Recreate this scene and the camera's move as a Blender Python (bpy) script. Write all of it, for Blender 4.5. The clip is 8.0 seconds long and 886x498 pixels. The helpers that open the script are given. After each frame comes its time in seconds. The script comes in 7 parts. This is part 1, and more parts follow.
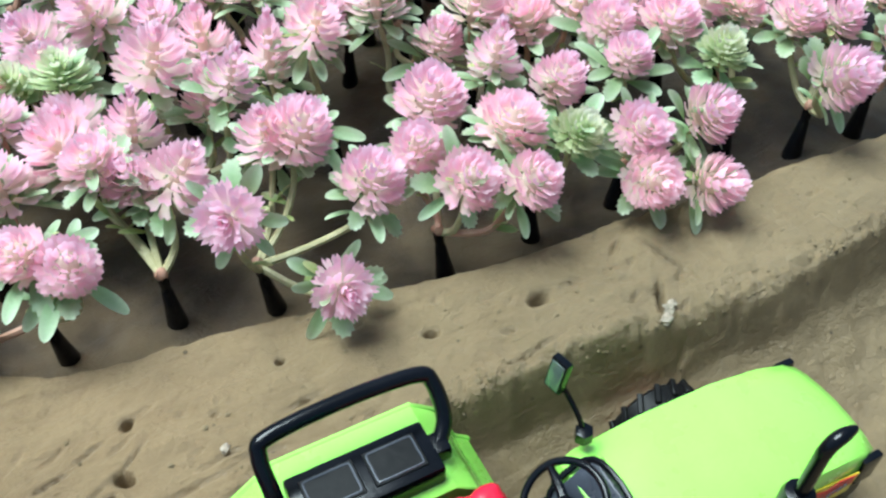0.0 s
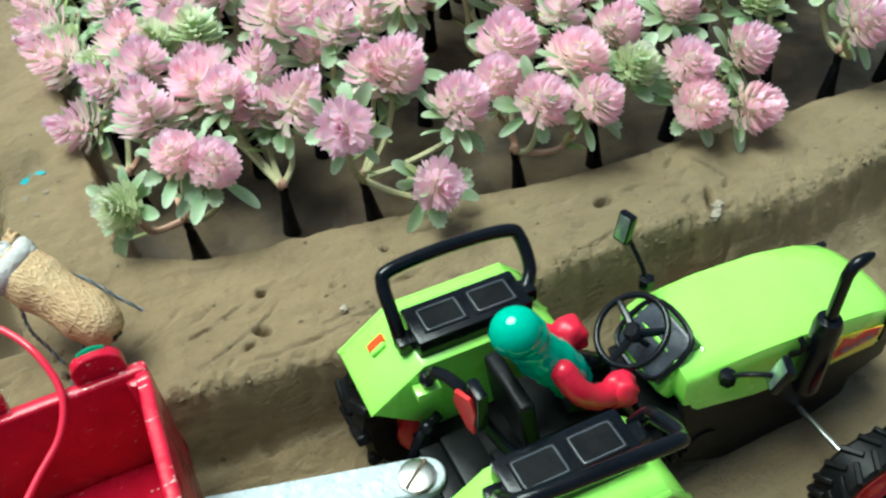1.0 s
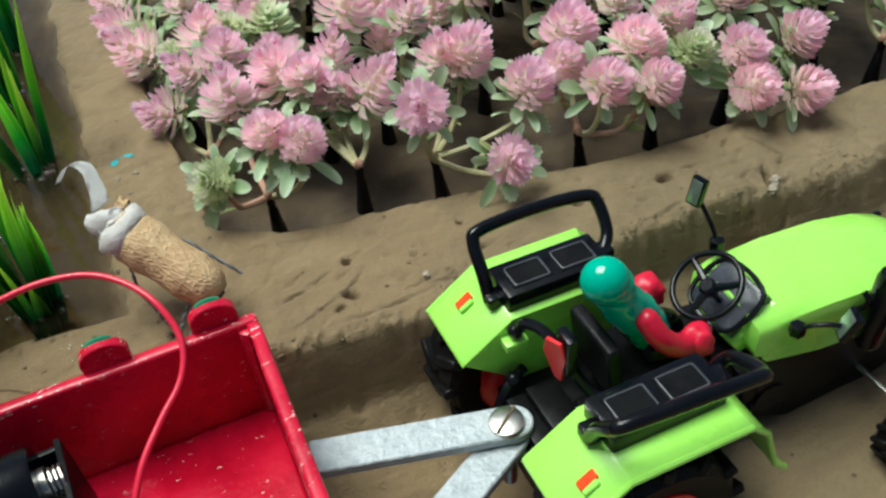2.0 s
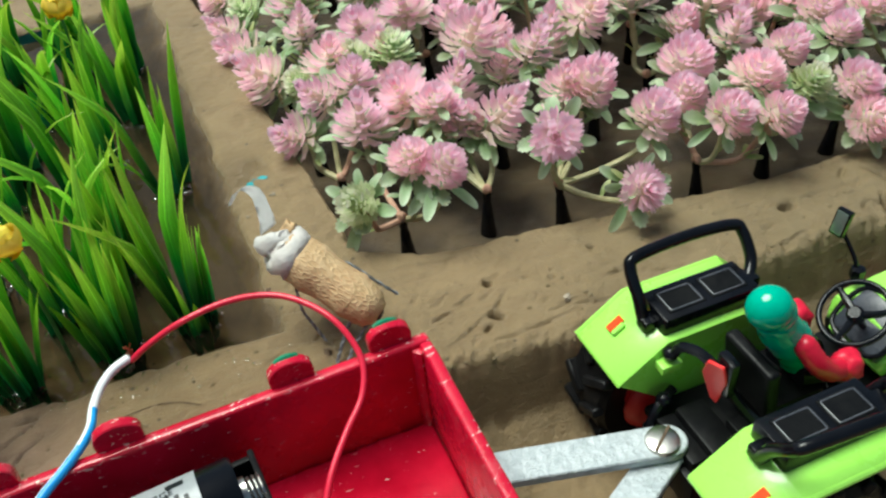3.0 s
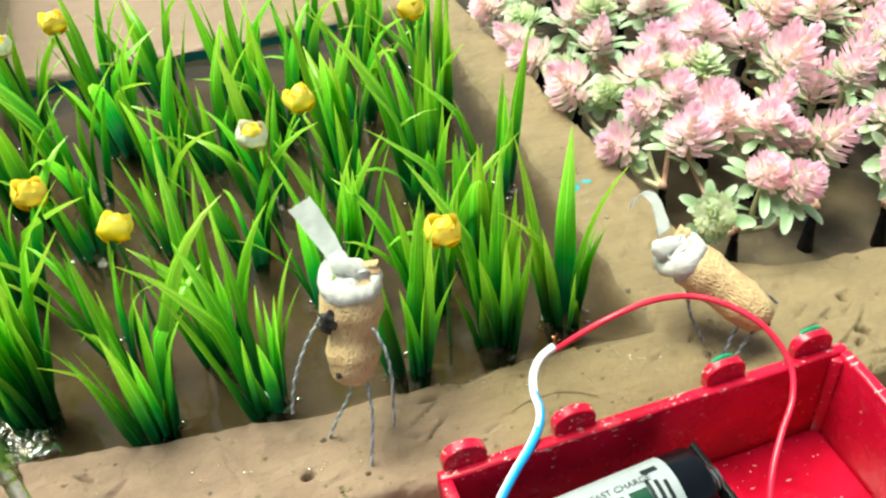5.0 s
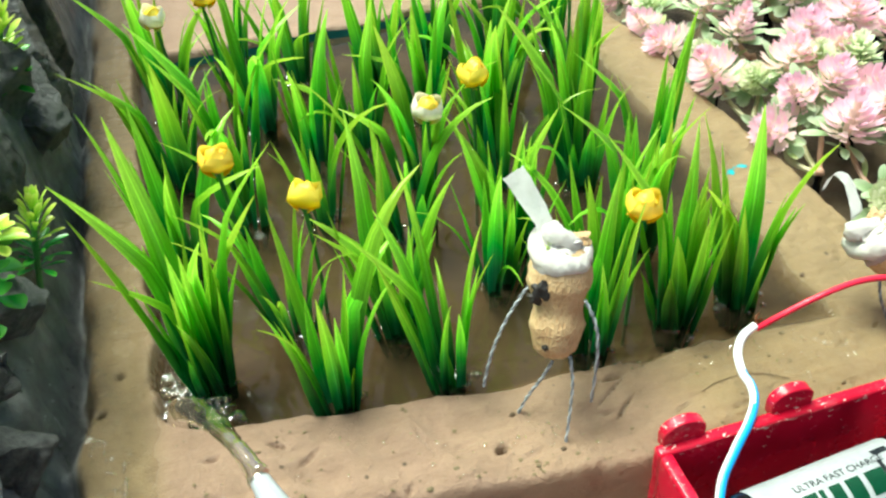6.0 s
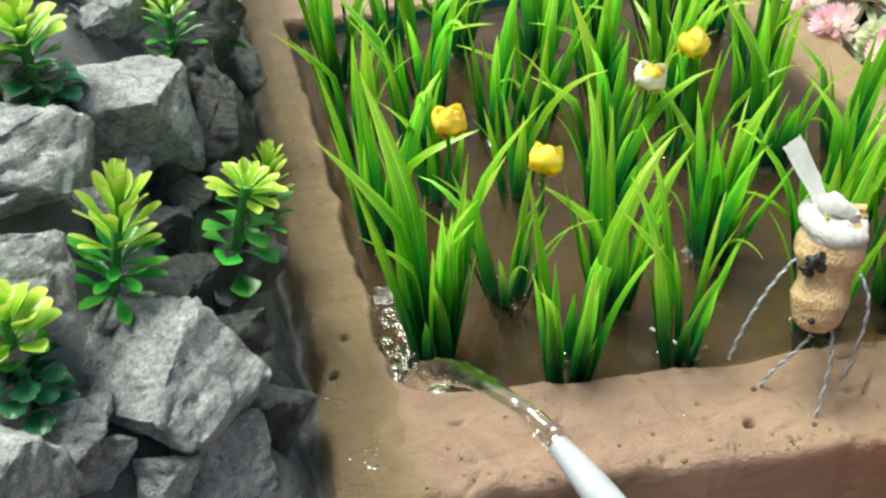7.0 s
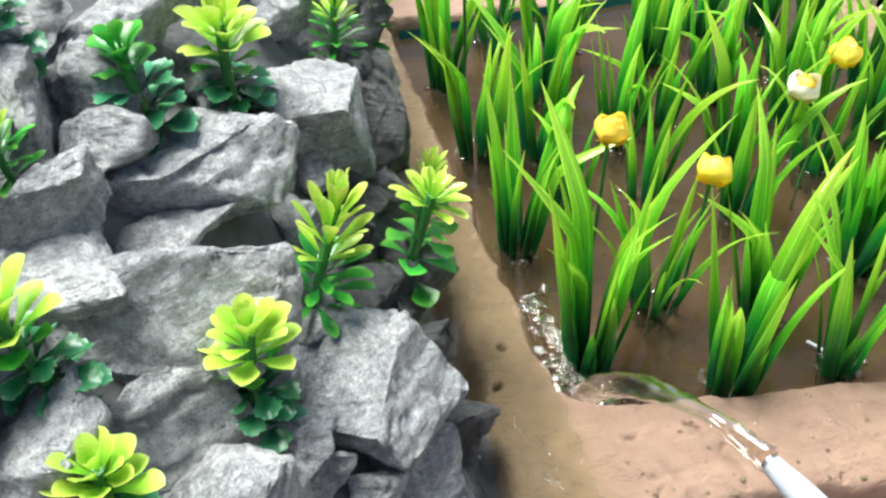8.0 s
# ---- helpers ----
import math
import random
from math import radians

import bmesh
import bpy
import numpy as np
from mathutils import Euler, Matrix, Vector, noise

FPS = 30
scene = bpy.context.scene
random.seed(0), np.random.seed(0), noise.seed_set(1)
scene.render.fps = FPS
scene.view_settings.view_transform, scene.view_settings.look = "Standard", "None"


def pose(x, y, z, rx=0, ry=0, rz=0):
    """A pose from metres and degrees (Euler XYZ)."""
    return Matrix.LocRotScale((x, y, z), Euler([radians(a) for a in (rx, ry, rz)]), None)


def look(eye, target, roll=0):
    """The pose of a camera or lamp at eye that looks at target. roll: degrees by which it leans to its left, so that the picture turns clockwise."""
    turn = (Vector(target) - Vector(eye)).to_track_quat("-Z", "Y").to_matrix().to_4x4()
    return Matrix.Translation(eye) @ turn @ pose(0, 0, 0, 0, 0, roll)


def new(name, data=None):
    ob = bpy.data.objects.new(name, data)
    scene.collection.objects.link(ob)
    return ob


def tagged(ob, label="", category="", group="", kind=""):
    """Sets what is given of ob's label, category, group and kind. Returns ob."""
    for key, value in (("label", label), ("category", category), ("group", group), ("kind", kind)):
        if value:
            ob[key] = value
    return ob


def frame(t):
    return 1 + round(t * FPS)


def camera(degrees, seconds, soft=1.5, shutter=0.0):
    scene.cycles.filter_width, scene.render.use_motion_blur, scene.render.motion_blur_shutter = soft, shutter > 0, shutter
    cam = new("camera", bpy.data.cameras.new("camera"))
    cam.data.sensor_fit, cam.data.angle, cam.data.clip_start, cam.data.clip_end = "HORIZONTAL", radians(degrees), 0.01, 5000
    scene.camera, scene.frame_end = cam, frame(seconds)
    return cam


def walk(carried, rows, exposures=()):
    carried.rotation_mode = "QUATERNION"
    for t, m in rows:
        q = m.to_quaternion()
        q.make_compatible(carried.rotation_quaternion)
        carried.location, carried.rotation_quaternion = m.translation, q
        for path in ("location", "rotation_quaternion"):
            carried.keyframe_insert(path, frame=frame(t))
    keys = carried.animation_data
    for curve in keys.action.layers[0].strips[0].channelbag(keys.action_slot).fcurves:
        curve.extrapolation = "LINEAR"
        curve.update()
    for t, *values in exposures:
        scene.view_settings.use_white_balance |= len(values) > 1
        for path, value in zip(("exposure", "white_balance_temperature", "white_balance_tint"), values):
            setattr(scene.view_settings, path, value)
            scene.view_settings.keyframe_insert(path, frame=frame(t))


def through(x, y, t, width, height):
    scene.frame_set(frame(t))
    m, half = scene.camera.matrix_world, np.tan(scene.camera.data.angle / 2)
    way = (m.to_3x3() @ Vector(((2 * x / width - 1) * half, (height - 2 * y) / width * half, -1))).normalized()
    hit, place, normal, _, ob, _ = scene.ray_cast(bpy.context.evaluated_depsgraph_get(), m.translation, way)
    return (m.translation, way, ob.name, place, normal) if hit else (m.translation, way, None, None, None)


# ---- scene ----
cam = camera(52.5, 8.0, soft=2.4)
PATH = [
    (0, (0.268, -0.155, 0.313), (0.811, 1.086, -1.158), -3.5),
    (0.5, (0.249, -0.194, 0.32), (0.751, 1.115, -1.107), -5.7),
    (1, (0.224, -0.215, 0.315), (0.713, 1.134, -1.078), -6.2),
    (1.2, (0.216, -0.225, 0.314), (0.701, 1.139, -1.066), -6.5),
    (2.3, (0.181, -0.23, 0.321), (0.657, 1.163, -1.032), -7.1),
    (2.5, (0.173, -0.228, 0.325), (0.638, 1.174, -1.024), -7.3),
    (3, (0.144, -0.219, 0.334), (0.608, 1.198, -0.999), -6.8),
    (3.5, (0.119, -0.208, 0.346), (0.559, 1.222, -0.98), -6.4),
    (4, (0.082, -0.198, 0.351), (0.507, 1.245, -0.968), -5.9),
    (4.5, (0.05, -0.191, 0.352), (0.456, 1.261, -0.962), -5.6),
    (4.7, (0.038, -0.189, 0.354), (0.426, 1.265, -0.963), -5.8),
    (5.8, (-0.029, -0.175, 0.353), (0.329, 1.288, -0.964), -4.9),
    (6, (-0.042, -0.171, 0.349), (0.299, 1.298, -0.965), -5.1),
    (6.5, (-0.091, -0.157, 0.346), (0.242, 1.3, -0.983), -4.0),
    (7, (-0.125, -0.149, 0.345), (0.204, 1.302, -0.991), -3.3),
    (7.5, (-0.15, -0.14, 0.346), (0.19, 1.299, -1.0), -2.4),
    (8, (-0.183, -0.126, 0.349), (0.162, 1.309, -1.002), -2.0),
]
walk(cam, [(t, look(eye, target, roll)) for t, eye, target, roll in PATH],
     ((0.0, 0.58, 5500, -6), (1.0, 0.42, 5800, -14), (2.5, -0.1, 6300, 1), (3.0, 0.13, 6350, -5), (3.5, 0.76, 6550, -14), (4.5, 0.9, 6850, -14), (6.0, 1.04, 6600, -13), (6.5, 0.78, 6700, -6), (7.5, 1.0, 6400, 0), (8.0, 1.22, 6300, 6)))

# ---------------------------------------------------------------- light
SUN_ELEV, SUN_AZ = 71.0, 322.0      # degrees above the ground; direction the light comes from, clockwise from +y
world = bpy.data.worlds.new("world")
world.use_nodes = True
scene.world = world
wn = world.node_tree
sky = wn.nodes.new("ShaderNodeTexSky")
sky.sky_type = "NISHITA"
sky.sun_disc = False
sky.sun_elevation = radians(SUN_ELEV)
sky.sun_rotation = radians(SUN_AZ)
sky.air_density, sky.dust_density, sky.ozone_density = 1.0, 4.0, 1.0
bg = wn.nodes["Background"]
bg.inputs["Strength"].default_value = 0.075
wn.links.new(sky.outputs[0], bg.inputs["Color"])
sun = new("sun", bpy.data.lights.new("sun", "SUN"))
sun.data.energy, sun.data.angle = 4.4, radians(36)
sun.data.color = (1.0, 0.985, 0.96)
az = radians(SUN_AZ)
sun_from = Vector((math.sin(az) * math.cos(radians(SUN_ELEV)), math.cos(az) * math.cos(radians(SUN_ELEV)), math.sin(radians(SUN_ELEV))))
sun.matrix_world = look(sun_from * 3, (0, 0, 0))

# ---------------------------------------------------------------- materials
def node(nt, kind, **values):
    n = nt.nodes.new(kind)
    for key, value in values.items():
        n.inputs[key].default_value = value
    return n


def ramp(nt, fac, stops):
    n = nt.nodes.new("ShaderNodeValToRGB")
    el = n.color_ramp.elements
    while len(el) < len(stops):
        el.new(0.5)
    for e, (p, c) in zip(el, stops):
        e.position, e.color = p, (*c, 1)
    nt.links.new(fac, n.inputs["Fac"])
    return n.outputs["Color"]


def mixed(nt, fac, a, b, blend="MIX"):
    n = nt.nodes.new("ShaderNodeMix")
    n.data_type, n.blend_type = "RGBA", blend
    for socket, value in ((n.inputs[0], fac), (n.inputs[6], a), (n.inputs[7], b)):
        if isinstance(value, bpy.types.NodeSocket):
            nt.links.new(value, socket)
        elif isinstance(value, tuple):
            socket.default_value = (*value, 1)
        else:
            socket.default_value = value
    return n.outputs[2]


def noise_tex(nt, scale, detail=4, rough=0.55, space="Object"):
    co = nt.nodes.new("ShaderNodeTexCoord")
    n = node(nt, "ShaderNodeTexNoise", Scale=scale, Detail=detail, Roughness=rough)
    nt.links.new(co.outputs[space], n.inputs["Vector"])
    return n.outputs["Fac"]


def blank(name):
    m = bpy.data.materials.new(name)
    m.use_nodes = True
    return m, m.node_tree, m.node_tree.nodes["Principled BSDF"]


def bumped(nt, bsdf, height, strength, distance):
    b = node(nt, "ShaderNodeBump", Strength=strength, Distance=distance)
    nt.links.new(height, b.inputs["Height"])
    nt.links.new(b.outputs[0], bsdf.inputs["Normal"])


def surface(name, dark, light, rough=0.5, metal=0.0, fine=600, broad=60, bump=0.2, depth=0.0006, coat=0.0, rough_var=0.12):
    """A plain painted, moulded or natural surface: two scales of colour change, uneven gloss, fine relief."""
    m, nt, bsdf = blank(name)
    a, b = noise_tex(nt, broad), noise_tex(nt, fine, 6)
    col = ramp(nt, a, ((0.3, dark), (0.7, light)))
    col = mixed(nt, 0.35, col, ramp(nt, b, ((0.35, dark), (0.65, light))))
    nt.links.new(col, bsdf.inputs["Base Color"])
    r = nt.nodes.new("ShaderNodeMapRange")
    r.inputs["To Min"].default_value, r.inputs["To Max"].default_value = max(rough - rough_var, 0.03), min(rough + rough_var, 1)
    nt.links.new(a, r.inputs["Value"])
    nt.links.new(r.outputs[0], bsdf.inputs["Roughness"])
    bsdf.inputs["Metallic"].default_value = metal
    bsdf.inputs["Coat Weight"].default_value = coat
    if bump:
        bumped(nt, bsdf, b, bump, depth)
    return m


def mud_material():
    m, nt, bsdf = blank("mud")
    broad, mid, fine = noise_tex(nt, 14, 5), noise_tex(nt, 75, 6, 0.6), noise_tex(nt, 800, 8, 0.7)
    # wiped by fingers and trowel: long soft smears along the banks
    co = nt.nodes.new("ShaderNodeTexCoord")
    mp = nt.nodes.new("ShaderNodeMapping")
    mp.inputs["Scale"].default_value, mp.inputs["Rotation"].default_value = (30, 170, 170), (0, 0, 0.2)
    nt.links.new(co.outputs["Object"], mp.inputs["Vector"])
    smear = node(nt, "ShaderNodeTexNoise", Scale=1.0, Detail=5.0, Roughness=0.6, Distortion=0.6)
    nt.links.new(mp.outputs[0], smear.inputs["Vector"])
    col = ramp(nt, broad, ((0.3, (0.158, 0.113, 0.056)), (0.55, (0.203, 0.147, 0.074)), (0.75, (0.248, 0.182, 0.096))))
    col = mixed(nt, 0.32, col, ramp(nt, mid, ((0.3, (0.115, 0.085, 0.041)), (0.7, (0.25, 0.195, 0.1)))))
    col = mixed(nt, 0.3, col, ramp(nt, smear.outputs["Fac"], ((0.32, (0.12, 0.088, 0.043)), (0.68, (0.26, 0.205, 0.107)))))
    col = mixed(nt, 0.16, col, ramp(nt, fine, ((0.3, (0.09, 0.065, 0.036)), (0.7, (0.31, 0.245, 0.15)))))
    # redder, lighter clay colour towards the banks of the flooded field
    red = nt.nodes.new("ShaderNodeAttribute")
    red.attribute_name = "red_clay"
    col = mixed(nt, red.outputs["Fac"], col, mixed(nt, 1.0, col, (1.54, 1.36, 1.32), "MULTIPLY"))
    pinker = nt.nodes.new("ShaderNodeMapRange")
    pinker.inputs["From Min"].default_value, pinker.inputs["From Max"].default_value = 0.6, 1.0
    nt.links.new(red.outputs["Fac"], pinker.inputs["Value"])
    col = mixed(nt, pinker.outputs[0], col, mixed(nt, 1.0, col, (1.0, 0.96, 1.32), "MULTIPLY"))
    # wet clay round the flooded field: darker and glossier
    wet = nt.nodes.new("ShaderNodeAttribute")
    wet.attribute_name = "wet"
    col = mixed(nt, wet.outputs["Fac"], col, mixed(nt, 0.8, col, (0.088, 0.062, 0.033)))
    # grey cement between the stones of the mound
    rub = nt.nodes.new("ShaderNodeAttribute")
    rub.attribute_name = "stone"
    col = mixed(nt, rub.outputs["Fac"], col, ramp(nt, mid, ((0.3, (0.1, 0.1, 0.1)), (0.7, (0.27, 0.27, 0.265)))))
    # flower bed floor: damp soil with the plants' shade painted into it
    soil_shade = nt.nodes.new("ShaderNodeAttribute")
    soil_shade.attribute_name = "soil_shade"
    col = mixed(nt, soil_shade.outputs["Fac"], col, ramp(nt, mid, ((0.3, (0.018, 0.011, 0.006)), (0.7, (0.055, 0.035, 0.017)))))
    # dark specks of grit and straw trodden into the clay
    specks = node(nt, "ShaderNodeTexVoronoi", Scale=150.0)
    nt.links.new(co.outputs["Object"], specks.inputs["Vector"])
    pick = nt.nodes.new("ShaderNodeSeparateColor")
    nt.links.new(specks.outputs["Color"], pick.inputs[0])
    size = nt.nodes.new("ShaderNodeMath")
    size.operation, size.inputs[1].default_value = "MULTIPLY_ADD", 0.5
    nt.links.new(pick.outputs[0], size.inputs[0])
    nt.links.new(specks.outputs["Distance"], size.inputs[2])
    small = nt.nodes.new("ShaderNodeMath")
    small.operation, small.inputs[1].default_value = "LESS_THAN", 0.16
    nt.links.new(size.outputs[0], small.inputs[0])
    col = mixed(nt, small.outputs[0], col, mixed(nt, 0.7, col, (0.035, 0.024, 0.014)))
    nt.links.new(col, bsdf.inputs["Base Color"])
    r = nt.nodes.new("ShaderNodeMapRange")
    r.inputs["To Min"].default_value, r.inputs["To Max"].default_value = 0.26, 0.56
    nt.links.new(smear.outputs["Fac"], r.inputs["Value"])
    g = nt.nodes.new("ShaderNodeMix")
    nt.links.new(wet.outputs["Fac"], g.inputs[0])
    nt.links.new(r.outputs[0], g.inputs[2])
    g.inputs[3].default_value = 0.1
    nt.links.new(g.outputs[0], bsdf.inputs["Roughness"])
    tall = None
    for source, weight in ((smear.outputs["Fac"], 0.55), (mid, 0.9), (fine, 0.5)):
        mul = nt.nodes.new("ShaderNodeMath")
        mul.operation, mul.inputs[1].default_value, mul.inputs[2].default_value = "MULTIPLY_ADD", weight, 0.0
        nt.links.new(source, mul.inputs[0])
        if tall is not None:
            nt.links.new(tall, mul.inputs[2])
        tall = mul.outputs[0]
    bumped(nt, bsdf, tall, 0.8, 0.003)
    return m


def water_material():
    m, nt, bsdf = blank("muddy_water")
    out = nt.nodes["Material Output"]
    deep = nt.nodes.new("ShaderNodeAttribute")
    deep.attribute_name = "depth"
    clear = nt.nodes.new("ShaderNodeBsdfTransparent")
    nt.links.new(ramp(nt, deep.outputs["Fac"], ((0.0, (0.97, 0.95, 0.92)), (0.35, (0.72, 0.65, 0.52)), (1.0, (0.36, 0.3, 0.205)))), clear.inputs["Color"])
    gloss = node(nt, "ShaderNodeBsdfGlossy", Color=(1, 1, 1, 1), Roughness=0.04)
    silt = node(nt, "ShaderNodeBsdfDiffuse", Color=(0.08, 0.06, 0.034, 1))
    bump = node(nt, "ShaderNodeBump", Strength=0.25, Distance=0.002)
    nt.links.new(noise_tex(nt, 55, 3), bump.inputs["Height"])
    nt.links.new(bump.outputs[0], gloss.inputs["Normal"])
    fres = node(nt, "ShaderNodeFresnel", IOR=1.33)
    nt.links.new(bump.outputs[0], fres.inputs["Normal"])
    body = nt.nodes.new("ShaderNodeMixShader")
    murk = nt.nodes.new("ShaderNodeMath")
    murk.operation, murk.inputs[1].default_value = "MULTIPLY", 0.3
    nt.links.new(deep.outputs["Fac"], murk.inputs[0])
    nt.links.new(murk.outputs[0], body.inputs[0])
    nt.links.new(clear.outputs[0], body.inputs[1])
    nt.links.new(silt.outputs[0], body.inputs[2])
    mix = nt.nodes.new("ShaderNodeMixShader")
    nt.links.new(fres.outputs[0], mix.inputs[0])
    nt.links.new(body.outputs[0], mix.inputs[1])
    nt.links.new(gloss.outputs[0], mix.inputs[2])
    nt.links.new(mix.outputs[0], out.inputs["Surface"])
    return m


def clear_water_material():
    m, nt, bsdf = blank("clear_water")
    out = nt.nodes["Material Output"]
    clear = node(nt, "ShaderNodeBsdfTransparent", Color=(0.93, 0.9, 0.84, 1))
    gloss = node(nt, "ShaderNodeBsdfGlossy", Color=(1, 1, 1, 1), Roughness=0.02)
    fres = node(nt, "ShaderNodeLayerWeight", Blend=0.4)
    mix = nt.nodes.new("ShaderNodeMixShader")
    nt.links.new(fres.outputs["Facing"], mix.inputs[0])
    nt.links.new(clear.outputs[0], mix.inputs[1])
    nt.links.new(gloss.outputs[0], mix.inputs[2])
    nt.links.new(mix.outputs[0], out.inputs["Surface"])
    return m


def leaf_material(name, stops, rough=0.35, through=0.25, vary=0.25, vein=900, ribs=False, hue_by=0.012, spot=0.22):
    """Leaf or petal: colour runs along its length ("along", 0 at the foot), differs from piece to piece, lets light through."""
    m, nt, bsdf = blank(name)
    out = nt.nodes["Material Output"]
    at = nt.nodes.new("ShaderNodeAttribute")
    at.attribute_name = "along"
    col = ramp(nt, at.outputs["Fac"], stops)
    info = nt.nodes.new("ShaderNodeObjectInfo")
    isl = nt.nodes.new("ShaderNodeNewGeometry")
    add = nt.nodes.new("ShaderNodeMath")
    add.operation = "ADD"
    nt.links.new(info.outputs["Random"], add.inputs[0])
    nt.links.new(isl.outputs["Random Per Island"], add.inputs[1])
    half = nt.nodes.new("ShaderNodeMath")
    half.operation, half.inputs[1].default_value = "MULTIPLY", 0.5
    nt.links.new(add.outputs[0], half.inputs[0])
    hsv = node(nt, "ShaderNodeHueSaturation", Saturation=1.0)
    val = nt.nodes.new("ShaderNodeMapRange")
    val.inputs["To Min"].default_value, val.inputs["To Max"].default_value = 1 - vary, 1 + vary
    nt.links.new(half.outputs[0], val.inputs["Value"])
    nt.links.new(val.outputs[0], hsv.inputs["Value"])
    hue = nt.nodes.new("ShaderNodeMapRange")
    hue.inputs["To Min"].default_value, hue.inputs["To Max"].default_value = 0.5 - hue_by, 0.5 + hue_by
    nt.links.new(info.outputs["Random"], hue.inputs["Value"])
    nt.links.new(hue.outputs[0], hsv.inputs["Hue"])
    if ribs:      # fine parallel veins and a paler midrib
        ac = nt.nodes.new("ShaderNodeAttribute")
        ac.attribute_name = "across"
        wave = node(nt, "ShaderNodeTexNoise", Scale=1.0, Detail=3.0)
        spread = nt.nodes.new("ShaderNodeCombineXYZ")
        for value, socket in ((9.0, "X"), (2.0, "Y")):
            mul = nt.nodes.new("ShaderNodeMath")
            mul.operation, mul.inputs[1].default_value = "MULTIPLY", value
            nt.links.new(ac.outputs["Fac"] if socket == "X" else at.outputs["Fac"], mul.inputs[0])
            nt.links.new(mul.outputs[0], spread.inputs[socket])
        nt.links.new(info.outputs["Random"], spread.inputs["Z"])
        nt.links.new(spread.outputs[0], wave.inputs["Vector"])
        col = mixed(nt, 0.75, col, ramp(nt, wave.outputs["Fac"], ((0.33, (0.55, 0.6, 0.55)), (0.66, (1.25, 1.2, 1.3)))), "MULTIPLY")
        edge = nt.nodes.new("ShaderNodeMath")
        edge.operation = "ABSOLUTE"
        nt.links.new(ac.outputs["Fac"], edge.inputs[0])
        col = mixed(nt, 1.0, col, ramp(nt, edge.outputs[0], ((0.0, (1.5, 1.4, 1.5)), (0.1, (0.92, 0.95, 0.92)), (0.85, (0.95, 0.97, 0.95)), (1.0, (1.45, 1.3, 1.3)))), "MULTIPLY")
    nt.links.new(col, hsv.inputs["Color"])
    spots = mixed(nt, spot, hsv.outputs[0], ramp(nt, noise_tex(nt, vein, 5), ((0.3, (0.25, 0.25, 0.25)), (0.7, (1, 1, 1)))), "MULTIPLY")
    nt.links.new(spots, bsdf.inputs["Base Color"])
    bsdf.inputs["Roughness"].default_value = rough
    bumped(nt, bsdf, noise_tex(nt, vein, 4), 0.15, 0.0004)
    tr = nt.nodes.new("ShaderNodeBsdfTranslucent")
    nt.links.new(spots, tr.inputs["Color"])
    mix = nt.nodes.new("ShaderNodeMixShader")
    mix.inputs[0].default_value = through
    nt.links.new(bsdf.outputs[0], mix.inputs[1])
    nt.links.new(tr.outputs[0], mix.inputs[2])
    nt.links.new(mix.outputs[0], out.inputs["Surface"])
    return m


def chipped_paint_material():
    """Red enamel brushed on wood, chipped to a pale ground."""
    m, nt, bsdf = blank("chipped_red_paint")
    a, b = noise_tex(nt, 45, 5), noise_tex(nt, 420, 6)
    col = ramp(nt, a, ((0.3, (0.36, 0.0018, 0.018)), (0.7, (0.6, 0.004, 0.038))))
    co = nt.nodes.new("ShaderNodeTexCoord")
    mp = nt.nodes.new("ShaderNodeMapping")
    mp.inputs["Scale"].default_value = (260, 760, 760)
    nt.links.new(co.outputs["Object"], mp.inputs["Vector"])
    chips = node(nt, "ShaderNodeTexNoise", Scale=1.0, Detail=5.0, Roughness=0.65)
    nt.links.new(mp.outputs[0], chips.inputs["Vector"])
    # worn most along the rim
    sep = nt.nodes.new("ShaderNodeSeparateXYZ")
    nt.links.new(co.outputs["Object"], sep.inputs[0])
    rim = node(nt, "ShaderNodeMapRange")
    for key, value in (("From Min", 0.0735), ("From Max", 0.0785), ("To Min", 0.0), ("To Max", 0.045)):
        rim.inputs[key].default_value = value
    nt.links.new(sep.outputs["Z"], rim.inputs["Value"])
    worn = nt.nodes.new("ShaderNodeMath")
    worn.operation = "ADD"
    nt.links.new(chips.outputs["Fac"], worn.inputs[0])
    nt.links.new(rim.outputs[0], worn.inputs[1])
    chip = ramp(nt, worn.outputs[0], ((0.664, (0, 0, 0)), (0.678, (1, 1, 1))))
    col = mixed(nt, chip, col, (0.74, 0.55, 0.5))
    scuff = ramp(nt, noise_tex(nt, 34, 8, 0.75), ((0.58, (0, 0, 0)), (0.76, (0.4, 0.4, 0.4))))
    col = mixed(nt, scuff, col, (0.6, 0.2, 0.22))
    nt.links.new(col, bsdf.inputs["Base Color"])
    bsdf.inputs["Coat Weight"].default_value = 0.25
    bsdf.inputs["Coat Roughness"].default_value = 0.1
    bsdf.inputs["Specular IOR Level"].default_value = 0.3
    r = ramp(nt, a, ((0.3, (0.16, 0.16, 0.16)), (0.7, (0.36, 0.36, 0.36))))
    nt.links.new(r, bsdf.inputs["Roughness"])
    bumped(nt, bsdf, b, 0.25, 0.0006)
    return m


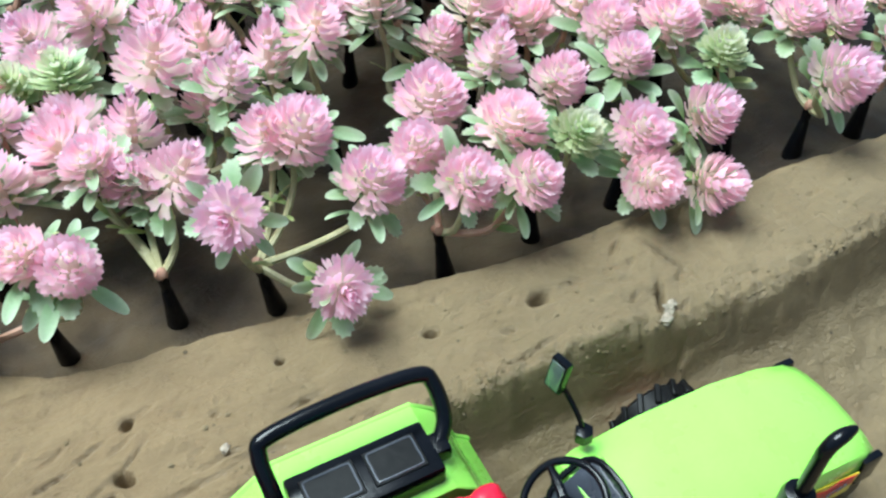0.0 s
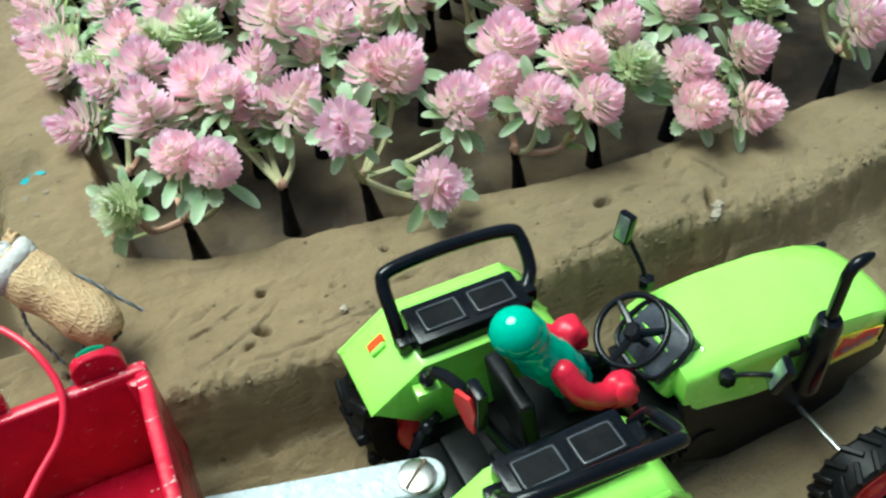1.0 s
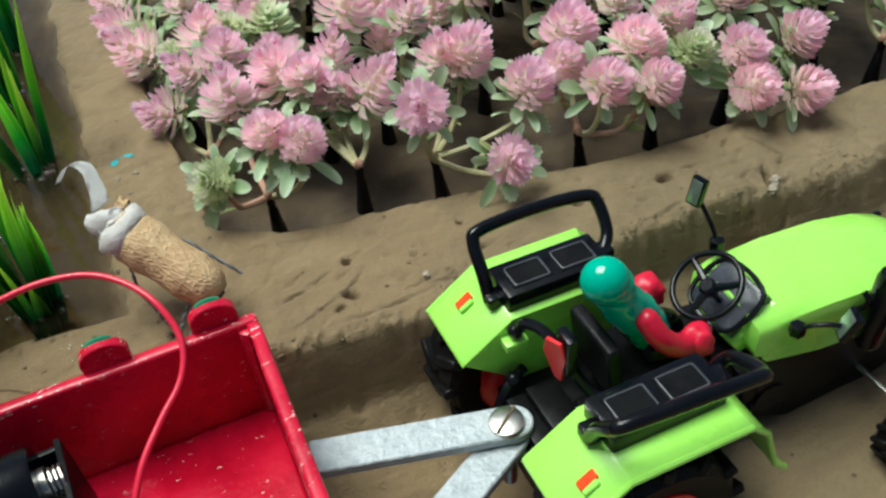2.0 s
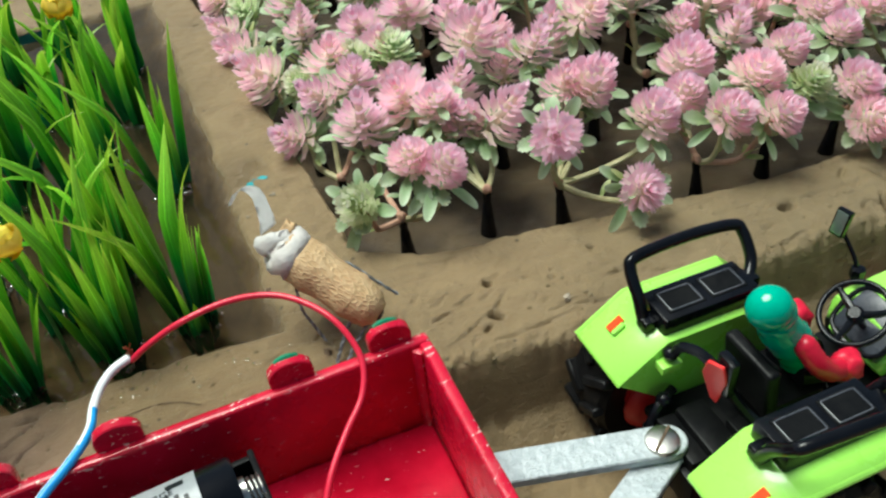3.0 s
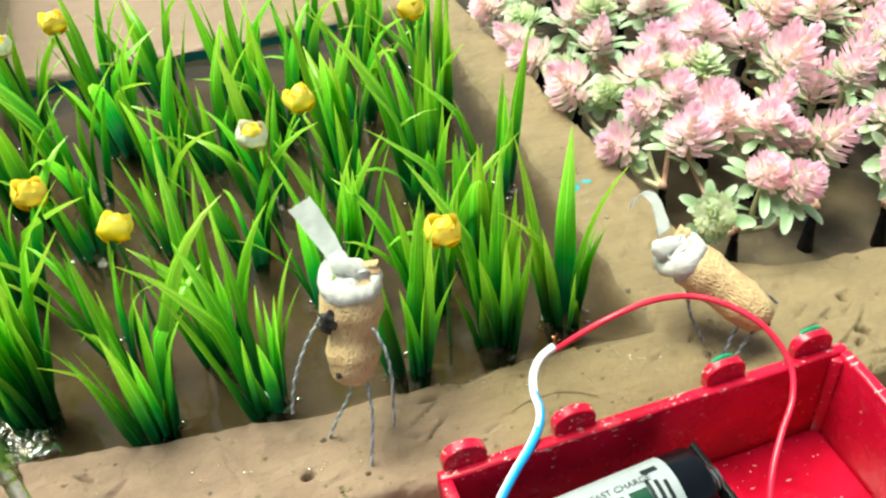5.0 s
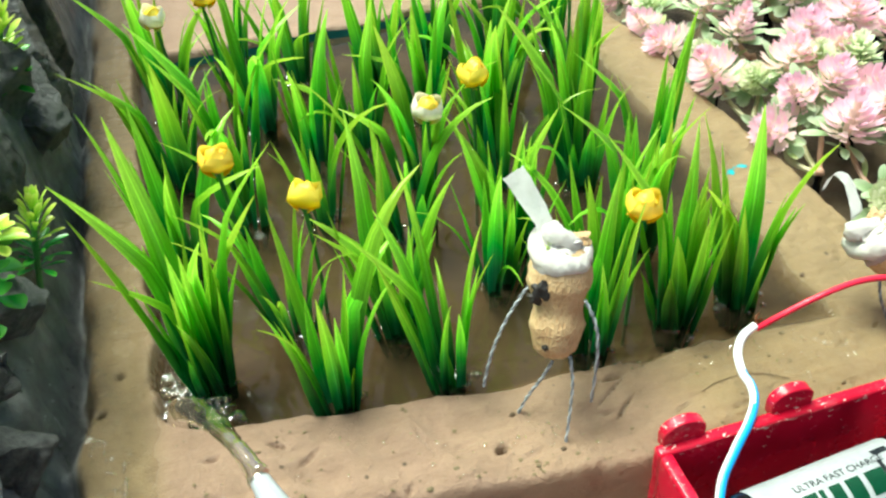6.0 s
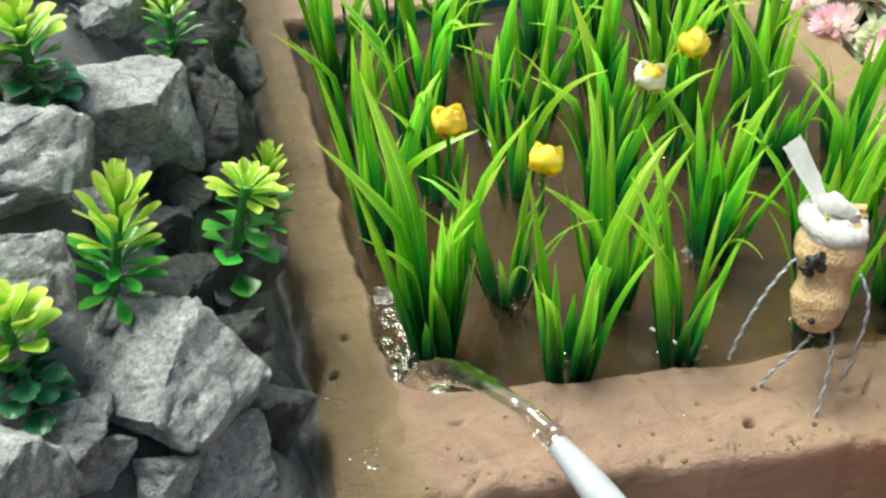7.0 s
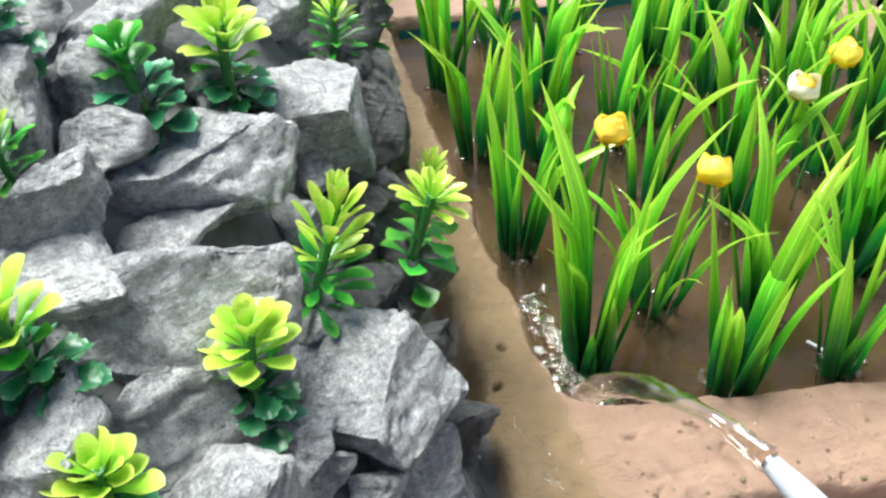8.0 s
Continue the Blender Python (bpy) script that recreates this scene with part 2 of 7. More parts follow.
def stone_material(name, tone, rough):
    """Broken limestone: pale crust, dark pitted seams, fine grain."""
    m, nt, bsdf = blank(name)
    a, b, c = noise_tex(nt, 38, 6, 0.62), noise_tex(nt, 330, 8, 0.7), noise_tex(nt, 1500, 6, 0.7)
    info = nt.nodes.new("ShaderNodeObjectInfo")
    col = ramp(nt, a, ((0.28, (0.16, 0.165, 0.17)), (0.48, (0.33, 0.34, 0.335)), (0.62, (0.47, 0.475, 0.465)), (0.78, (0.62, 0.615, 0.59))))
    col = mixed(nt, 0.45, col, ramp(nt, b, ((0.34, (0.05, 0.053, 0.056)), (0.47, (0.31, 0.318, 0.315)), (0.62, (0.62, 0.62, 0.6)))))
    # seams and scratches in the beds of the stone
    co = nt.nodes.new("ShaderNodeTexCoord")
    mp = nt.nodes.new("ShaderNodeMapping")
    mp.inputs["Scale"].default_value, mp.inputs["Rotation"].default_value = (60, 90, 330), (0.5, 0.3, 0)
    nt.links.new(co.outputs["Object"], mp.inputs["Vector"])
    seam = node(nt, "ShaderNodeTexNoise", Scale=1.0, Detail=7.0, Roughness=0.68, Distortion=0.8)
    nt.links.new(mp.outputs[0], seam.inputs["Vector"])
    col = mixed(nt, 0.45, col, ramp(nt, seam.outputs["Fac"], ((0.36, (0.2, 0.2, 0.23)), (0.45, (0.9, 0.9, 0.92)), (0.7, (1.25, 1.25, 1.24)))), "MULTIPLY")
    col = mixed(nt, 0.7, col, ramp(nt, c, ((0.36, (0.4, 0.4, 0.41)), (0.5, (1, 1, 1)), (0.66, (1.2, 1.2, 1.18)))), "MULTIPLY")
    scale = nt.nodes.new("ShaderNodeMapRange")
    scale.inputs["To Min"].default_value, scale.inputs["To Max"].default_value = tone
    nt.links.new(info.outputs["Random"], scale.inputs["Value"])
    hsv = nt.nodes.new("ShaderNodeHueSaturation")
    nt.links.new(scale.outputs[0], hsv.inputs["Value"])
    nt.links.new(col, hsv.inputs["Color"])
    nt.links.new(hsv.outputs[0], bsdf.inputs["Base Color"])
    r = nt.nodes.new("ShaderNodeMapRange")
    r.inputs["To Min"].default_value, r.inputs["To Max"].default_value = rough
    nt.links.new(b, r.inputs["Value"])
    nt.links.new(r.outputs[0], bsdf.inputs["Roughness"])
    tall = None
    for source, weight in ((b, 1.1), (c, 0.15), (seam.outputs["Fac"], 1.1)):
        mul = nt.nodes.new("ShaderNodeMath")
        mul.operation, mul.inputs[1].default_value, mul.inputs[2].default_value = "MULTIPLY_ADD", weight, 0.0
        nt.links.new(source, mul.inputs[0])
        if tall is not None:
            nt.links.new(tall, mul.inputs[2])
        tall = mul.outputs[0]
    bumped(nt, bsdf, tall, 1.0, 0.0055)
    return m


def shell_material():
    m, nt, bsdf = blank("peanut_shell")
    co = nt.nodes.new("ShaderNodeTexCoord")
    v = node(nt, "ShaderNodeTexVoronoi", Scale=760.0)
    v.feature = "DISTANCE_TO_EDGE"
    mp = nt.nodes.new("ShaderNodeMapping")
    mp.inputs["Scale"].default_value = (1, 1, 0.55)
    nt.links.new(co.outputs["Object"], mp.inputs["Vector"])
    nt.links.new(mp.outputs[0], v.inputs["Vector"])
    net = ramp(nt, v.outputs["Distance"], ((0.0, (1, 1, 1)), (0.28, (0, 0, 0))))
    col = ramp(nt, noise_tex(nt, 110, 5), ((0.25, (0.36, 0.19, 0.085)), (0.5, (0.52, 0.33, 0.16)), (0.75, (0.66, 0.47, 0.26))))
    col = mixed(nt, mixed(nt, 0.65, net, (0, 0, 0)), col, (0.7, 0.53, 0.32))
    nt.links.new(col, bsdf.inputs["Base Color"])
    bsdf.inputs["Roughness"].default_value = 0.7
    bumped(nt, bsdf, net, 0.45, 0.0006)
    return m


MUD = mud_material()
WATER = water_material()
CLEAR = clear_water_material()
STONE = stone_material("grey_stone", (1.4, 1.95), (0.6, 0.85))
# low tone holds both wetness and the shade of the gaps by the bank
WET_SHADED_STONE = stone_material("wet_shaded_grey_stone", (0.3, 0.6), (0.22, 0.5))
SHELL = shell_material()
RED_PAINT = chipped_paint_material()
LIME = surface("lime_plastic", (0.35, 0.78, 0.1), (0.39, 0.82, 0.12), 0.28, coat=0.6, fine=900, bump=0.03, rough_var=0.06)
BLACK = surface("black_plastic", (0.0015, 0.002, 0.003), (0.005, 0.0055, 0.008), 0.2, fine=800, bump=0.08)
BLACK_DUSTY = surface("dusty_black_plastic", (0.002, 0.0023, 0.003), (0.009, 0.009, 0.009), 0.36, fine=500, broad=120, bump=0.1)
RUBBER = surface("black_rubber", (0.003, 0.003, 0.0035), (0.012, 0.0115, 0.0115), 0.42, fine=700, bump=0.15)
RED = surface("red_plastic", (0.62, 0.014, 0.02), (0.72, 0.03, 0.03), 0.35, bump=0.03)
PINK_RED = surface("crimson_plastic", (0.54, 0.004, 0.03), (0.64, 0.012, 0.045), 0.36, bump=0.05)
TEAL = surface("teal_plastic", (0.0, 0.34, 0.225), (0.008, 0.42, 0.28), 0.16, bump=0.03, rough_var=0.05)
DASH_GREY = surface("dark_grey_plastic", (0.022, 0.025, 0.034), (0.05, 0.055, 0.072), 0.26, fine=800, bump=0.06)
ORANGE = surface("orange_reflector", (0.78, 0.05, 0.008), (0.86, 0.09, 0.012), 0.2, bump=0.02)
GREY_PANEL = surface("grey_plastic", (0.055, 0.06, 0.075), (0.12, 0.125, 0.145), 0.35, bump=0.05)
SILVER = surface("silver_paint", (0.33, 0.37, 0.39), (0.56, 0.6, 0.62), 0.5, 0.2, fine=420, broad=160, bump=0.8, depth=0.0014)
STEEL = surface("steel", (0.42, 0.41, 0.38), (0.62, 0.61, 0.57), 0.32, 1.0, bump=0.1)
MIRROR = surface("mirror_glass", (0.2, 0.26, 0.23), (0.3, 0.36, 0.32), 0.22, 0.7, bump=0.02, rough_var=0.03)
YELLOW_STICKER = surface("yellow_sticker", (0.8, 0.62, 0.03), (0.88, 0.72, 0.06), 0.3, bump=0.02)
WHITE_LABEL = surface("white_label", (0.26, 0.275, 0.285), (0.36, 0.375, 0.385), 0.35, bump=0.03)
HOSE_PLASTIC = surface("pale_grey_plastic", (0.6, 0.62, 0.65), (0.7, 0.72, 0.75), 0.3, bump=0.05)
for m, level in ((BLACK, 0.28), (BLACK_DUSTY, 0.15), (RUBBER, 0.12)):
    m.node_tree.nodes["Principled BSDF"].inputs["Specular IOR Level"].default_value = level
INK = surface("dark_print", (0.02, 0.025, 0.03), (0.04, 0.045, 0.05), 0.4, bump=0)
GREEN_INK = surface("green_print", (0.003, 0.07, 0.03), (0.006, 0.1, 0.042), 0.4, bump=0)
RED_WIRE = surface("red_insulation", (0.62, 0.012, 0.045), (0.7, 0.02, 0.06), 0.3, bump=0.03)
WHITE_WIRE = surface("white_insulation", (0.74, 0.75, 0.77), (0.82, 0.83, 0.84), 0.35, bump=0.03)
BLUE_WIRE = surface("blue_insulation", (0.02, 0.28, 0.72), (0.03, 0.36, 0.82), 0.35, bump=0.03)
COPPER = surface("bare_copper", (0.3, 0.12, 0.06), (0.45, 0.2, 0.1), 0.4, 1.0, bump=0.1)
TISSUE = surface("white_tissue", (0.62, 0.59, 0.55), (0.8, 0.77, 0.74), 0.85, fine=420, broad=150, bump=0.9, depth=0.0012)
nt = TISSUE.node_tree      # thin paper lets light through
glow, mix = nt.nodes.new("ShaderNodeBsdfTranslucent"), nt.nodes.new("ShaderNodeMixShader")
glow.inputs["Color"].default_value, mix.inputs[0].default_value = (0.92, 0.9, 0.88, 1), 0.3
nt.links.new(nt.nodes["Principled BSDF"].outputs[0], mix.inputs[1])
nt.links.new(glow.outputs[0], mix.inputs[2])
nt.links.new(mix.outputs[0], nt.nodes["Material Output"].inputs["Surface"])
THREAD = surface("pale_thread", (0.3, 0.33, 0.36), (0.6, 0.63, 0.66), 0.5, fine=900, broad=700, bump=0.3)
# turban tissue again, with extra light put into the upright end's colour
LIT_TISSUE_END = surface("lit_white_tissue", (0.8, 0.79, 0.77), (0.92, 0.91, 0.9), 0.8, fine=420, broad=150, bump=0.6)
THREAD_GREY = surface("grey_thread", (0.1, 0.11, 0.125), (0.3, 0.32, 0.35), 0.55, fine=900, broad=500, bump=0.3)
THREAD_DARK = surface("dark_thread", (0.03, 0.034, 0.04), (0.13, 0.14, 0.16), 0.55, fine=900, broad=500, bump=0.3)
SCORCH = surface("scorched_spot", (0.006, 0.005, 0.005), (0.035, 0.025, 0.02), 0.6, fine=700, bump=0.5)
STEM_RED = surface("reddish_stem", (0.36, 0.17, 0.12), (0.52, 0.32, 0.22), 0.5, broad=120, bump=0.1)
STEM_OLIVE = surface("olive_stem", (0.3, 0.27, 0.12), (0.5, 0.46, 0.28), 0.5, broad=120, bump=0.1)
STEM_GREEN = surface("green_stem", (0.03, 0.14, 0.035), (0.06, 0.25, 0.05), 0.45, broad=120, bump=0.1)
TEAL_SCRAP = surface("teal_paper", (0.0, 0.22, 0.26), (0.01, 0.32, 0.34), 0.6, bump=0.2)
PEBBLE = surface("pale_grit", (0.2, 0.16, 0.11), (0.42, 0.36, 0.28), 0.6, fine=900, broad=200, bump=0.4)
CLOD = surface("dark_clod", (0.05, 0.03, 0.015), (0.14, 0.09, 0.05), 0.75, fine=900, broad=200, bump=0.5)
LINER = surface("teal_sheet", (0.004, 0.05, 0.055), (0.01, 0.1, 0.1), 0.3, bump=0.2)
GREEN_SMEAR = surface("green_enamel", (0.01, 0.15, 0.07), (0.03, 0.27, 0.14), 0.3, bump=0.1)

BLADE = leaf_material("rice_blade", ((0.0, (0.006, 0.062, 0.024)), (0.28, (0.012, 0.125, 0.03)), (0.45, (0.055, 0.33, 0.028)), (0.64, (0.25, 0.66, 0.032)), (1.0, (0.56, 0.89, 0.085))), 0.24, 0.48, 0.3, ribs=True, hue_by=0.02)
PINK = leaf_material("pink_petal", ((0.0, (0.55, 0.55, 0.28)), (0.14, (0.88, 0.82, 0.62)), (0.3, (0.96, 0.8, 0.76)), (0.55, (0.98, 0.6, 0.73)), (1.0, (0.99, 0.79, 0.89))), 0.7, 0.48, 0.1, 300, spot=0.06)
PALE = leaf_material("pale_green_petal", ((0.0, (0.4, 0.52, 0.22)), (0.4, (0.64, 0.72, 0.42)), (0.75, (0.85, 0.87, 0.66)), (1.0, (0.94, 0.92, 0.8))), 0.6, 0.45, 0.12, spot=0.06)
GREY_LEAF = leaf_material("grey_green_leaf", ((0.0, (0.2, 0.33, 0.12)), (0.55, (0.37, 0.51, 0.27)), (1.0, (0.62, 0.7, 0.5))), 0.5, 0.34, 0.35, spot=0.15)
OLIVE_LEAF = leaf_material("olive_leaf", ((0.0, (0.22, 0.3, 0.08)), (0.55, (0.36, 0.45, 0.16)), (1.0, (0.6, 0.6, 0.3))), 0.45, 0.3, 0.3, spot=0.15)
YELLOW = leaf_material("yellow_petal", ((0.0, (0.98, 0.56, 0.01)), (0.35, (1.0, 0.74, 0.025)), (1.0, (1.0, 0.84, 0.14))), 0.45, 0.3, 0.04, 150, spot=0.08)
CREAM = leaf_material("cream_petal", ((0.0, (0.95, 0.74, 0.1)), (0.35, (0.95, 0.9, 0.6)), (1.0, (0.95, 0.94, 0.86))), 0.5, 0.25, 0.1)
SUCC_DARK = leaf_material("dark_succulent_leaf", ((0.0, (0.008, 0.07, 0.03)), (0.6, (0.025, 0.17, 0.065)), (0.85, (0.07, 0.27, 0.12)), (1.0, (0.3, 0.48, 0.3))), 0.24, 0.15, 0.3)
SUCC_MID = leaf_material("green_succulent_leaf", ((0.0, (0.015, 0.13, 0.03)), (0.6, (0.04, 0.29, 0.03)), (1.0, (0.16, 0.47, 0.06))), 0.26, 0.2, 0.3)
SUCC_LIGHT = leaf_material("lime_succulent_leaf", ((0.0, (0.08, 0.33, 0.02)), (0.45, (0.32, 0.6, 0.04)), (0.8, (0.6, 0.77, 0.12)), (1.0, (0.8, 0.87, 0.36))), 0.3, 0.32, 0.25)


# ---------------------------------------------------------------- tools
def to_mesh(name, bm, mats, sharp=38):
    me = bpy.data.meshes.new(name)
    for f in bm.faces:
        f.smooth = True
    bm.to_mesh(me)
    bm.free()
    for m in (mats if isinstance(mats, (list, tuple)) else [mats]):
        me.materials.append(m)
    me.set_sharp_from_angle(angle=radians(sharp))
    return me


def part(name, bm, mats, parent=None, label="", at=None, sharp=38):
    ob = new(name, bm if isinstance(bm, bpy.types.Mesh) else to_mesh(name, bm, mats, sharp))
    ob.parent = parent
    if at is not None:
        ob.matrix_basis = at
    return tagged(ob, label)


def thing(name, at, label, category, group=""):
    ob = new(name)
    ob.empty_display_size = 0.01
    ob.matrix_basis = at if isinstance(at, Matrix) else pose(*at)
    return tagged(ob, label, category, group)


def box(bm, lo, hi, bevel=0.0, m=None, mat=0, segs=2):
    """An upright box from corner lo to corner hi, with rounded edges."""
    lo, hi = Vector(lo), Vector(hi)
    r = bmesh.ops.create_cube(bm, size=1)
    vs = r["verts"]
    for v in vs:
        v.co = Vector((lo[i] + (v.co[i] + 0.5) * (hi[i] - lo[i]) for i in range(3)))
    faces = list({f for v in vs for f in v.link_faces})
    if bevel:
        es = list({e for v in vs for e in v.link_edges})
        r = bmesh.ops.bevel(bm, geom=es, offset=bevel, segments=segs, affect="EDGES", profile=0.6)
        faces = list(set(r["faces"]) | {f for f in faces if f.is_valid})
        vs = list({v for f in faces for v in f.verts})
    for f in faces:
        f.material_index = mat
    if m is not None:
        bmesh.ops.transform(bm, matrix=m, verts=vs)
    return vs


def prism(bm, outline, y0, y1, bevel=0.0, m=None, mat=0, segs=2):
    """An outline in x, z drawn out from y0 to y1."""
    a = [bm.verts.new((x, y0, z)) for x, z in outline]
    b = [bm.verts.new((x, y1, z)) for x, z in outline]
    n = len(outline)
    faces = [bm.faces.new(a), bm.faces.new(b[::-1])]
    faces += [bm.faces.new((a[i], b[i], b[(i + 1) % n], a[(i + 1) % n])) for i in range(n)]
    bmesh.ops.recalc_face_normals(bm, faces=faces)
    vs = a + b
    if bevel:
        es = list({e for f in faces for e in f.edges})
        r = bmesh.ops.bevel(bm, geom=es, offset=bevel, segments=segs, affect="EDGES", profile=0.6)
        faces = list(set(r["faces"]) | {f for f in faces if f.is_valid})
        vs = list({v for f in faces for v in f.verts})
    for f in faces:
        f.material_index = mat
    if m is not None:
        bmesh.ops.transform(bm, matrix=m, verts=vs)
    return vs


def smooth_line(pts, steps=6, closed=False):
    """Catmull-Rom through the points."""
    p = [Vector(q) for q in pts]
    n = len(p)
    out = []
    for i in range(n if closed else n - 1):
        a, b, c, d = (p[(i + k) % n] if closed else p[min(max(i + k, 0), n - 1)] for k in (-1, 0, 1, 2))
        for s in range(steps):
            t = s / steps
            out.append(0.5 * (2 * b + (c - a) * t + (2 * a - 5 * b + 4 * c - d) * t * t + (3 * b - a - 3 * c + d) * t ** 3))
    if not closed:
        out.append(p[-1])
    return out


def tube(bm, pts, radius, n=10, closed=False, mat=0, caps=True, twist=0.0, lobes=0.0):
    """A round bar along a line; radius may be a list."""
    pts = [Vector(p) for p in pts]
    k = len(pts)
    rad = radius if isinstance(radius, (list, tuple)) else [radius] * k
    rings, side = [], None
    for i, p in enumerate(pts):
        d = (pts[(i + 1) % k] - pts[i - 1]) if closed else (pts[min(i + 1, k - 1)] - pts[max(i - 1, 0)])
        d.normalize()
        if side is None:
            side = d.orthogonal().normalized()
        side = (side - d * side.dot(d)).normalized()
        up = d.cross(side)
        ring = []
        for j in range(n):
            a = 2 * math.pi * j / n
            r = rad[i] * (1 + lobes * math.cos(2 * (a + twist * i)))
            ring.append(bm.verts.new(p + (side * math.cos(a) + up * math.sin(a)) * r))
        rings.append(ring)
    faces = []
    for i in range(k if closed else k - 1):
        a, b = rings[i], rings[(i + 1) % k]
        for j in range(n):
            faces.append(bm.faces.new((a[j], a[(j + 1) % n], b[(j + 1) % n], b[j])))
    if caps and not closed:
        faces += [bm.faces.new(rings[0][::-1]), bm.faces.new(rings[-1])]
    for f in faces:
        f.material_index = mat
    return [v for r in rings for v in r]


def lathe(bm, profile, n=24, m=None, mat=0, closed=False):
    """(radius, height) pairs turned round z."""
    rings = []
    for r, z in profile:
        rings.append([bm.verts.new((r * math.cos(2 * math.pi * j / n), r * math.sin(2 * math.pi * j / n), z)) for j in range(n)])
    faces = []
    k = len(rings)
    for i in range(k if closed else k - 1):
        a, b = rings[i], rings[(i + 1) % k]
        for j in range(n):
            faces.append(bm.faces.new((a[j], a[(j + 1) % n], b[(j + 1) % n], b[j])))
    if not closed:
        faces += [bm.faces.new(rings[0][::-1]), bm.faces.new(rings[-1])]
    bmesh.ops.recalc_face_normals(bm, faces=faces)
    for f in faces:
        f.material_index = mat
    vs = [v for r in rings for v in r]
    if m is not None:
        bmesh.ops.transform(bm, matrix=m, verts=vs)
    return vs


def ball(bm, centre, size, mat=0, rot=None, rings=10, n=16):
    """An egg of the given half sizes."""
    r = bmesh.ops.create_uvsphere(bm, u_segments=n, v_segments=rings, radius=1)
    m = Matrix.Translation(centre) @ (rot or Matrix()) @ Matrix.Diagonal((*size, 1))
    bmesh.ops.transform(bm, matrix=m, verts=r["verts"])
    for f in {f for v in r["verts"] for f in v.link_faces}:
        f.material_index = mat
    return r["verts"]


def lump(bm, centre, size, rough=0.25, seed=0, sub=2, mat=0):
    """A small uneven clod."""
    r = bmesh.ops.create_icosphere(bm, subdivisions=sub, radius=1)
    for v in r["verts"]:
        k = 1 + rough * noise.noise(v.co * 1.7 + Vector((seed * 3.1, seed * 1.7, 0)))
        v.co = Vector((v.co.x * size[0], v.co.y * size[1], v.co.z * size[2])) * k + Vector(centre)
    for f in {f for v in r["verts"] for f in v.link_faces}:
        f.material_index = mat
    return r["verts"]


def writing(text, height, depth=0.00015):
    """Letters in Blender's own font as a flat mesh, in x, y, centred."""
    cu = bpy.data.curves.new("letters", "FONT")
    cu.body, cu.size, cu.extrude = text, height, depth
    cu.align_x, cu.align_y = "CENTER", "CENTER"
    tmp = bpy.data.objects.new("letters", cu)
    me = bpy.data.meshes.new_from_object(tmp)
    bpy.data.objects.remove(tmp)
    bm = bmesh.new()
    bm.from_mesh(me)
    return bm


def lerp(a, b, t):
    return a + (b - a) * t


def step(t):
    t = np.clip(t, 0, 1)
    return t * t * (3 - 2 * t)


def lattice(x, y, seed):
    """Smooth random values, one per unit of x and y."""
    def h(i, j):
        s = np.sin(i * 127.1 + j * 311.7 + seed * 74.7) * 43758.5453
        return s - np.floor(s)
    i, j = np.floor(x), np.floor(y)
    u, v = step(x - i), step(y - j)
    return lerp(lerp(h(i, j), h(i + 1, j), u), lerp(h(i, j + 1), h(i + 1, j + 1), u), v) * 2 - 1


def fbm(x, y, seed=0, octaves=4):
    total, amp = 0, 1.0
    for o in range(octaves):
        total, x, y, amp = total + amp * lattice(x, y, seed + o * 13), x * 2.03 + 5.1, y * 2.03 + 1.7, amp * 0.5
    return total

# ---------------------------------------------------------------- ground, banks and beds
GROUND_Z, WATER_Z, RICE_Z, PINK_Z = 0.0405, 0.0888, 0.0755, 0.062


def front_edge(x):      # brow of the long bank, towards the track
    return np.interp(x, (-0.2, -0.03, 0.013, 0.057, 0.2, 0.23, 0.256, 0.333, 0.37, 0.413, 0.44, 0.5, 0.6), (0.006, 0.002, -0.005, -0.009, -0.018, -0.0215, -0.023, -0.02, -0.021, -0.026, -0.026, -0.023, -0.022))


def rice_edge(x):       # foot of the flooded field along the long bank
    return np.interp(x, (-0.1, -0.08, -0.04, 0.017, 0.147), (0.055, 0.048, 0.044, 0.036, 0.033))


def pink_edge(x):       # foot of the flower bed along the long bank
    return np.interp(x, (0.19, 0.22, 0.245, 0.272, 0.297, 0.331, 0.351, 0.382, 0.413, 0.464, 0.53, 0.7), (0.062, 0.0485, 0.0445, 0.0425, 0.0395, 0.0335, 0.0305, 0.0268, 0.0268, 0.0226, 0.018, 0.01))


def rock_plane(x, y):   # the rising face that the stones lie on
    return 0.127 + (-0.14 - x) + 0.42 * (y - 0.059)


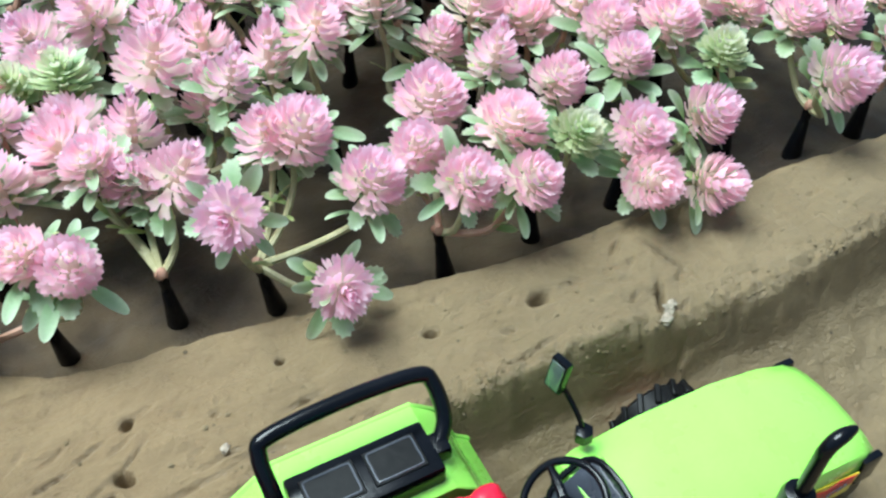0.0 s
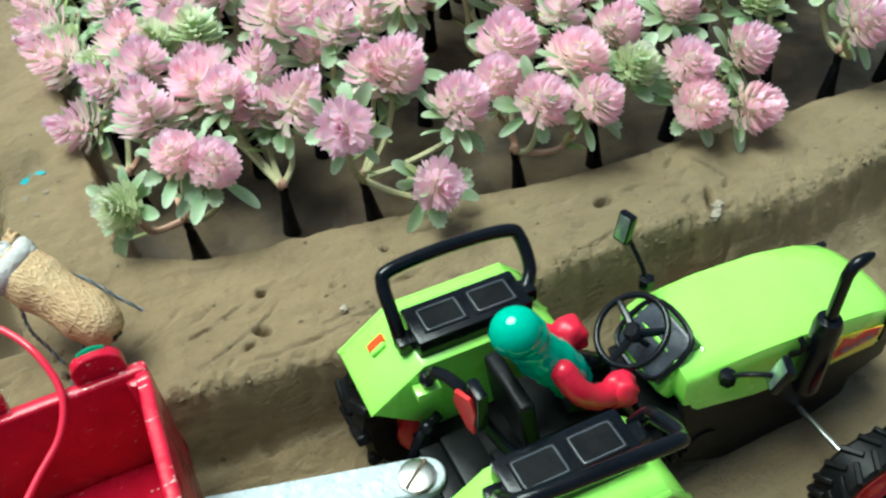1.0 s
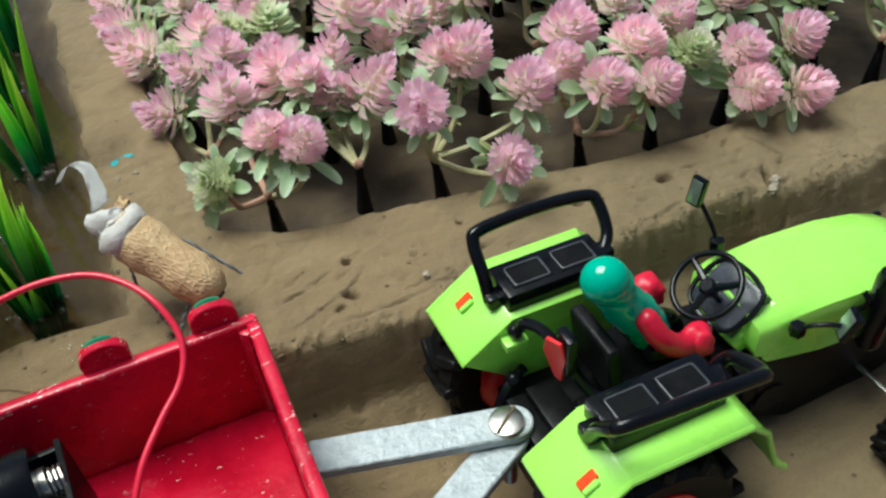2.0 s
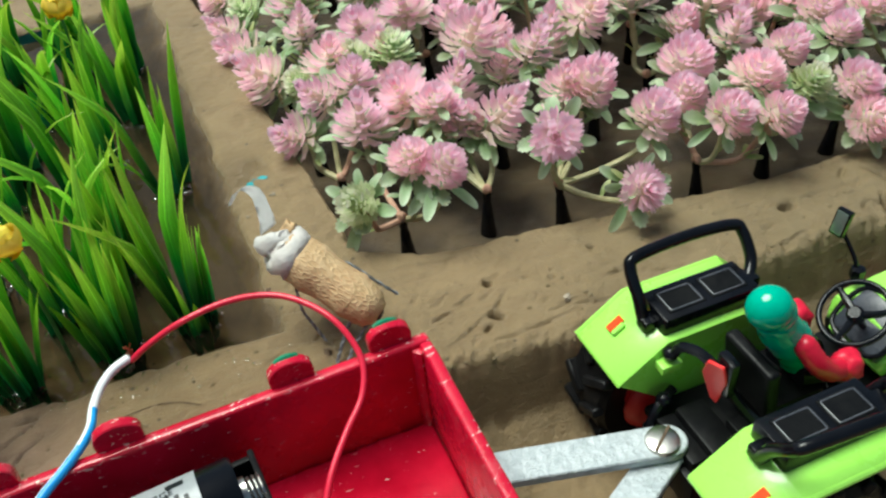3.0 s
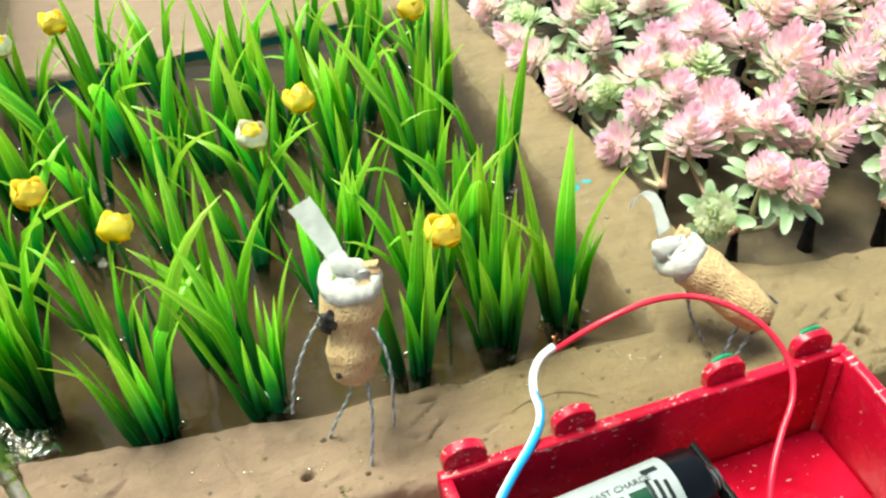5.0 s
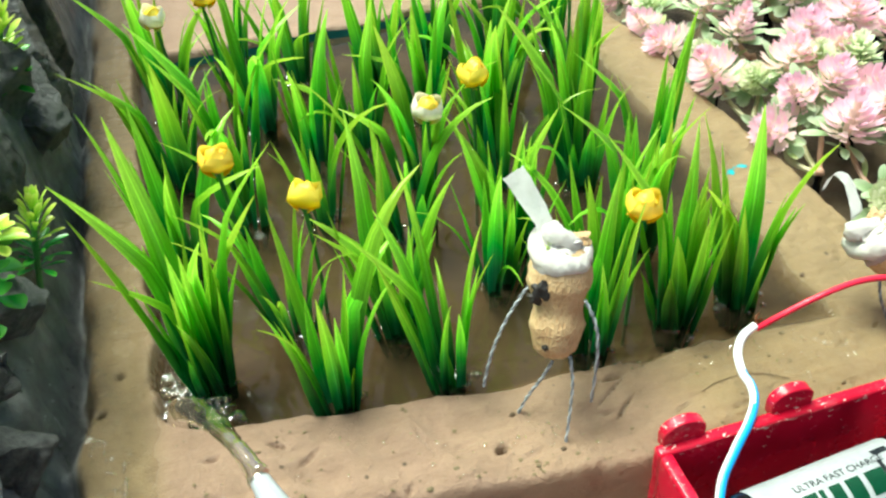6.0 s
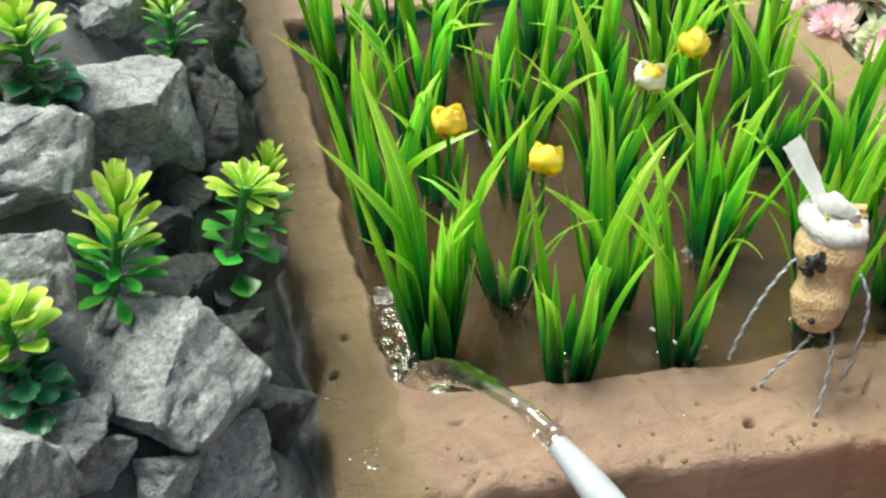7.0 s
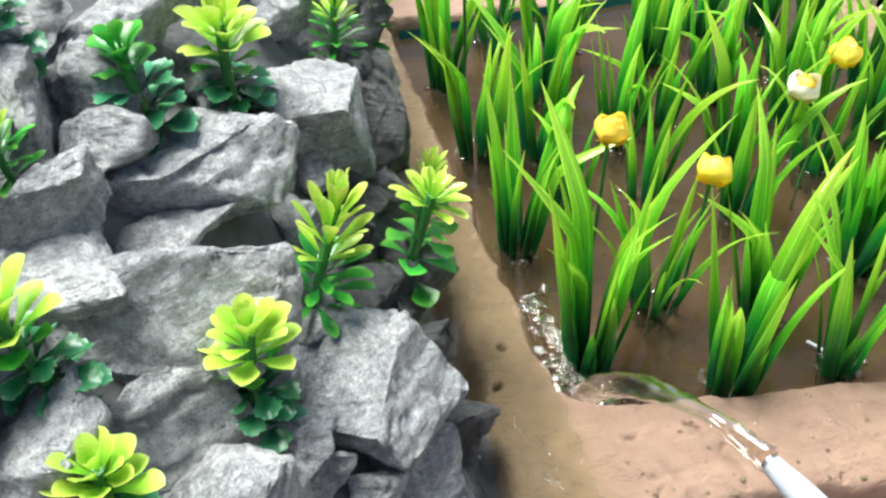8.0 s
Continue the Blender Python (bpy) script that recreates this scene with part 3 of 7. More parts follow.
def ground_height(x, y):
    wob = 0.0022 * fbm(x * 22, x * 9, 3, 2) + 0.0003 * fbm(x * 90, y * 90, 4, 2)
    top = np.interp(x, (-0.14, -0.09, 0.02, 0.1, 0.17, 0.24, 0.29, 0.45, 0.6), (0.099, 0.0985, 0.0928, 0.0915, 0.092, 0.0865, 0.0822, 0.080, 0.079))
    top = lerp(top, np.interp(x, (-0.12, 0.0, 0.15, 0.2), (0.0985, 0.095, 0.092, 0.0915)), step((y - 0.05) / 0.06))
    top = top + 0.0016 * fbm(x * 30, y * 30, 1, 3) + 0.0005 * fbm(x * 170, y * 170, 2, 4)
    # smears left by fingers across the bank near the hose
    top = top + 0.0013 * np.sin((x + 0.55 * y) * 235 + 2 * fbm(x * 25, y * 25, 9, 2)) * step((0.06 - x) / 0.08) * step((0.05 - y) / 0.03)
    # the bank's brow sags and is rounded
    brow = y - front_edge(x) - wob
    top = top - 0.0035 * np.clip(1 - brow / 0.009, 0, 1) ** 3
    low = GROUND_Z + 0.0185 * np.clip(1 + (brow + 0.004) / 0.04, 0, 1) ** 2 + 0.0016 * fbm(x * 26, y * 26, 5, 3) + 0.0006 * fbm(x * 150, y * 150, 6, 3)
    face = step((brow + 0.0065) / 0.0085)
    h = lerp(low, top, face) + 0.003 * face * (1 - face) * fbm(x * 70, y * 260, 19, 3)
    # flooded field
    wob2 = 0.002 * fbm(x * 60, y * 60, 7, 3)
    inside = np.minimum(np.minimum(x + 0.099, 0.151 - x), np.minimum(y - rice_edge(x), 0.335 - y)) + wob2
    round_off = np.minimum(np.hypot(np.minimum(x + 0.087, 0), np.minimum(y - rice_edge(x) - 0.012, 0)), 0.03)
    inside = np.minimum(inside, 0.0125 - round_off)
    wide = np.where(x > 0.125, 0.02, np.where(x > 0.07, 0.012, 0.006))
    h = lerp(h, RICE_Z + 0.0025 * fbm(x * 45, y * 45, 8, 3), step(inside / wide + 0.5))
    # flower bed
    inside = np.minimum(np.minimum(x - 0.203 + 0.065 * y, 0.9 - x), np.minimum(y - pink_edge(x), 0.9 - y)) + 0.6 * wob2
    h = lerp(h, PINK_Z + 0.0022 * fbm(x * 40, y * 40, 11, 3), step(inside / 0.0055 + 0.5))
    # land behind the field
    h = lerp(h, 0.093 + 0.002 * fbm(x * 20, y * 20, 12, 3), step((y - 0.338) / 0.015) * step((0.19 - x) / 0.01))
    # the stony mound
    mound = np.clip(rock_plane(x, y) - 0.013, 0.03, 0.26) + 0.005 * fbm(x * 50, y * 50, 14, 3) + 0.002 * fbm(x * 180, y * 180, 16, 2)
    h = lerp(h, np.maximum(mound, 0.07), step((-0.131 - x + 0.003 * fbm(y * 60, x * 60, 15, 2)) / 0.008))
    h = h - 0.016 * np.exp(-((x + 0.1325 + 0.003 * fbm(y * 40, x * 10, 33, 2)) / 0.005) ** 2) * step((y - 0.0) / 0.02)
    # pricked holes, scratches and toe marks: x, y, half length, half width, turn, depth
    for hx, hy, a, b, turn, d in (
            (0.238, 0.018, 0.0028, 0.0018, 70, 0.006), (0.2865, 0.021, 0.0016, 0.0014, 0, 0.005), (0.2335, -0.001, 0.0034, 0.0022, 150, 0.004),
            (0.228, -0.006, 0.003, 0.001, 30, 0.003), (0.372, 0.006, 0.005, 0.003, 20, 0.003), (0.334, 0.01, 0.003, 0.0016, 160, 0.003),
            (0.215, 0.006, 0.006, 0.0007, 15, 0.002), (0.226, 0.012, 0.007, 0.0006, 25, 0.0015), (0.26, -0.006, 0.009, 0.0006, 5, 0.0016),
            (0.42, 0.001, 0.014, 0.0008, 105, 0.003), (0.408, -0.012, 0.008, 0.0012, 60, 0.003), (-0.112, 0.082, 0.0018, 0.0015, 0, 0.005),
            (-0.119, 0.065, 0.002, 0.0016, 40, 0.005), (-0.06, 0.032, 0.004, 0.0012, 150, 0.002), (0.014, 0.008, 0.003, 0.002, 20, 0.003),
            (0.062, 0.012, 0.008, 0.0006, 40, 0.0016), (0.1, -0.002, 0.007, 0.0006, 10, 0.0014), (0.29, 0.003, 0.006, 0.0008, 10, 0.0016),
            (0.245, -0.012, 0.022, 0.0007, 4, 0.0014), (0.222, -0.004, 0.012, 0.0006, 28, 0.0014), (0.272, -0.009, 0.012, 0.0007, -6, 0.0014), (0.236, 0.004, 0.01, 0.0006, 40, 0.0012), (0.36, -0.012, 0.014, 0.0008, 8, 0.0016), (0.06, 0.02, 0.012, 0.0006, 35, 0.001), (-0.01, 0.018, 0.01, 0.0007, 110, 0.001)):
        c, s = math.cos(radians(turn)), math.sin(radians(turn))
        u, v = (x - hx) * c + (y - hy) * s, (y - hy) * c - (x - hx) * s
        h = h - 2.6 * d * np.exp(-2.0 * np.maximum((u / (0.78 * a)) ** 2 + (v / (0.78 * b)) ** 2 - 0.35, 0))
    # scattered pricks and short scratches over the banks
    mark = random.Random(77)
    for _ in range(90):
        hx, hy = mark.uniform(-0.1, 0.55), mark.uniform(-0.03, 0.035)
        a, b, turn, d = mark.uniform(0.0008, 0.0045), mark.uniform(0.0005, 0.0011), mark.uniform(-20, 50), mark.uniform(0.0008, 0.0026)
        near = (np.abs(x - hx) < 0.014) & (np.abs(y - hy) < 0.014)
        if not near.any():
            continue
        c, s = math.cos(radians(turn)), math.sin(radians(turn))
        u, v = (x - hx) * c + (y - hy) * s, (y - hy) * c - (x - hx) * s
        h = h - np.where(near, d * np.exp(-np.maximum((u / a) ** 2 + (v / b) ** 2 - 0.3, 0)), 0)
    # broken clay along the brow
    rim = np.exp(-((brow - 0.002) / 0.0055) ** 2) * (0.35 + 0.65 * step((x - 0.15) / 0.1))
    h = h + rim * (0.0026 * np.maximum(fbm(x * 130, y * 130, 17, 3), -0.2) + 0.001 * fbm(x * 400, y * 400, 18, 2))
    return h


def build_ground():
    def axis(lo, hi, fine, far):
        mid = np.arange(lo, hi, fine)
        grow = np.cumsum(fine * 1.28 ** np.arange(1, 34))
        grow = grow[grow < far]
        return np.concatenate((lo - grow[::-1], mid, mid[-1] + grow))
    xs, ys = axis(-0.16, 0.56, 0.0009, 9.0), axis(-0.12, 0.36, 0.0009, 9.0)
    gx, gy = np.meshgrid(xs, ys)
    gz = ground_height(gx, gy)
    far = step((np.maximum(np.abs(gx - 0.2), np.abs(gy - 0.1)) - 1.0) / 0.5)
    gz = lerp(gz, 0.04, far)
    nx, ny = len(xs), len(ys)
    me = bpy.data.meshes.new("ground")
    idx = np.arange(nx * ny).reshape(ny, nx)
    quads = np.stack((idx[:-1, :-1], idx[:-1, 1:], idx[1:, 1:], idx[1:, :-1]), -1).reshape(-1, 4)
    me.vertices.add(nx * ny)
    me.vertices.foreach_set("co", np.stack((gx, gy, gz), -1).astype(np.float32).ravel())
    me.loops.add(quads.size)
    me.loops.foreach_set("vertex_index", quads.ravel().astype(np.int32))
    me.polygons.add(len(quads))
    me.polygons.foreach_set("loop_start", np.arange(0, quads.size, 4, dtype=np.int32))
    me.polygons.foreach_set("use_smooth", np.ones(len(quads), dtype=bool))
    me.update(calc_edges=True)
    # soaked clay: under and beside the water, and where the hose has run over the corner of the banks
    soak = np.clip(1 - (gz - WATER_Z) / 0.0022, 0, 1) * (gx < 0.19) * (gy > 0.0)
    spill = np.exp(-(((gx + 0.115) / 0.025) ** 2 + ((gy - 0.04) / 0.045) ** 2)) + 0.15 * np.exp(-(((gx - 0.12) / 0.055) ** 2 + ((gy - 0.015) / 0.022) ** 2))
    wet = (1 - far) * np.clip(0.75 * soak + 0.9 * spill * (0.6 + 0.5 * fbm(gx * 60, gy * 60, 21, 3)) + (0.55 * step((-0.096 - gx) / 0.008) + 0.6 * step((-0.11 - gx) / 0.018)) * (0.75 + 0.4 * fbm(gx * 90, gy * 14, 27, 3)) * (gx > -0.16), 0, 1)
    # flower bed floor below the lip: soil colour with painted shade
    soil_shade = (1 - far) * (gx > 0.185) * (gy > -0.01) * np.clip((0.077 - gz) / 0.009, 0, 1) * np.clip(0.85 + 0.3 * fbm(gx * 40, gy * 40, 23, 3), 0, 1)
    wet = np.maximum(wet, 0.12 * soil_shade)
    me.attributes.new("soil_shade", "FLOAT", "POINT").data.foreach_set("value", soil_shade.astype(np.float32).ravel())
    me.attributes.new("wet", "FLOAT", "POINT").data.foreach_set("value", wet.astype(np.float32).ravel())
    red = (1 - far) * (0.15 + 0.4 * step((0.36 - gx + 0.03 * fbm(gx * 12, gy * 12, 40, 3)) / 0.16) + 0.45 * step((0.125 - gx + 0.03 * fbm(gx * 14, gy * 14, 41, 3)) / 0.12) * (1 - 0.85 * step((-0.092 - gx) / 0.016)))
    me.attributes.new("red_clay", "FLOAT", "POINT").data.foreach_set("value", red.astype(np.float32).ravel())
    stone = (1 - far) * step((-0.1245 - gx + 0.005 * fbm(gy * 50, gx * 50, 30, 2)) / 0.006) * (gx > -0.6)
    me.attributes.new("stone", "FLOAT", "POINT").data.foreach_set("value", stone.astype(np.float32).ravel())
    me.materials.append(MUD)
    return tagged(new("ground", me), "brown clay ground with raised banks round two sunken beds", "ground", kind="structure")


def height(x, y):
    return float(ground_height(np.array([float(x)]), np.array([float(y)]))[0])


build_ground()

# standing water of the flooded field
bm = bmesh.new()
nx, ny = 180, 216
wx, wy = np.meshgrid(np.linspace(-0.112, 0.163, nx + 1), np.linspace(0.02, 0.35, ny + 1))
deep = np.clip((WATER_Z - ground_height(wx, wy)) / 0.012, 0, 1)      # murkier where it stands deeper
lay = bm.verts.layers.float.new("depth")
grid = []
for j in range(ny + 1):
    grid.append([])
    for i in range(nx + 1):
        v = bm.verts.new((wx[j, i], wy[j, i], WATER_Z + 0.0002 * noise.noise((i * 0.15, j * 0.15, 0))))
        v[lay] = deep[j, i]
        grid[-1].append(v)
for j in range(ny):
    for i in range(nx):
        bm.faces.new((grid[j][i], grid[j][i + 1], grid[j + 1][i + 1], grid[j + 1][i]))
water = new("water", to_mesh("water", bm, WATER))
water.visible_shadow = False
tagged(water, "shallow muddy water standing in the planted field", "water", kind="structure")

# plastic liner showing along the back edge of the flooded field
bm = bmesh.new()
low, top = [], []
for k in range(61):
    x = lerp(-0.095, 0.1, k / 60)
    y = 0.332 + 0.004 * noise.noise((x * 30, 1.7, 0))
    low.append(bm.verts.new((x, y - 0.0025, WATER_Z - 0.004)))
    top.append(bm.verts.new((x, y + 0.0012, WATER_Z + 0.0045 + 0.002 * noise.noise((x * 45, 0, 3.1)))))
bent = [bm.faces.new((low[k], low[k + 1], top[k + 1], top[k])) for k in range(60)]
bmesh.ops.solidify(bm, geom=bent, thickness=0.0008)
tagged(new("plastic_liner", to_mesh("plastic_liner", bm, LINER)), "dark teal plastic sheet edge at the back of the flooded field", "liner")

# ---------------------------------------------------------------- toy tractor
def wheel(parent, name, at, radius, width, lugs, rim_r, label):
    """A wheel on a y axis: tyre with slanted lugs, red rim, hub."""
    n = 36
    w, r = width / 2, radius
    hub = part(name, _rim(rim_r, w), RED, parent, label, at)
    bm = bmesh.new()
    turn = pose(0, 0, 0, 90, 0, 0)
    lathe(bm, ((rim_r, -w * 0.8), (r * 0.86, -w), (r * 0.93, -w * 0.8), (r * 0.94, 0), (r * 0.93, w * 0.8), (r * 0.86, w), (rim_r, w * 0.8)), n, turn, closed=True)
    part("tyre", bm, RUBBER, hub, "black rubber tyre")
    bm = bmesh.new()
    box(bm, (-r * 0.055, -w * 0.56, -r * 0.09), (r * 0.055, w * 0.56, r * 0.055), r * 0.02, segs=1)
    lug = to_mesh("tread_lug", bm, RUBBER)
    for k in range(lugs):
        for side in (-1, 1):
            a = 360 / lugs * (k + (0.25 if side > 0 else -0.25))
            part("tread_lug", lug, None, hub, at=pose(0, 0, 0, 0, a, 0) @ pose(0, side * w * 0.5, r * 0.95, 0, 0, side * 32))
    return hub


def _rim(r, w):
    bm = bmesh.new()
    lathe(bm, ((r * 0.2, -w * 0.86), (r, -w * 0.86), (r, w * 0.86), (r * 0.9, w * 0.9), (r * 0.8, w * 0.55), (r * 0.45, w * 0.4), (r * 0.36, w * 0.85), (r * 0.16, w * 0.95)), 28, pose(0, 0, 0, 90, 0, 0))
    for k in range(6):
        a = math.radians(60 * k)
        ball(bm, (r * 0.6 * math.cos(a), -w * 0.5, r * 0.6 * math.sin(a)), (r * 0.07, r * 0.07, r * 0.07), rings=5, n=8)
    return bm


def fender(parent, side):
    """A mudguard with its rear slope, flat top, inner wall and front flare. side: 1 left, -1 right."""
    def span(p, q):
        return min(side * p, side * q), max(side * p, side * q)
    bm = bmesh.new()
    yi, yo = 0.0195, 0.0475
    line = ((-0.0238, 0.0435), (-0.006, 0.0568), (0.034, 0.0568), (0.0405, 0.0505), (0.0455, 0.037), (0.0475, 0.0315), (0.0525, 0.0265))
    t = 0.0016
    outline = list(line) + [(x - 0.0003, z - t) for x, z in line[::-1]]
    prism(bm, outline, *span(yi, yo), 0.0004, segs=1)
    tube(bm, [(x, side * yo, z - 0.0008) for x, z in line], 0.0011, 8)
    wall = [(x, z - 0.0004) for x, z in line[:5]] + [(0.044, 0.026), (-0.001, 0.0242)]
    prism(bm, wall, *span(yi, yi + 0.0016), 0.0004, segs=1)
    f = part("mudguard", bm, LIME, parent, "glossy lime green mudguard")
    # pad with two inset panels
    y0, y1 = span(0.0222, 0.0378)
    bm = bmesh.new()
    box(bm, (-0.0058, y0, 0.0555), (0.0325, y1, 0.0638), 0.0012)
    part("pad", bm, BLACK, f, "black pad with two inset panels")
    for x0, x1 in ((-0.0025, 0.012), (0.0145, 0.029)):
        bm = bmesh.new()
        yc = (y0 + y1) / 2
        box(bm, (x0, yc - 0.0052, 0.0632), (x1, yc + 0.0052, 0.0642), 0.0003, segs=1)
        p = part("panel", bm, BLACK_DUSTY, f)
        bm = bmesh.new()
        loop = []
        for cx, cy in ((x0 + 0.001, -0.0043), (x1 - 0.001, -0.0043), (x1 - 0.001, 0.0043), (x0 + 0.001, 0.0043)):
            loop += [(cx, yc + cy, 0.06425)]
        ring = []
        for i in range(4):
            a, b = Vector(loop[i]), Vector(loop[(i + 1) % 4])
            ring += [a.lerp(b, 0.08), a.lerp(b, 0.5), a.lerp(b, 0.92)]
        tube(bm, smooth_line(ring, 2, True), 0.00026, 5, closed=True)
        part("panel_edge", bm, GREY_PANEL, p)
    # grab rail, leaning outwards
    bm = bmesh.new()
    pts = [(-0.0085, side * 0.030, 0.0565), (-0.009, side * 0.0345, 0.066), (-0.009, side * 0.0405, 0.0735), (-0.0055, side * 0.0428, 0.0762),
           (0.015, side * 0.0442, 0.0762), (0.0345, side * 0.0442, 0.0742), (0.0385, side * 0.0422, 0.071)]
    pts += [(0.0385, 0.0355, 0.0635), (0.034, 0.0305, 0.0595)] if side > 0 else [(0.0398, -0.0385, 0.0692), (0.0395, -0.0325, 0.0665), (0.0395, -0.028, 0.063), (0.036, -0.0262, 0.058)]
    tube(bm, smooth_line(pts, 7), 0.0022, 12)
    box(bm, (-0.0105, span(0.0265, 0.0325)[0], 0.0555), (-0.0055, span(0.0265, 0.0325)[1], 0.0605), 0.001)
    box(bm, (0.031, span(0.0275, 0.034)[0], 0.0565), (0.037, span(0.0275, 0.034)[1], 0.062), 0.001)
    part("grab_rail", bm, BLACK, f, "black bent grab rail")
    # orange reflector on the rear slope
    slope = pose(-0.0138, side * 0.0388, 0.051, 0, -36.8, 0)
    bm = bmesh.new()
    box(bm, (-0.0032, -0.0016, -0.0006), (0.0032, 0.0016, 0.0011), 0.0003, slope, segs=1)
    part("reflector", bm, ORANGE, f, "orange reflector")
    bm = bmesh.new()
    box(bm, (-0.003, -0.0035, -0.0006), (0.0026, -0.0015, 0.0013), 0.0004, slope, segs=1)
    part("reflector_mount", bm, LIME, f)


def mirror_arm(parent, pts, at, size):
    bm = bmesh.new()
    tube(bm, smooth_line(pts, 6), 0.0008, 8)
    lathe(bm, ((0.001, -0.0022), (0.0026, -0.002), (0.0026, 0.0018), (0.001, 0.0022)), 6, Matrix.Translation(pts[0]))
    arm = part("mirror_arm", bm, BLACK, parent, "thin black mirror arm")
    bm = bmesh.new()
    w, h = size
    box(bm, (-0.0013, -w, -h), (0.0013, w, h), 0.0007, at)
    head = part("mirror_housing", bm, BLACK, arm)
    return head, at


def build_tractor():
    t = thing("toy_tractor", TRACTOR, "lime green plastic toy tractor with black fittings on the clay track", "toy tractor")
    # chassis and gearbox
    bm = bmesh.new()
    box(bm, (-0.016, -0.015, 0.012), (0.05, 0.015, 0.026), 0.002)
    box(bm, (0.045, -0.013, 0.008), (0.146, 0.013, 0.034), 0.002)
    # belly of the chassis, lowered so its black shape also stands in for shade
    prism(bm, [(0.058, 0.034), (0.14, 0.03), (0.138, 0.002), (0.118, -0.006), (0.09, -0.0065), (0.066, 0.006)], -0.0172, 0.0172, 0.0015)
    lathe(bm, [(0.002, -0.002), (0.0062, -0.002), (0.0062, 0.002), (0.002, 0.002)], 18, pose(0.074, -0.0165, 0.014, 90, 0, 0))
    box(bm, (0.0, -0.036, 0.0165), (0.010, 0.036, 0.0245), 0.002)
    for k in range(7):
        box(bm, (0.05 + k * 0.004, -0.0185, 0.0105), (0.0522 + k * 0.004, -0.016, 0.014), 0.0004, segs=1)
    part("chassis", bm, BLACK_DUSTY, t, "dusty black chassis")
    for s in (-1, 1):
        bm = bmesh.new()
        prism(bm, [(0.062, 0.04), (0.15, 0.031), (0.15, 0.018), (0.128, 0.008), (0.088, 0.004), (0.07, 0.012)], min(s * 0.0145, s * 0.0178), max(s * 0.0145, s * 0.0178), 0.0008)
        part("side_panel", bm, BLACK_DUSTY, t)
    # bonnet: rings along x, wide in the middle
    bm = bmesh.new()
    rings = []
    spec = ((0.0615, 0.0150, 0.0520, 0.044), (0.0625, 0.0172, 0.0545, 0.0405), (0.068, 0.0182, 0.0556, 0.036), (0.09, 0.0190, 0.0556, 0.0315), (0.115, 0.0192, 0.0536, 0.0292),
            (0.133, 0.0188, 0.0500, 0.0285), (0.144, 0.0180, 0.0462, 0.028), (0.149, 0.0168, 0.0432, 0.028), (0.1505, 0.0145, 0.040, 0.0285))
    for x, w, top, low in spec:
        pts = []
        for k in range(9):      # half section from the lower edge up over the crown
            u = k / 8
            a = math.pi / 2 * max(0, (u - 0.35) / 0.65)
            pts.append((w if u < 0.35 else w * (0.74 + 0.26 * math.cos(a)) if u < 0.68 else w * (0.74 + 0.26 * math.cos(a)) * (1 - (u - 0.68) / 0.32 * 0.98),
                        lerp(low, top - 0.008, u / 0.35) if u < 0.35 else top - 0.008 + 0.008 * math.sin(a)))
        ring = [bm.verts.new((x, -y, z)) for y, z in pts] + [bm.verts.new((x, y, z)) for y, z in pts[::-1]]
        rings.append(ring)
    for a, b in zip(rings, rings[1:]):
        for j in range(len(a) - 1):
            bm.faces.new((a[j], b[j], b[j + 1], a[j + 1]))
        bm.faces.new((a[-1], b[-1], b[0], a[0]))
    bm.faces.new(rings[0][::-1])
    bm.faces.new(rings[-1])
    bmesh.ops.recalc_face_normals(bm, faces=bm.faces[:])
    bonnet = part("bonnet", bm, LIME, t, "smooth lime green bonnet", sharp=50)
    bm = bmesh.new()
    box(bm, (0.149, -0.0095, 0.010), (0.1585, 0.0095, 0.0265), 0.0015)
    part("front_weight", bm, BLACK, t, "black front block")
    for s in (-1, 1):
        bm = bmesh.new()
        box(bm, (0.1425, min(s * 0.0168, s * 0.0192), 0.0295), (0.1495, max(s * 0.0168, s * 0.0192), 0.0415), 0.0006)
        part("headlamp_cover", bm, BLACK, bonnet)
        # sticker: yellow field with red patches and unreadable print
        side = pose(0, s * 0.0189, 0, 0, 0, 0)
        d0, d1 = (0.0, 0.0005) if s > 0 else (-0.0005, 0.0)
        bm = bmesh.new()
        prism(bm, [(0.1195, 0.0300), (0.140, 0.0295), (0.1412, 0.0385), (0.1205, 0.0432)], d0, d1, 0, side)
        st = part("sticker", bm, YELLOW_STICKER, bonnet, "yellow sticker with red patches")
        bm = bmesh.new()
        d0, d1 = (0.0004, 0.0008) if s > 0 else (-0.0008, -0.0004)
        prism(bm, [(0.1205, 0.0345), (0.1235, 0.0412), (0.1285, 0.0388), (0.1325, 0.0405), (0.1398, 0.0388), (0.137, 0.0372), (0.1315, 0.0358), (0.1265, 0.0338)], d0, d1, 0, side)
        prism(bm, [(0.1215, 0.0322), (0.1395, 0.0348), (0.139, 0.0384), (0.122, 0.0362)], d0, d1, 0, side)
        part("sticker_patch", bm, RED, st)
        bm = writing("TRACTOR", 0.0029)
        turn = pose(0.1305, s * 0.0198, 0.0352, 90, 0, 0 if s < 0 else 180) @ pose(0, 0, 0, 0, 0, 8 if s < 0 else -8)
        bmesh.ops.transform(bm, matrix=turn, verts=bm.verts)
        part("sticker_print", bm, WHITE_LABEL, st)
    # dashboard, sloping back to the seat
    bm = bmesh.new()
    dash = pose(0.0628, 0, 0.0508, 0, -40, 0)
    prism(bm, [(-0.0080, -0.003), (0.0105, -0.003), (0.0098, 0.0026), (-0.0075, 0.0026)], -0.0102, 0.0102, 0.001, dash)
    d = part("dashboard", bm, DASH_GREY, t, "glossy dark grey dashboard")
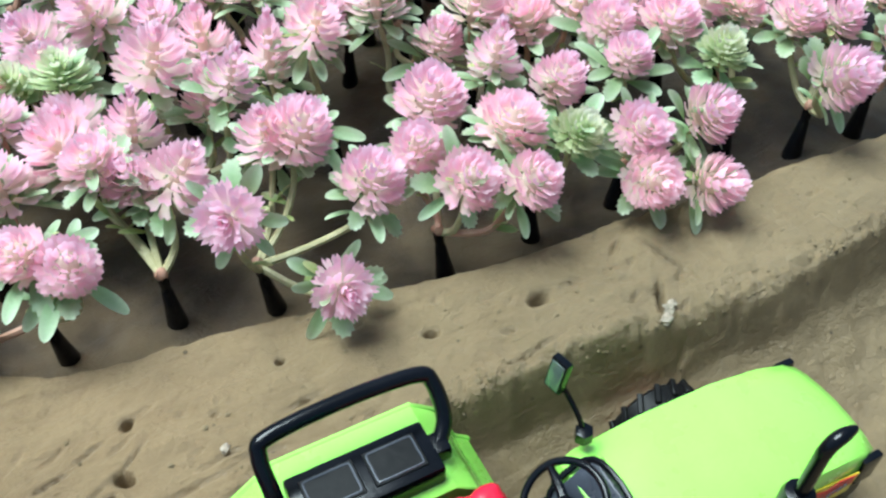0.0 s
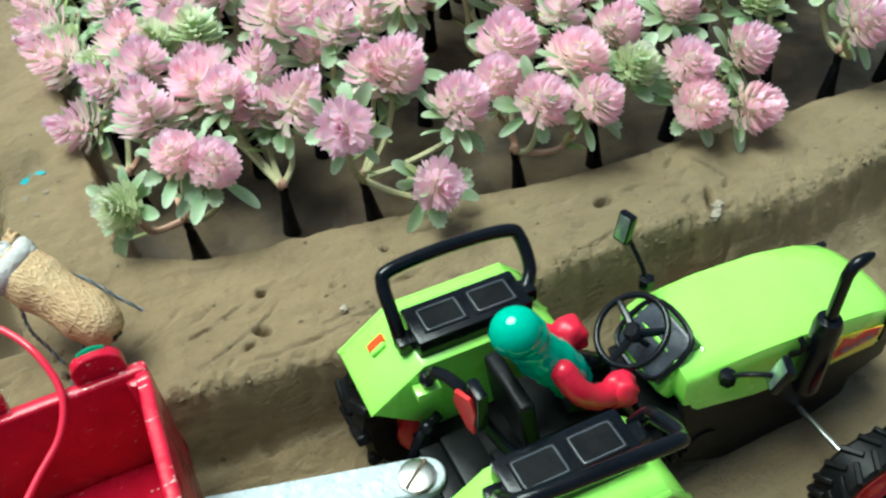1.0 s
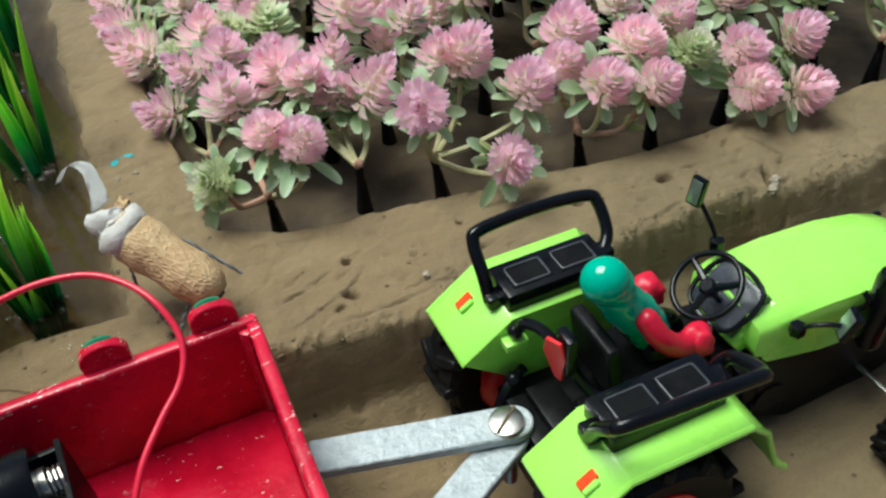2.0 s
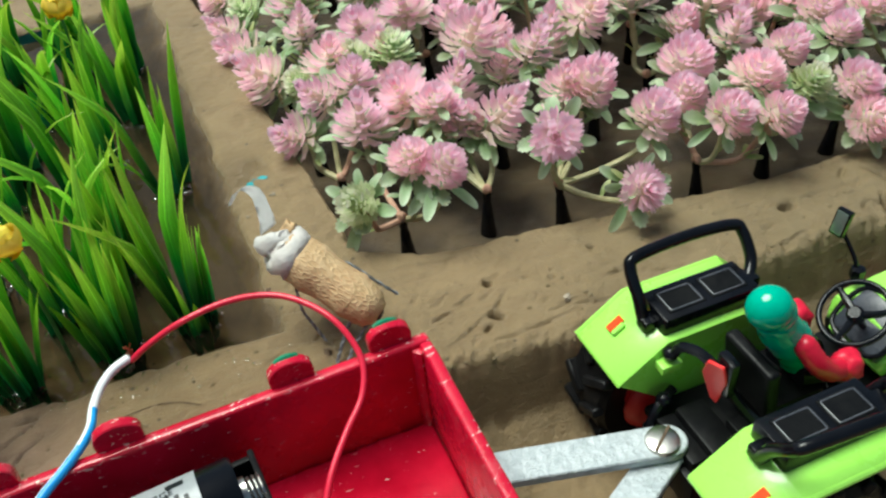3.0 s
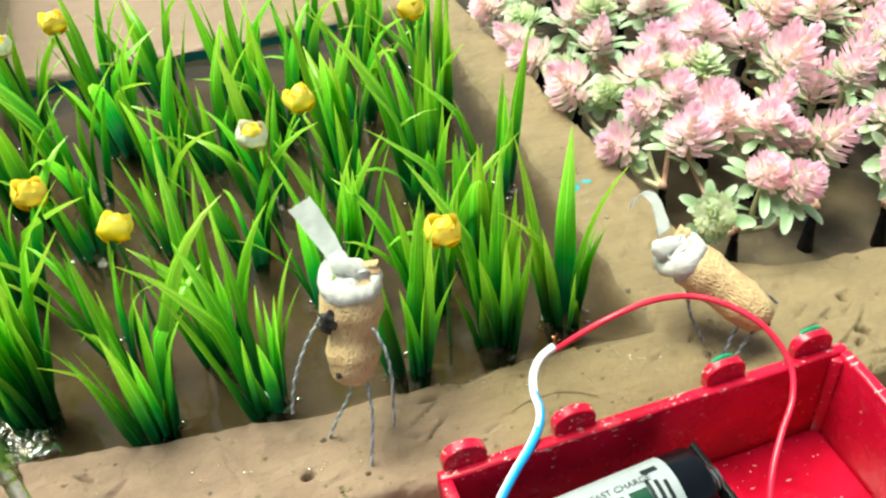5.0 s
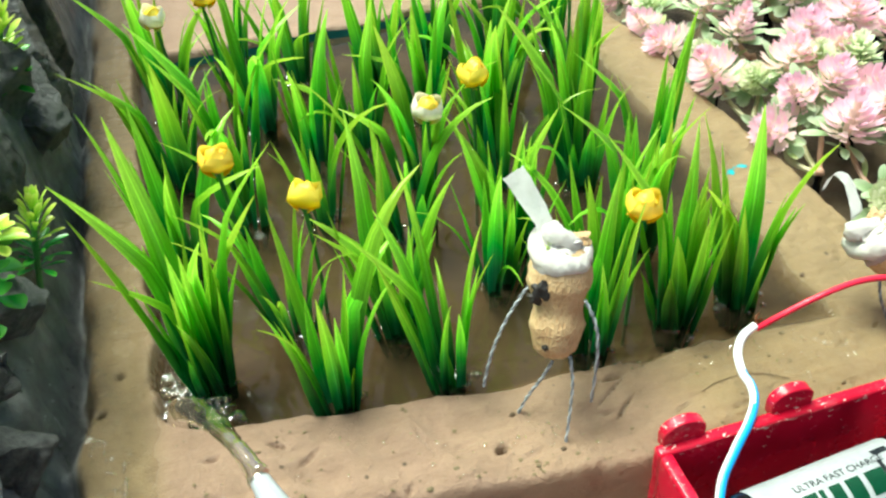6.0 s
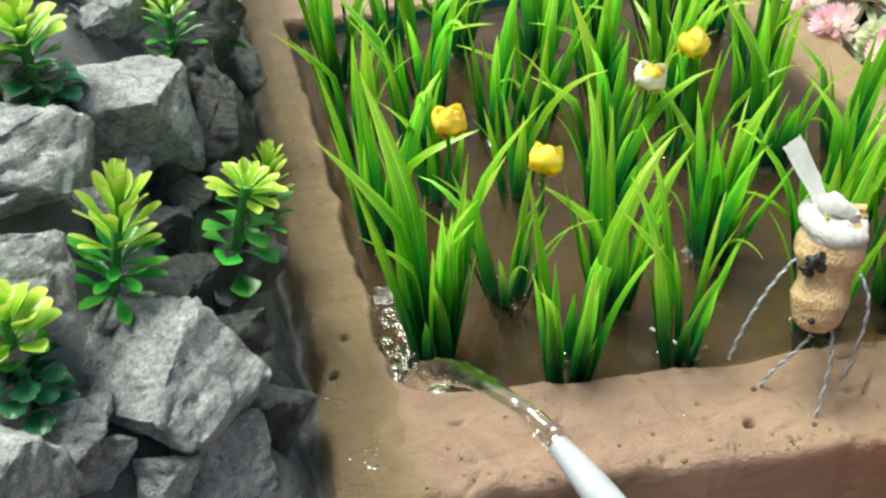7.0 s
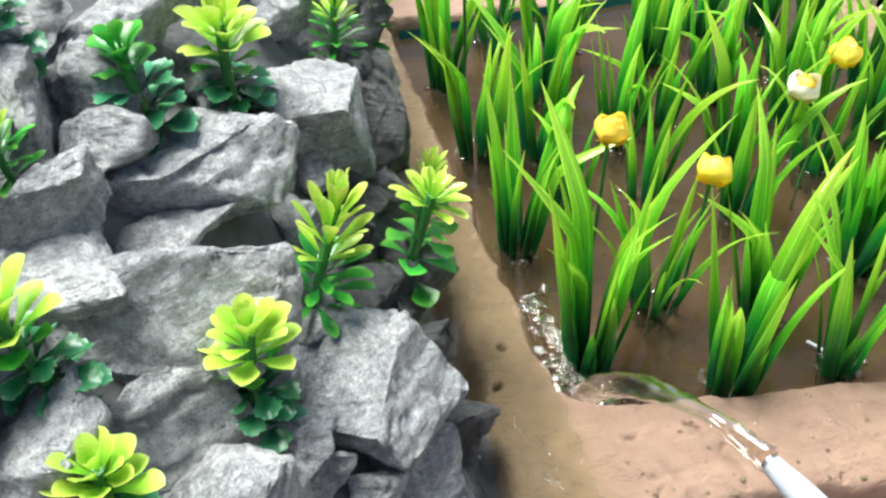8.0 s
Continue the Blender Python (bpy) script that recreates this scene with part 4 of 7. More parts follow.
    bm = bmesh.new()
    box(bm, (-0.0098, -0.0122, -0.0105), (0.0105, 0.0122, -0.0022), 0.0022, dash)
    part("cowl", bm, LIME, t, "lime green cowl under the dashboard")
    bm = bmesh.new()
    tube(bm, smooth_line([dash @ Vector(p) for p in ((-0.0072, -0.0094, 0.0026), (0.0095, -0.0094, 0.0026), (0.0095, 0.0094, 0.0026), (-0.0072, 0.0094, 0.0026))], 6, True), 0.0009, 8, closed=True)
    part("dashboard_rim", bm, BLACK, d)
    # steering wheel
    sw = pose(0.0535, 0.0005, 0.0612, 0, -36, 0)
    bm = bmesh.new()
    tube(bm, [sw @ Vector((0.0114 * math.cos(a), 0.0114 * math.sin(a), 0)) for a in np.linspace(0, 2 * math.pi, 40, endpoint=False)], 0.00105, 10, closed=True)
    s = part("steering_wheel", bm, BLACK, t, "black three-spoked steering wheel")
    bm = bmesh.new()
    for k in (75, 195, 315):
        a = radians(k)
        tube(bm, [sw @ Vector((r * math.cos(a), r * math.sin(a), z)) for r, z in ((0.002, -0.002), (0.007, -0.0016), (0.0112, 0))], [0.0015, 0.0013, 0.0010], 8)
    part("spoke", bm, BLACK, s)
    bm = bmesh.new()
    lathe(bm, ((0.0012, -0.012), (0.0016, -0.006), (0.003, -0.003), (0.003, -0.0005), (0.002, 0.0005)), 16, sw)
    part("steering_column", bm, BLACK, s)
    # exhaust
    bm = bmesh.new()
    lathe(bm, ((0.0036, 0.030), (0.0044, 0.032), (0.0044, 0.0605), (0.0038, 0.0625), (0.0022, 0.063)), 18, pose(0.107, -0.0232, 0, 0, 0, 0))
    e = part("exhaust", bm, BLACK, t, "black exhaust stack with bent pipe")
    bm = bmesh.new()
    tube(bm, smooth_line([(0.107, -0.0232, 0.062), (0.1073, -0.0232, 0.075), (0.1076, -0.0232, 0.0808), (0.1098, -0.0232, 0.0843), (0.1155, -0.0232, 0.0855)], 6), [0.0019] * 19 + [0.0019, 0.0018, 0.0016, 0.0013, 0.001, 0.0006], 12)
    part("exhaust_pipe", bm, BLACK, e)
    # mirrors
    head, at = mirror_arm(t, [(0.070, 0.0165, 0.0595), (0.0695, 0.019, 0.0645), (0.068, 0.0235, 0.0705), (0.067, 0.025, 0.0735)], pose(0.0665, 0.0262, 0.0765, 0, 12, 12), (0.0028, 0.0052))
    bm = bmesh.new()
    box(bm, (-0.0016, -0.0021, -0.0043), (-0.0012, 0.0021, 0.0043), 0.0002, at)
    part("mirror_glass", bm, MIRROR, head)
    head, at = mirror_arm(t, [(0.0745, -0.0205, 0.0505), (0.0765, -0.0235, 0.054), (0.080, -0.0265, 0.0555), (0.083, -0.0285, 0.0555)], pose(0.0845, -0.030, 0.0565, 0, 20, -25), (0.0034, 0.0052))
    bm = bmesh.new()
    box(bm, (-0.0016, -0.0026, -0.0043), (-0.0012, 0.0026, 0.0043), 0.0002, at)
    part("mirror_glass", bm, MIRROR, head)
    bm = bmesh.new()
    tube(bm, smooth_line([(0.1, -0.0195, 0.046), (0.101, -0.022, 0.05), (0.1005, -0.0225, 0.0535), (0.1, -0.0205, 0.0555)], 5), 0.001, 8)
    part("clip", bm, BLACK, t)
    # floor, seat, levers
    bm = bmesh.new()
    box(bm, (-0.012, -0.0195, 0.0235), (0.058, 0.0195, 0.027), 0.001)
    plate = part("footplate", bm, BLACK_DUSTY, t)
    for k in range(6):
        bm = bmesh.new()
        box(bm, (0.03 + k * 0.0035, -0.016, 0.0268), (0.0317 + k * 0.0035, 0.016, 0.0278), 0.0002, segs=1)
        part("rib", bm, BLACK_DUSTY, plate)
    bm = bmesh.new()
    box(bm, (0.014, -0.0115, 0.0385), (0.036, 0.0115, 0.0455), 0.0022)
    box(bm, (0.018, -0.008, 0.0265), (0.032, 0.008, 0.04), 0.001)
    seat = part("seat", bm, BLACK_DUSTY, t, "worn black seat")
    bm = bmesh.new()
    back = pose(0.0155, 0, 0.0405, 0, -8, 0)
    box(bm, (-0.0032, -0.0115, 0.0), (0.0018, 0.0115, 0.0225), 0.0018, back, segs=3)
    part("backrest", bm, BLACK_DUSTY, seat)
    bm = bmesh.new()
    box(bm, (-0.0065, -0.0155, 0.0265), (0.0045, 0.01, 0.0335), 0.001)
    box(bm, (-0.0135, -0.0105, 0.0255), (-0.0065, 0.0105, 0.031), 0.001)
    box(bm, (0.004, -0.017, 0.0265), (0.0135, -0.003, 0.0365), 0.0012)
    part("gear_housing", bm, BLACK_DUSTY, t)
    # rear lift arm with its red plate
    bm = bmesh.new()
    tube(bm, smooth_line([(-0.0058, 0.0165, 0.0535), (-0.0045, 0.0145, 0.0585), (-0.002, 0.0085, 0.0605), (0.0005, 0.0015, 0.058), (0.002, -0.0025, 0.053), (0.0055, -0.0085, 0.046), (0.0095, -0.0145, 0.0415)], 5), 0.0019, 8)
    ball(bm, (-0.0062, 0.0172, 0.0535), (0.0026, 0.0026, 0.0026), rings=6, n=10)
    box(bm, (-0.0008, -0.0055, 0.051), (0.003, 0.0025, 0.0665), 0.0014)
    arm = part("lift_arm", bm, BLACK, t, "black bent lift arm")
    bm = bmesh.new()
    prism(bm, [(-0.003, 0.0085), (0.0028, 0.0095), (0.0046, 0.003), (0.0018, -0.0105), (-0.001, -0.0095), (-0.0048, 0.0015)], -0.0007, 0.0007, 0.0003, pose(-0.0015, 0.0, 0.0555, 8, 0, -72), segs=1)
    part("red_plate", bm, RED, arm, "red slow-vehicle plate")
    bm = bmesh.new()
    box(bm, (-0.0105, 0.0145, 0.047), (-0.0025, 0.0195, 0.0505), 0.0006)
    part("bracket", bm, LIME, t)
    bm = bmesh.new()
    tube(bm, smooth_line([(-0.0175, 0.0105, 0.021), (-0.015, 0.0115, 0.0275), (-0.0105, 0.0135, 0.0335), (-0.0035, 0.016, 0.036)], 5), 0.0017, 8)
    ball(bm, (-0.0085, 0.014, 0.0345), (0.003, 0.003, 0.003), rings=6, n=10)
    part("lift_link", bm, BLACK, t)
    bm = bmesh.new()
    box(bm, (-0.026, -0.007, 0.0235), (-0.010, 0.007, 0.028), 0.001)
    part("drawbar_hitch", bm, BLACK_DUSTY, t)
    # wheels and front axle
    for s in (1, -1):
        wheel(t, "rear_wheel", pose(0.0045, s * 0.0378, 0.0212, 0, 11 * s, 0 if s < 0 else 180), 0.0322, 0.0225, 14, 0.018, "red rear wheel")
        wheel(t, "front_wheel", pose(0.1155, 0.0315 if s > 0 else -0.0488, 0.0083, 0, 9 * s, 0 if s < 0 else 180), 0.0175, 0.0125, 16, 0.0098, "red front wheel")
    bm = bmesh.new()
    for s in (-1, 1):
        dome = bmesh.new()
        ball(dome, (-0.001, s * 0.0272, 0.0165), (0.0135, 0.0052, 0.0135))
        part("hub_cover", dome, RED, t, "domed red hub cover")
    tube(bm, [(0.1155, -0.049, 0.0083), (0.1155, 0.035, 0.0083)], 0.0011, 10)
    part("axle", bm, STEEL, t, "thin steel front axle")
    for s in (1, -1):
        fender(t, s)
    return t


def build_driver():
    """A moulded toy figure, one plain mesh."""
    bm = bmesh.new()
    ball(bm, (0.0138, 0.0, 0.0815), (0.0076, 0.0071, 0.0074), 0, pose(0, 0, 0, 0, 25, 0))
    spine = smooth_line([(0.0165, 0, 0.0765), (0.0205, 0, 0.0695), (0.0265, 0, 0.0615), (0.0315, 0, 0.0535), (0.0335, 0, 0.0485)], 4)
    tube(bm, spine, [(lerp(0.0060, 0.0073, min(1, i / 6)) if i < 8 else lerp(0.0073, 0.0064, (i - 8) / 8)) + 0.00025 * math.sin(i * 1.9) for i in range(len(spine))], 16, mat=0)
    ball(bm, (0.0166, 0, 0.0785), (0.0068, 0.0066, 0.0066), 0)
    for s in (-1, 1):
        reach = [(0.0248, -0.0078, 0.0668), (0.0275, -0.0115, 0.0615), (0.0325, -0.0125, 0.0565), (0.038, -0.0115, 0.0535), (0.0425, -0.0108, 0.0525)] if s < 0 else [(0.0225, 0.0075, 0.0672), (0.0255, 0.0108, 0.063), (0.03, 0.0118, 0.0595), (0.0345, 0.0112, 0.0577), (0.038, 0.0105, 0.0575)]
        tube(bm, smooth_line(reach, 4), [0.0036 + 0.0003 * (k % 2) for k in range(17)], 12, mat=1)
        ball(bm, reach[0], (0.0037, 0.0037, 0.0037), 1)
        lump(bm, reach[-1], (0.0058, 0.005, 0.0058), 0.28, 11 + s, 3, 1)
        lump(bm, Vector(reach[-1]) + Vector((0.0028, 0, -0.003)), (0.0036, 0.0042, 0.004), 0.3, 14 + s, 3, 1)
        leg = [(0.028, s * 0.005, 0.049), (0.038, s * 0.0065, 0.047), (0.046, s * 0.007, 0.042), (0.05, s * 0.0075, 0.032)]
        tube(bm, smooth_line(leg, 4), 0.0044, 10, mat=2)
    ob = new("toy_driver", to_mesh("toy_driver", bm, [TEAL, PINK_RED, BLACK], 60))
    ob.matrix_basis = TRACTOR
    tagged(ob, "small teal and red plastic toy figure sitting on the tractor seat", "toy figure")


TRACTOR = pose(0.276, -0.0741, 0.0485, 0, 2.5, 1)
build_tractor()
build_driver()

# ---------------------------------------------------------------- trailer
TRX0, TRX1, TRY0, TRY1, TRTOP, TRLOW = 0.0525, 0.1985, -0.127, -0.0245, 0.119, 0.075


def build_trailer():
    t = thing("toy_trailer", pose((TRX0 + TRX1) / 2, (TRY0 + TRY1) / 2, GROUND_Z), "red painted wooden toy trailer with chipped edges", "toy trailer")
    L, W = (TRX1 - TRX0) / 2, (TRY1 - TRY0) / 2
    z0, z1, k = TRLOW - GROUND_Z, TRTOP - GROUND_Z, 0.0042

    def board(name, lo, hi):
        bm = bmesh.new()
        box(bm, lo, hi, 0.0011)
        bmesh.ops.subdivide_edges(bm, edges=[e for e in bm.edges if e.calc_length() > 0.02], cuts=14)
        for v in bm.verts:
            n = noise.noise_vector(v.co * 90)
            v.co += n * 0.0004
        part(name, bm, RED_PAINT, t, sharp=60)
    board("floor_board", (-L + k, -W + k, z0), (L - k, W - k, z0 + 0.004))
    board("side_board", (-L, W - k, z0 - 0.002), (L, W, z1))
    board("side_board", (-L, -W, z0 - 0.002), (L, -W + k, z1))
    board("end_board", (L - k, -W + k, z0 - 0.002), (L, W - k, z1))
    board("end_board", (-L, -W + k, z0 - 0.002), (-L + k, W - k, z1))
    # corner fillet of thick paint
    bm = bmesh.new()
    box(bm, (-0.002, -0.002, z0), (0.002, 0.002, z1 - 0.002), 0.0012, pose(L - k - 0.0005, W - k - 0.0005, 0, 0, 0, 45))
    part("corner_post", bm, RED_PAINT, t)
    # rounded tabs along the far board
    for x in (0.186, 0.153, 0.099, 0.062):
        bm = bmesh.new()
        prof = [(-0.0072, 0.0), (-0.0075, 0.005)] + [(0.0075 * math.cos(a), 0.005 + 0.005 * math.sin(a)) for a in np.linspace(math.pi, 0, 9)][1:-1] + [(0.0075, 0.005), (0.0072, 0.0)]
        lx = x - (TRX0 + TRX1) / 2
        prism(bm, prof, W - 0.0012, W + 0.0026, 0.00035, Matrix.Translation((lx, 0, z1 - 0.002)) @ Matrix.Diagonal((0.98, 1, 1.06, 1)), segs=1)
        tab = part("tab", bm, RED_PAINT, t)
        if x in (0.186, 0.153):
            bm = bmesh.new()
            tube(bm, [(lx + 0.0055 * math.cos(a), W + 0.0022, z1 + 0.0033 + 0.0049 * math.sin(a)) for a in np.linspace(2.3, 0.9, 7)], 0.0011, 6)
            part("paint_smear", bm, GREEN_SMEAR, tab, "green paint smear")
    # wheels under the floor
    for x in (-0.045, 0.045):
        for y in (-W + 0.008, W - 0.008):
            bm = bmesh.new()
            lathe(bm, ((0.003, -0.004), (0.0125, -0.004), (0.0145, -0.0025), (0.0145, 0.0025), (0.0125, 0.004), (0.003, 0.004)), 20, pose(x, y, 0.0155, 90, 0, 0))
            part("wheel", bm, RUBBER, t)
        bm = bmesh.new()
        tube(bm, [(x, -W + 0.008, 0.0155), (x, W - 0.008, 0.0155)], 0.0018, 8)
        box(bm, (x - 0.004, -W + 0.016, 0.0155), (x + 0.004, W - 0.016, z0), 0.0006)
        part("axle", bm, STEEL, t)


def build_drawbar():
    d = thing("drawbar", pose(0.259, -0.0745, 0.0845), "silver painted wooden drawbar bolted behind the tractor", "drawbar")

    def bar(length, width, thick, m, name):
        bm = bmesh.new()
        outline = [(-length, -width / 2)] + [(width / 2 * math.sin(a), -width / 2 * math.cos(a)) for a in np.linspace(0, math.pi, 11)] + [(-length, width / 2)]
        prism(bm, outline, -thick / 2, thick / 2, 0.0005, pose(0, 0, 0, 90, 0, 0), segs=1)
        bmesh.ops.transform(bm, matrix=m, verts=bm.verts[:])
        return part(name, bm, SILVER, d, "rough silver paint")
    bar(0.0645, 0.0125, 0.004, pose(0.0025, 0, -0.0035, 0, 3, -13), "upper_bar")
    bar(0.073, 0.0125, 0.004, pose(0.0025, 0, -0.0085, 0, 4, 30), "lower_bar")
    bm = bmesh.new()
    lathe(bm, ((0.0012, -0.002), (0.0056, -0.002), (0.006, -0.0012), (0.0056, 0.0), (0.004, 0.0006)), 28)
    s = part("screw_head", bm, STEEL, d, "slotted steel screw head")
    bm = bmesh.new()
    box(bm, (-0.0055, -0.0005, -0.0002), (0.0055, 0.0005, 0.0009), 0, pose(0, 0, 0, 0, 0, 36))
    part("slot", bm, CLOD, s)
    bm = bmesh.new()
    prof = [(0.0001, -0.034)]
    for k in range(24):
        prof += [(0.0021, -0.033 + k * 0.0013), (0.0026, -0.0324 + k * 0.0013)]
    lathe(bm, prof + [(0.0022, -0.0015)], 12)
    part("screw_thread", bm, STEEL, d, "steel screw thread")


def build_battery(x, y, z, r, length, with_print):
    b = thing("battery", pose(x, y, z, 0, 0, 4), "white and black rechargeable battery lying in the trailer", "battery")
    turn = pose(0, 0, 0, 0, 90, 0)
    bm = bmesh.new()
    lathe(bm, ((r * 0.3, -length), (r * 0.94, -length), (r, -length + 0.001), (r, -0.001), (r * 0.94, 0), (r * 0.5, 0)), 32, turn)
    body = part("casing", bm, BLACK, b, "black casing")
    bm = bmesh.new()
    lathe(bm, ((r * 1.012, -length + 0.003), (r * 1.012, -0.0105)), 32, turn)
    bmesh.ops.delete(bm, geom=[f for f in bm.faces if len(f.verts) > 4], context="FACES_ONLY")
    label = part("label", bm, WHITE_LABEL, body, "white printed label")
    bm = bmesh.new()
    lathe(bm, ((r * 0.2, 0.0), (r * 0.42, 0.0), (r * 0.42, 0.0016), (r * 0.3, 0.0018)), 20, turn)
    part("terminal", bm, STEEL, body)
    if not with_print:
        return

    def wrapped(src, along, angle, mat, name):
        """Lays flat print on the casing: x along the battery, y round it."""
        for v in src.verts:
            a = radians(angle) + v.co.y / r
            v.co = Vector((along + v.co.x, -r * 1.026 * math.cos(a), r * 1.026 * math.sin(a)))
        part(name, src, mat, label)
    wrapped(writing("ULTRA FAST CHARGE", 0.0031), -0.0325, 98, INK, "print")
    # the maker's word as plain green blocks, then small print as bars
    bm = bmesh.new()
    for k, (dx, w) in enumerate(((-0.0145, 0.0045), (-0.0092, 0.0016), (-0.0058, 0.0038), (-0.0004, 0.0048), (0.0062, 0.0062))):
        box(bm, (dx, -0.0034, 0), (dx + w, 0.0034, 0.0001))
    bmesh.ops.subdivide_edges(bm, edges=bm.edges[:], cuts=5, use_grid_fill=True)
    wrapped(bm, -0.0325, 70, GREEN_INK, "print_block")
    bm = bmesh.new()
    for k in range(3):
        box(bm, (-0.0035 + k * 0.0026, -0.0045, 0), (-0.0022 + k * 0.0026, 0.0045 - k * 0.001, 0.0001))
    box(bm, (-0.0026, 0.0065, 0), (0.0026, 0.0085, 0.0001))
    bmesh.ops.subdivide_edges(bm, edges=bm.edges[:], cuts=5, use_grid_fill=True)
    wrapped(bm, -0.0165, 74, INK, "print_bar")


def build_battery_holder(x, y):
    h = thing("battery_holder", pose(x, y, TRLOW + 0.004, 0, 0, 4), "black plastic battery holder with metal spring contacts", "battery holder")
    bm = bmesh.new()
    box(bm, (-0.002, -0.026, 0), (0.0, 0.026, 0.0335), 0.0006)
    box(bm, (-0.07, -0.0265, 0), (0.0, -0.0245, 0.032), 0.0005)
    box(bm, (-0.07, 0.0245, 0), (0.0, 0.0265, 0.0305), 0.0005)
    box(bm, (-0.07, -0.0245, 0), (0.0, 0.0245, 0.0185), 0.0005)
    part("frame", bm, BLACK_DUSTY, h)
    for yy in (-0.0125, 0.0125):
        bm = bmesh.new()
        pts = [(-0.0075 + 0.0062 * k / 40, yy + 0.0042 * math.cos(k * 0.7), 0.0315 + 0.0042 * math.sin(k * 0.7)) for k in range(41)]
        tube(bm, pts, 0.0005, 6)
        part("spring", bm, STEEL, h, "coiled steel spring")


def build_wires():
    bm = bmesh.new()
    pts = [(0.1068, 0.0078, 0.1192), (0.1145, 0.0058, 0.1255), (0.1255, 0.0045, 0.1310), (0.140, 0.0045, 0.1332), (0.1535, 0.0025, 0.1325), (0.1635, -0.005, 0.1318), (0.1715, -0.016, 0.1288),
           (0.1752, -0.0275, 0.1215), (0.1715, -0.037, 0.115), (0.1625, -0.0455, 0.1105), (0.153, -0.056, 0.105), (0.145, -0.07, 0.095), (0.142, -0.085, 0.0815)]
    tube(bm, smooth_line(pts, 6), 0.00106, 10)
    ob = new("wire", to_mesh("wire", bm, RED_WIRE))
    tagged(ob, "red insulated wire looping out of the trailer", "wire", "trailer wires")
    bm = bmesh.new()
    pts = [(0.1065, 0.0085, 0.120), (0.1005, 0.006, 0.1195), (0.0955, 0.0005, 0.1188), (0.0925, -0.0075, 0.119), (0.0915, -0.0145, 0.120), (0.0885, -0.021, 0.1205), (0.0825, -0.0275, 0.120), (0.0745, -0.034, 0.1185), (0.066, -0.042, 0.115), (0.06, -0.055, 0.107), (0.058, -0.075, 0.095), (0.062, -0.095, 0.0815)]
    line = smooth_line(pts, 6)
    tube(bm, line, 0.0015, 12)
    bm.faces.ensure_lookup_table()
    for i, f in enumerate(bm.faces):
        ring, j = divmod(i, 12)
        if ring > 17 and j in (0, 1, 2, 3, 11) or ring > 30 and j in (4, 10):
            f.material_index = 1
    ob = new("wire", to_mesh("wire", bm, [WHITE_WIRE, BLUE_WIRE]))
    tagged(ob, "white wire with a blue stripe hanging into the trailer", "wire", "trailer wires")
    bm = bmesh.new()
    rnd = random.Random(4)
    for k in range(7):
        a = Vector((0.1068, 0.0085, 0.1195))
        b = a + Vector((rnd.uniform(-0.001, 0.002), rnd.uniform(-0.001, 0.002), rnd.uniform(0.002, 0.006)))
        tube(bm, [a, a.lerp(b, 0.5) + Vector((rnd.uniform(-0.001, 0.001), 0.0006, 0)), b], 0.00018, 5)
    ob = new("wire_joint", to_mesh("wire_joint", bm, COPPER))
    tagged(ob, "frayed bare copper strands joining two wires", "wire joint")


build_trailer()
build_drawbar()
build_battery(0.1285, -0.0525, 0.1105, 0.0122, 0.062, True)
build_battery(0.1285, -0.0778, 0.1105, 0.0122, 0.062, False)
build_battery_holder(0.1365, -0.065)
build_wires()

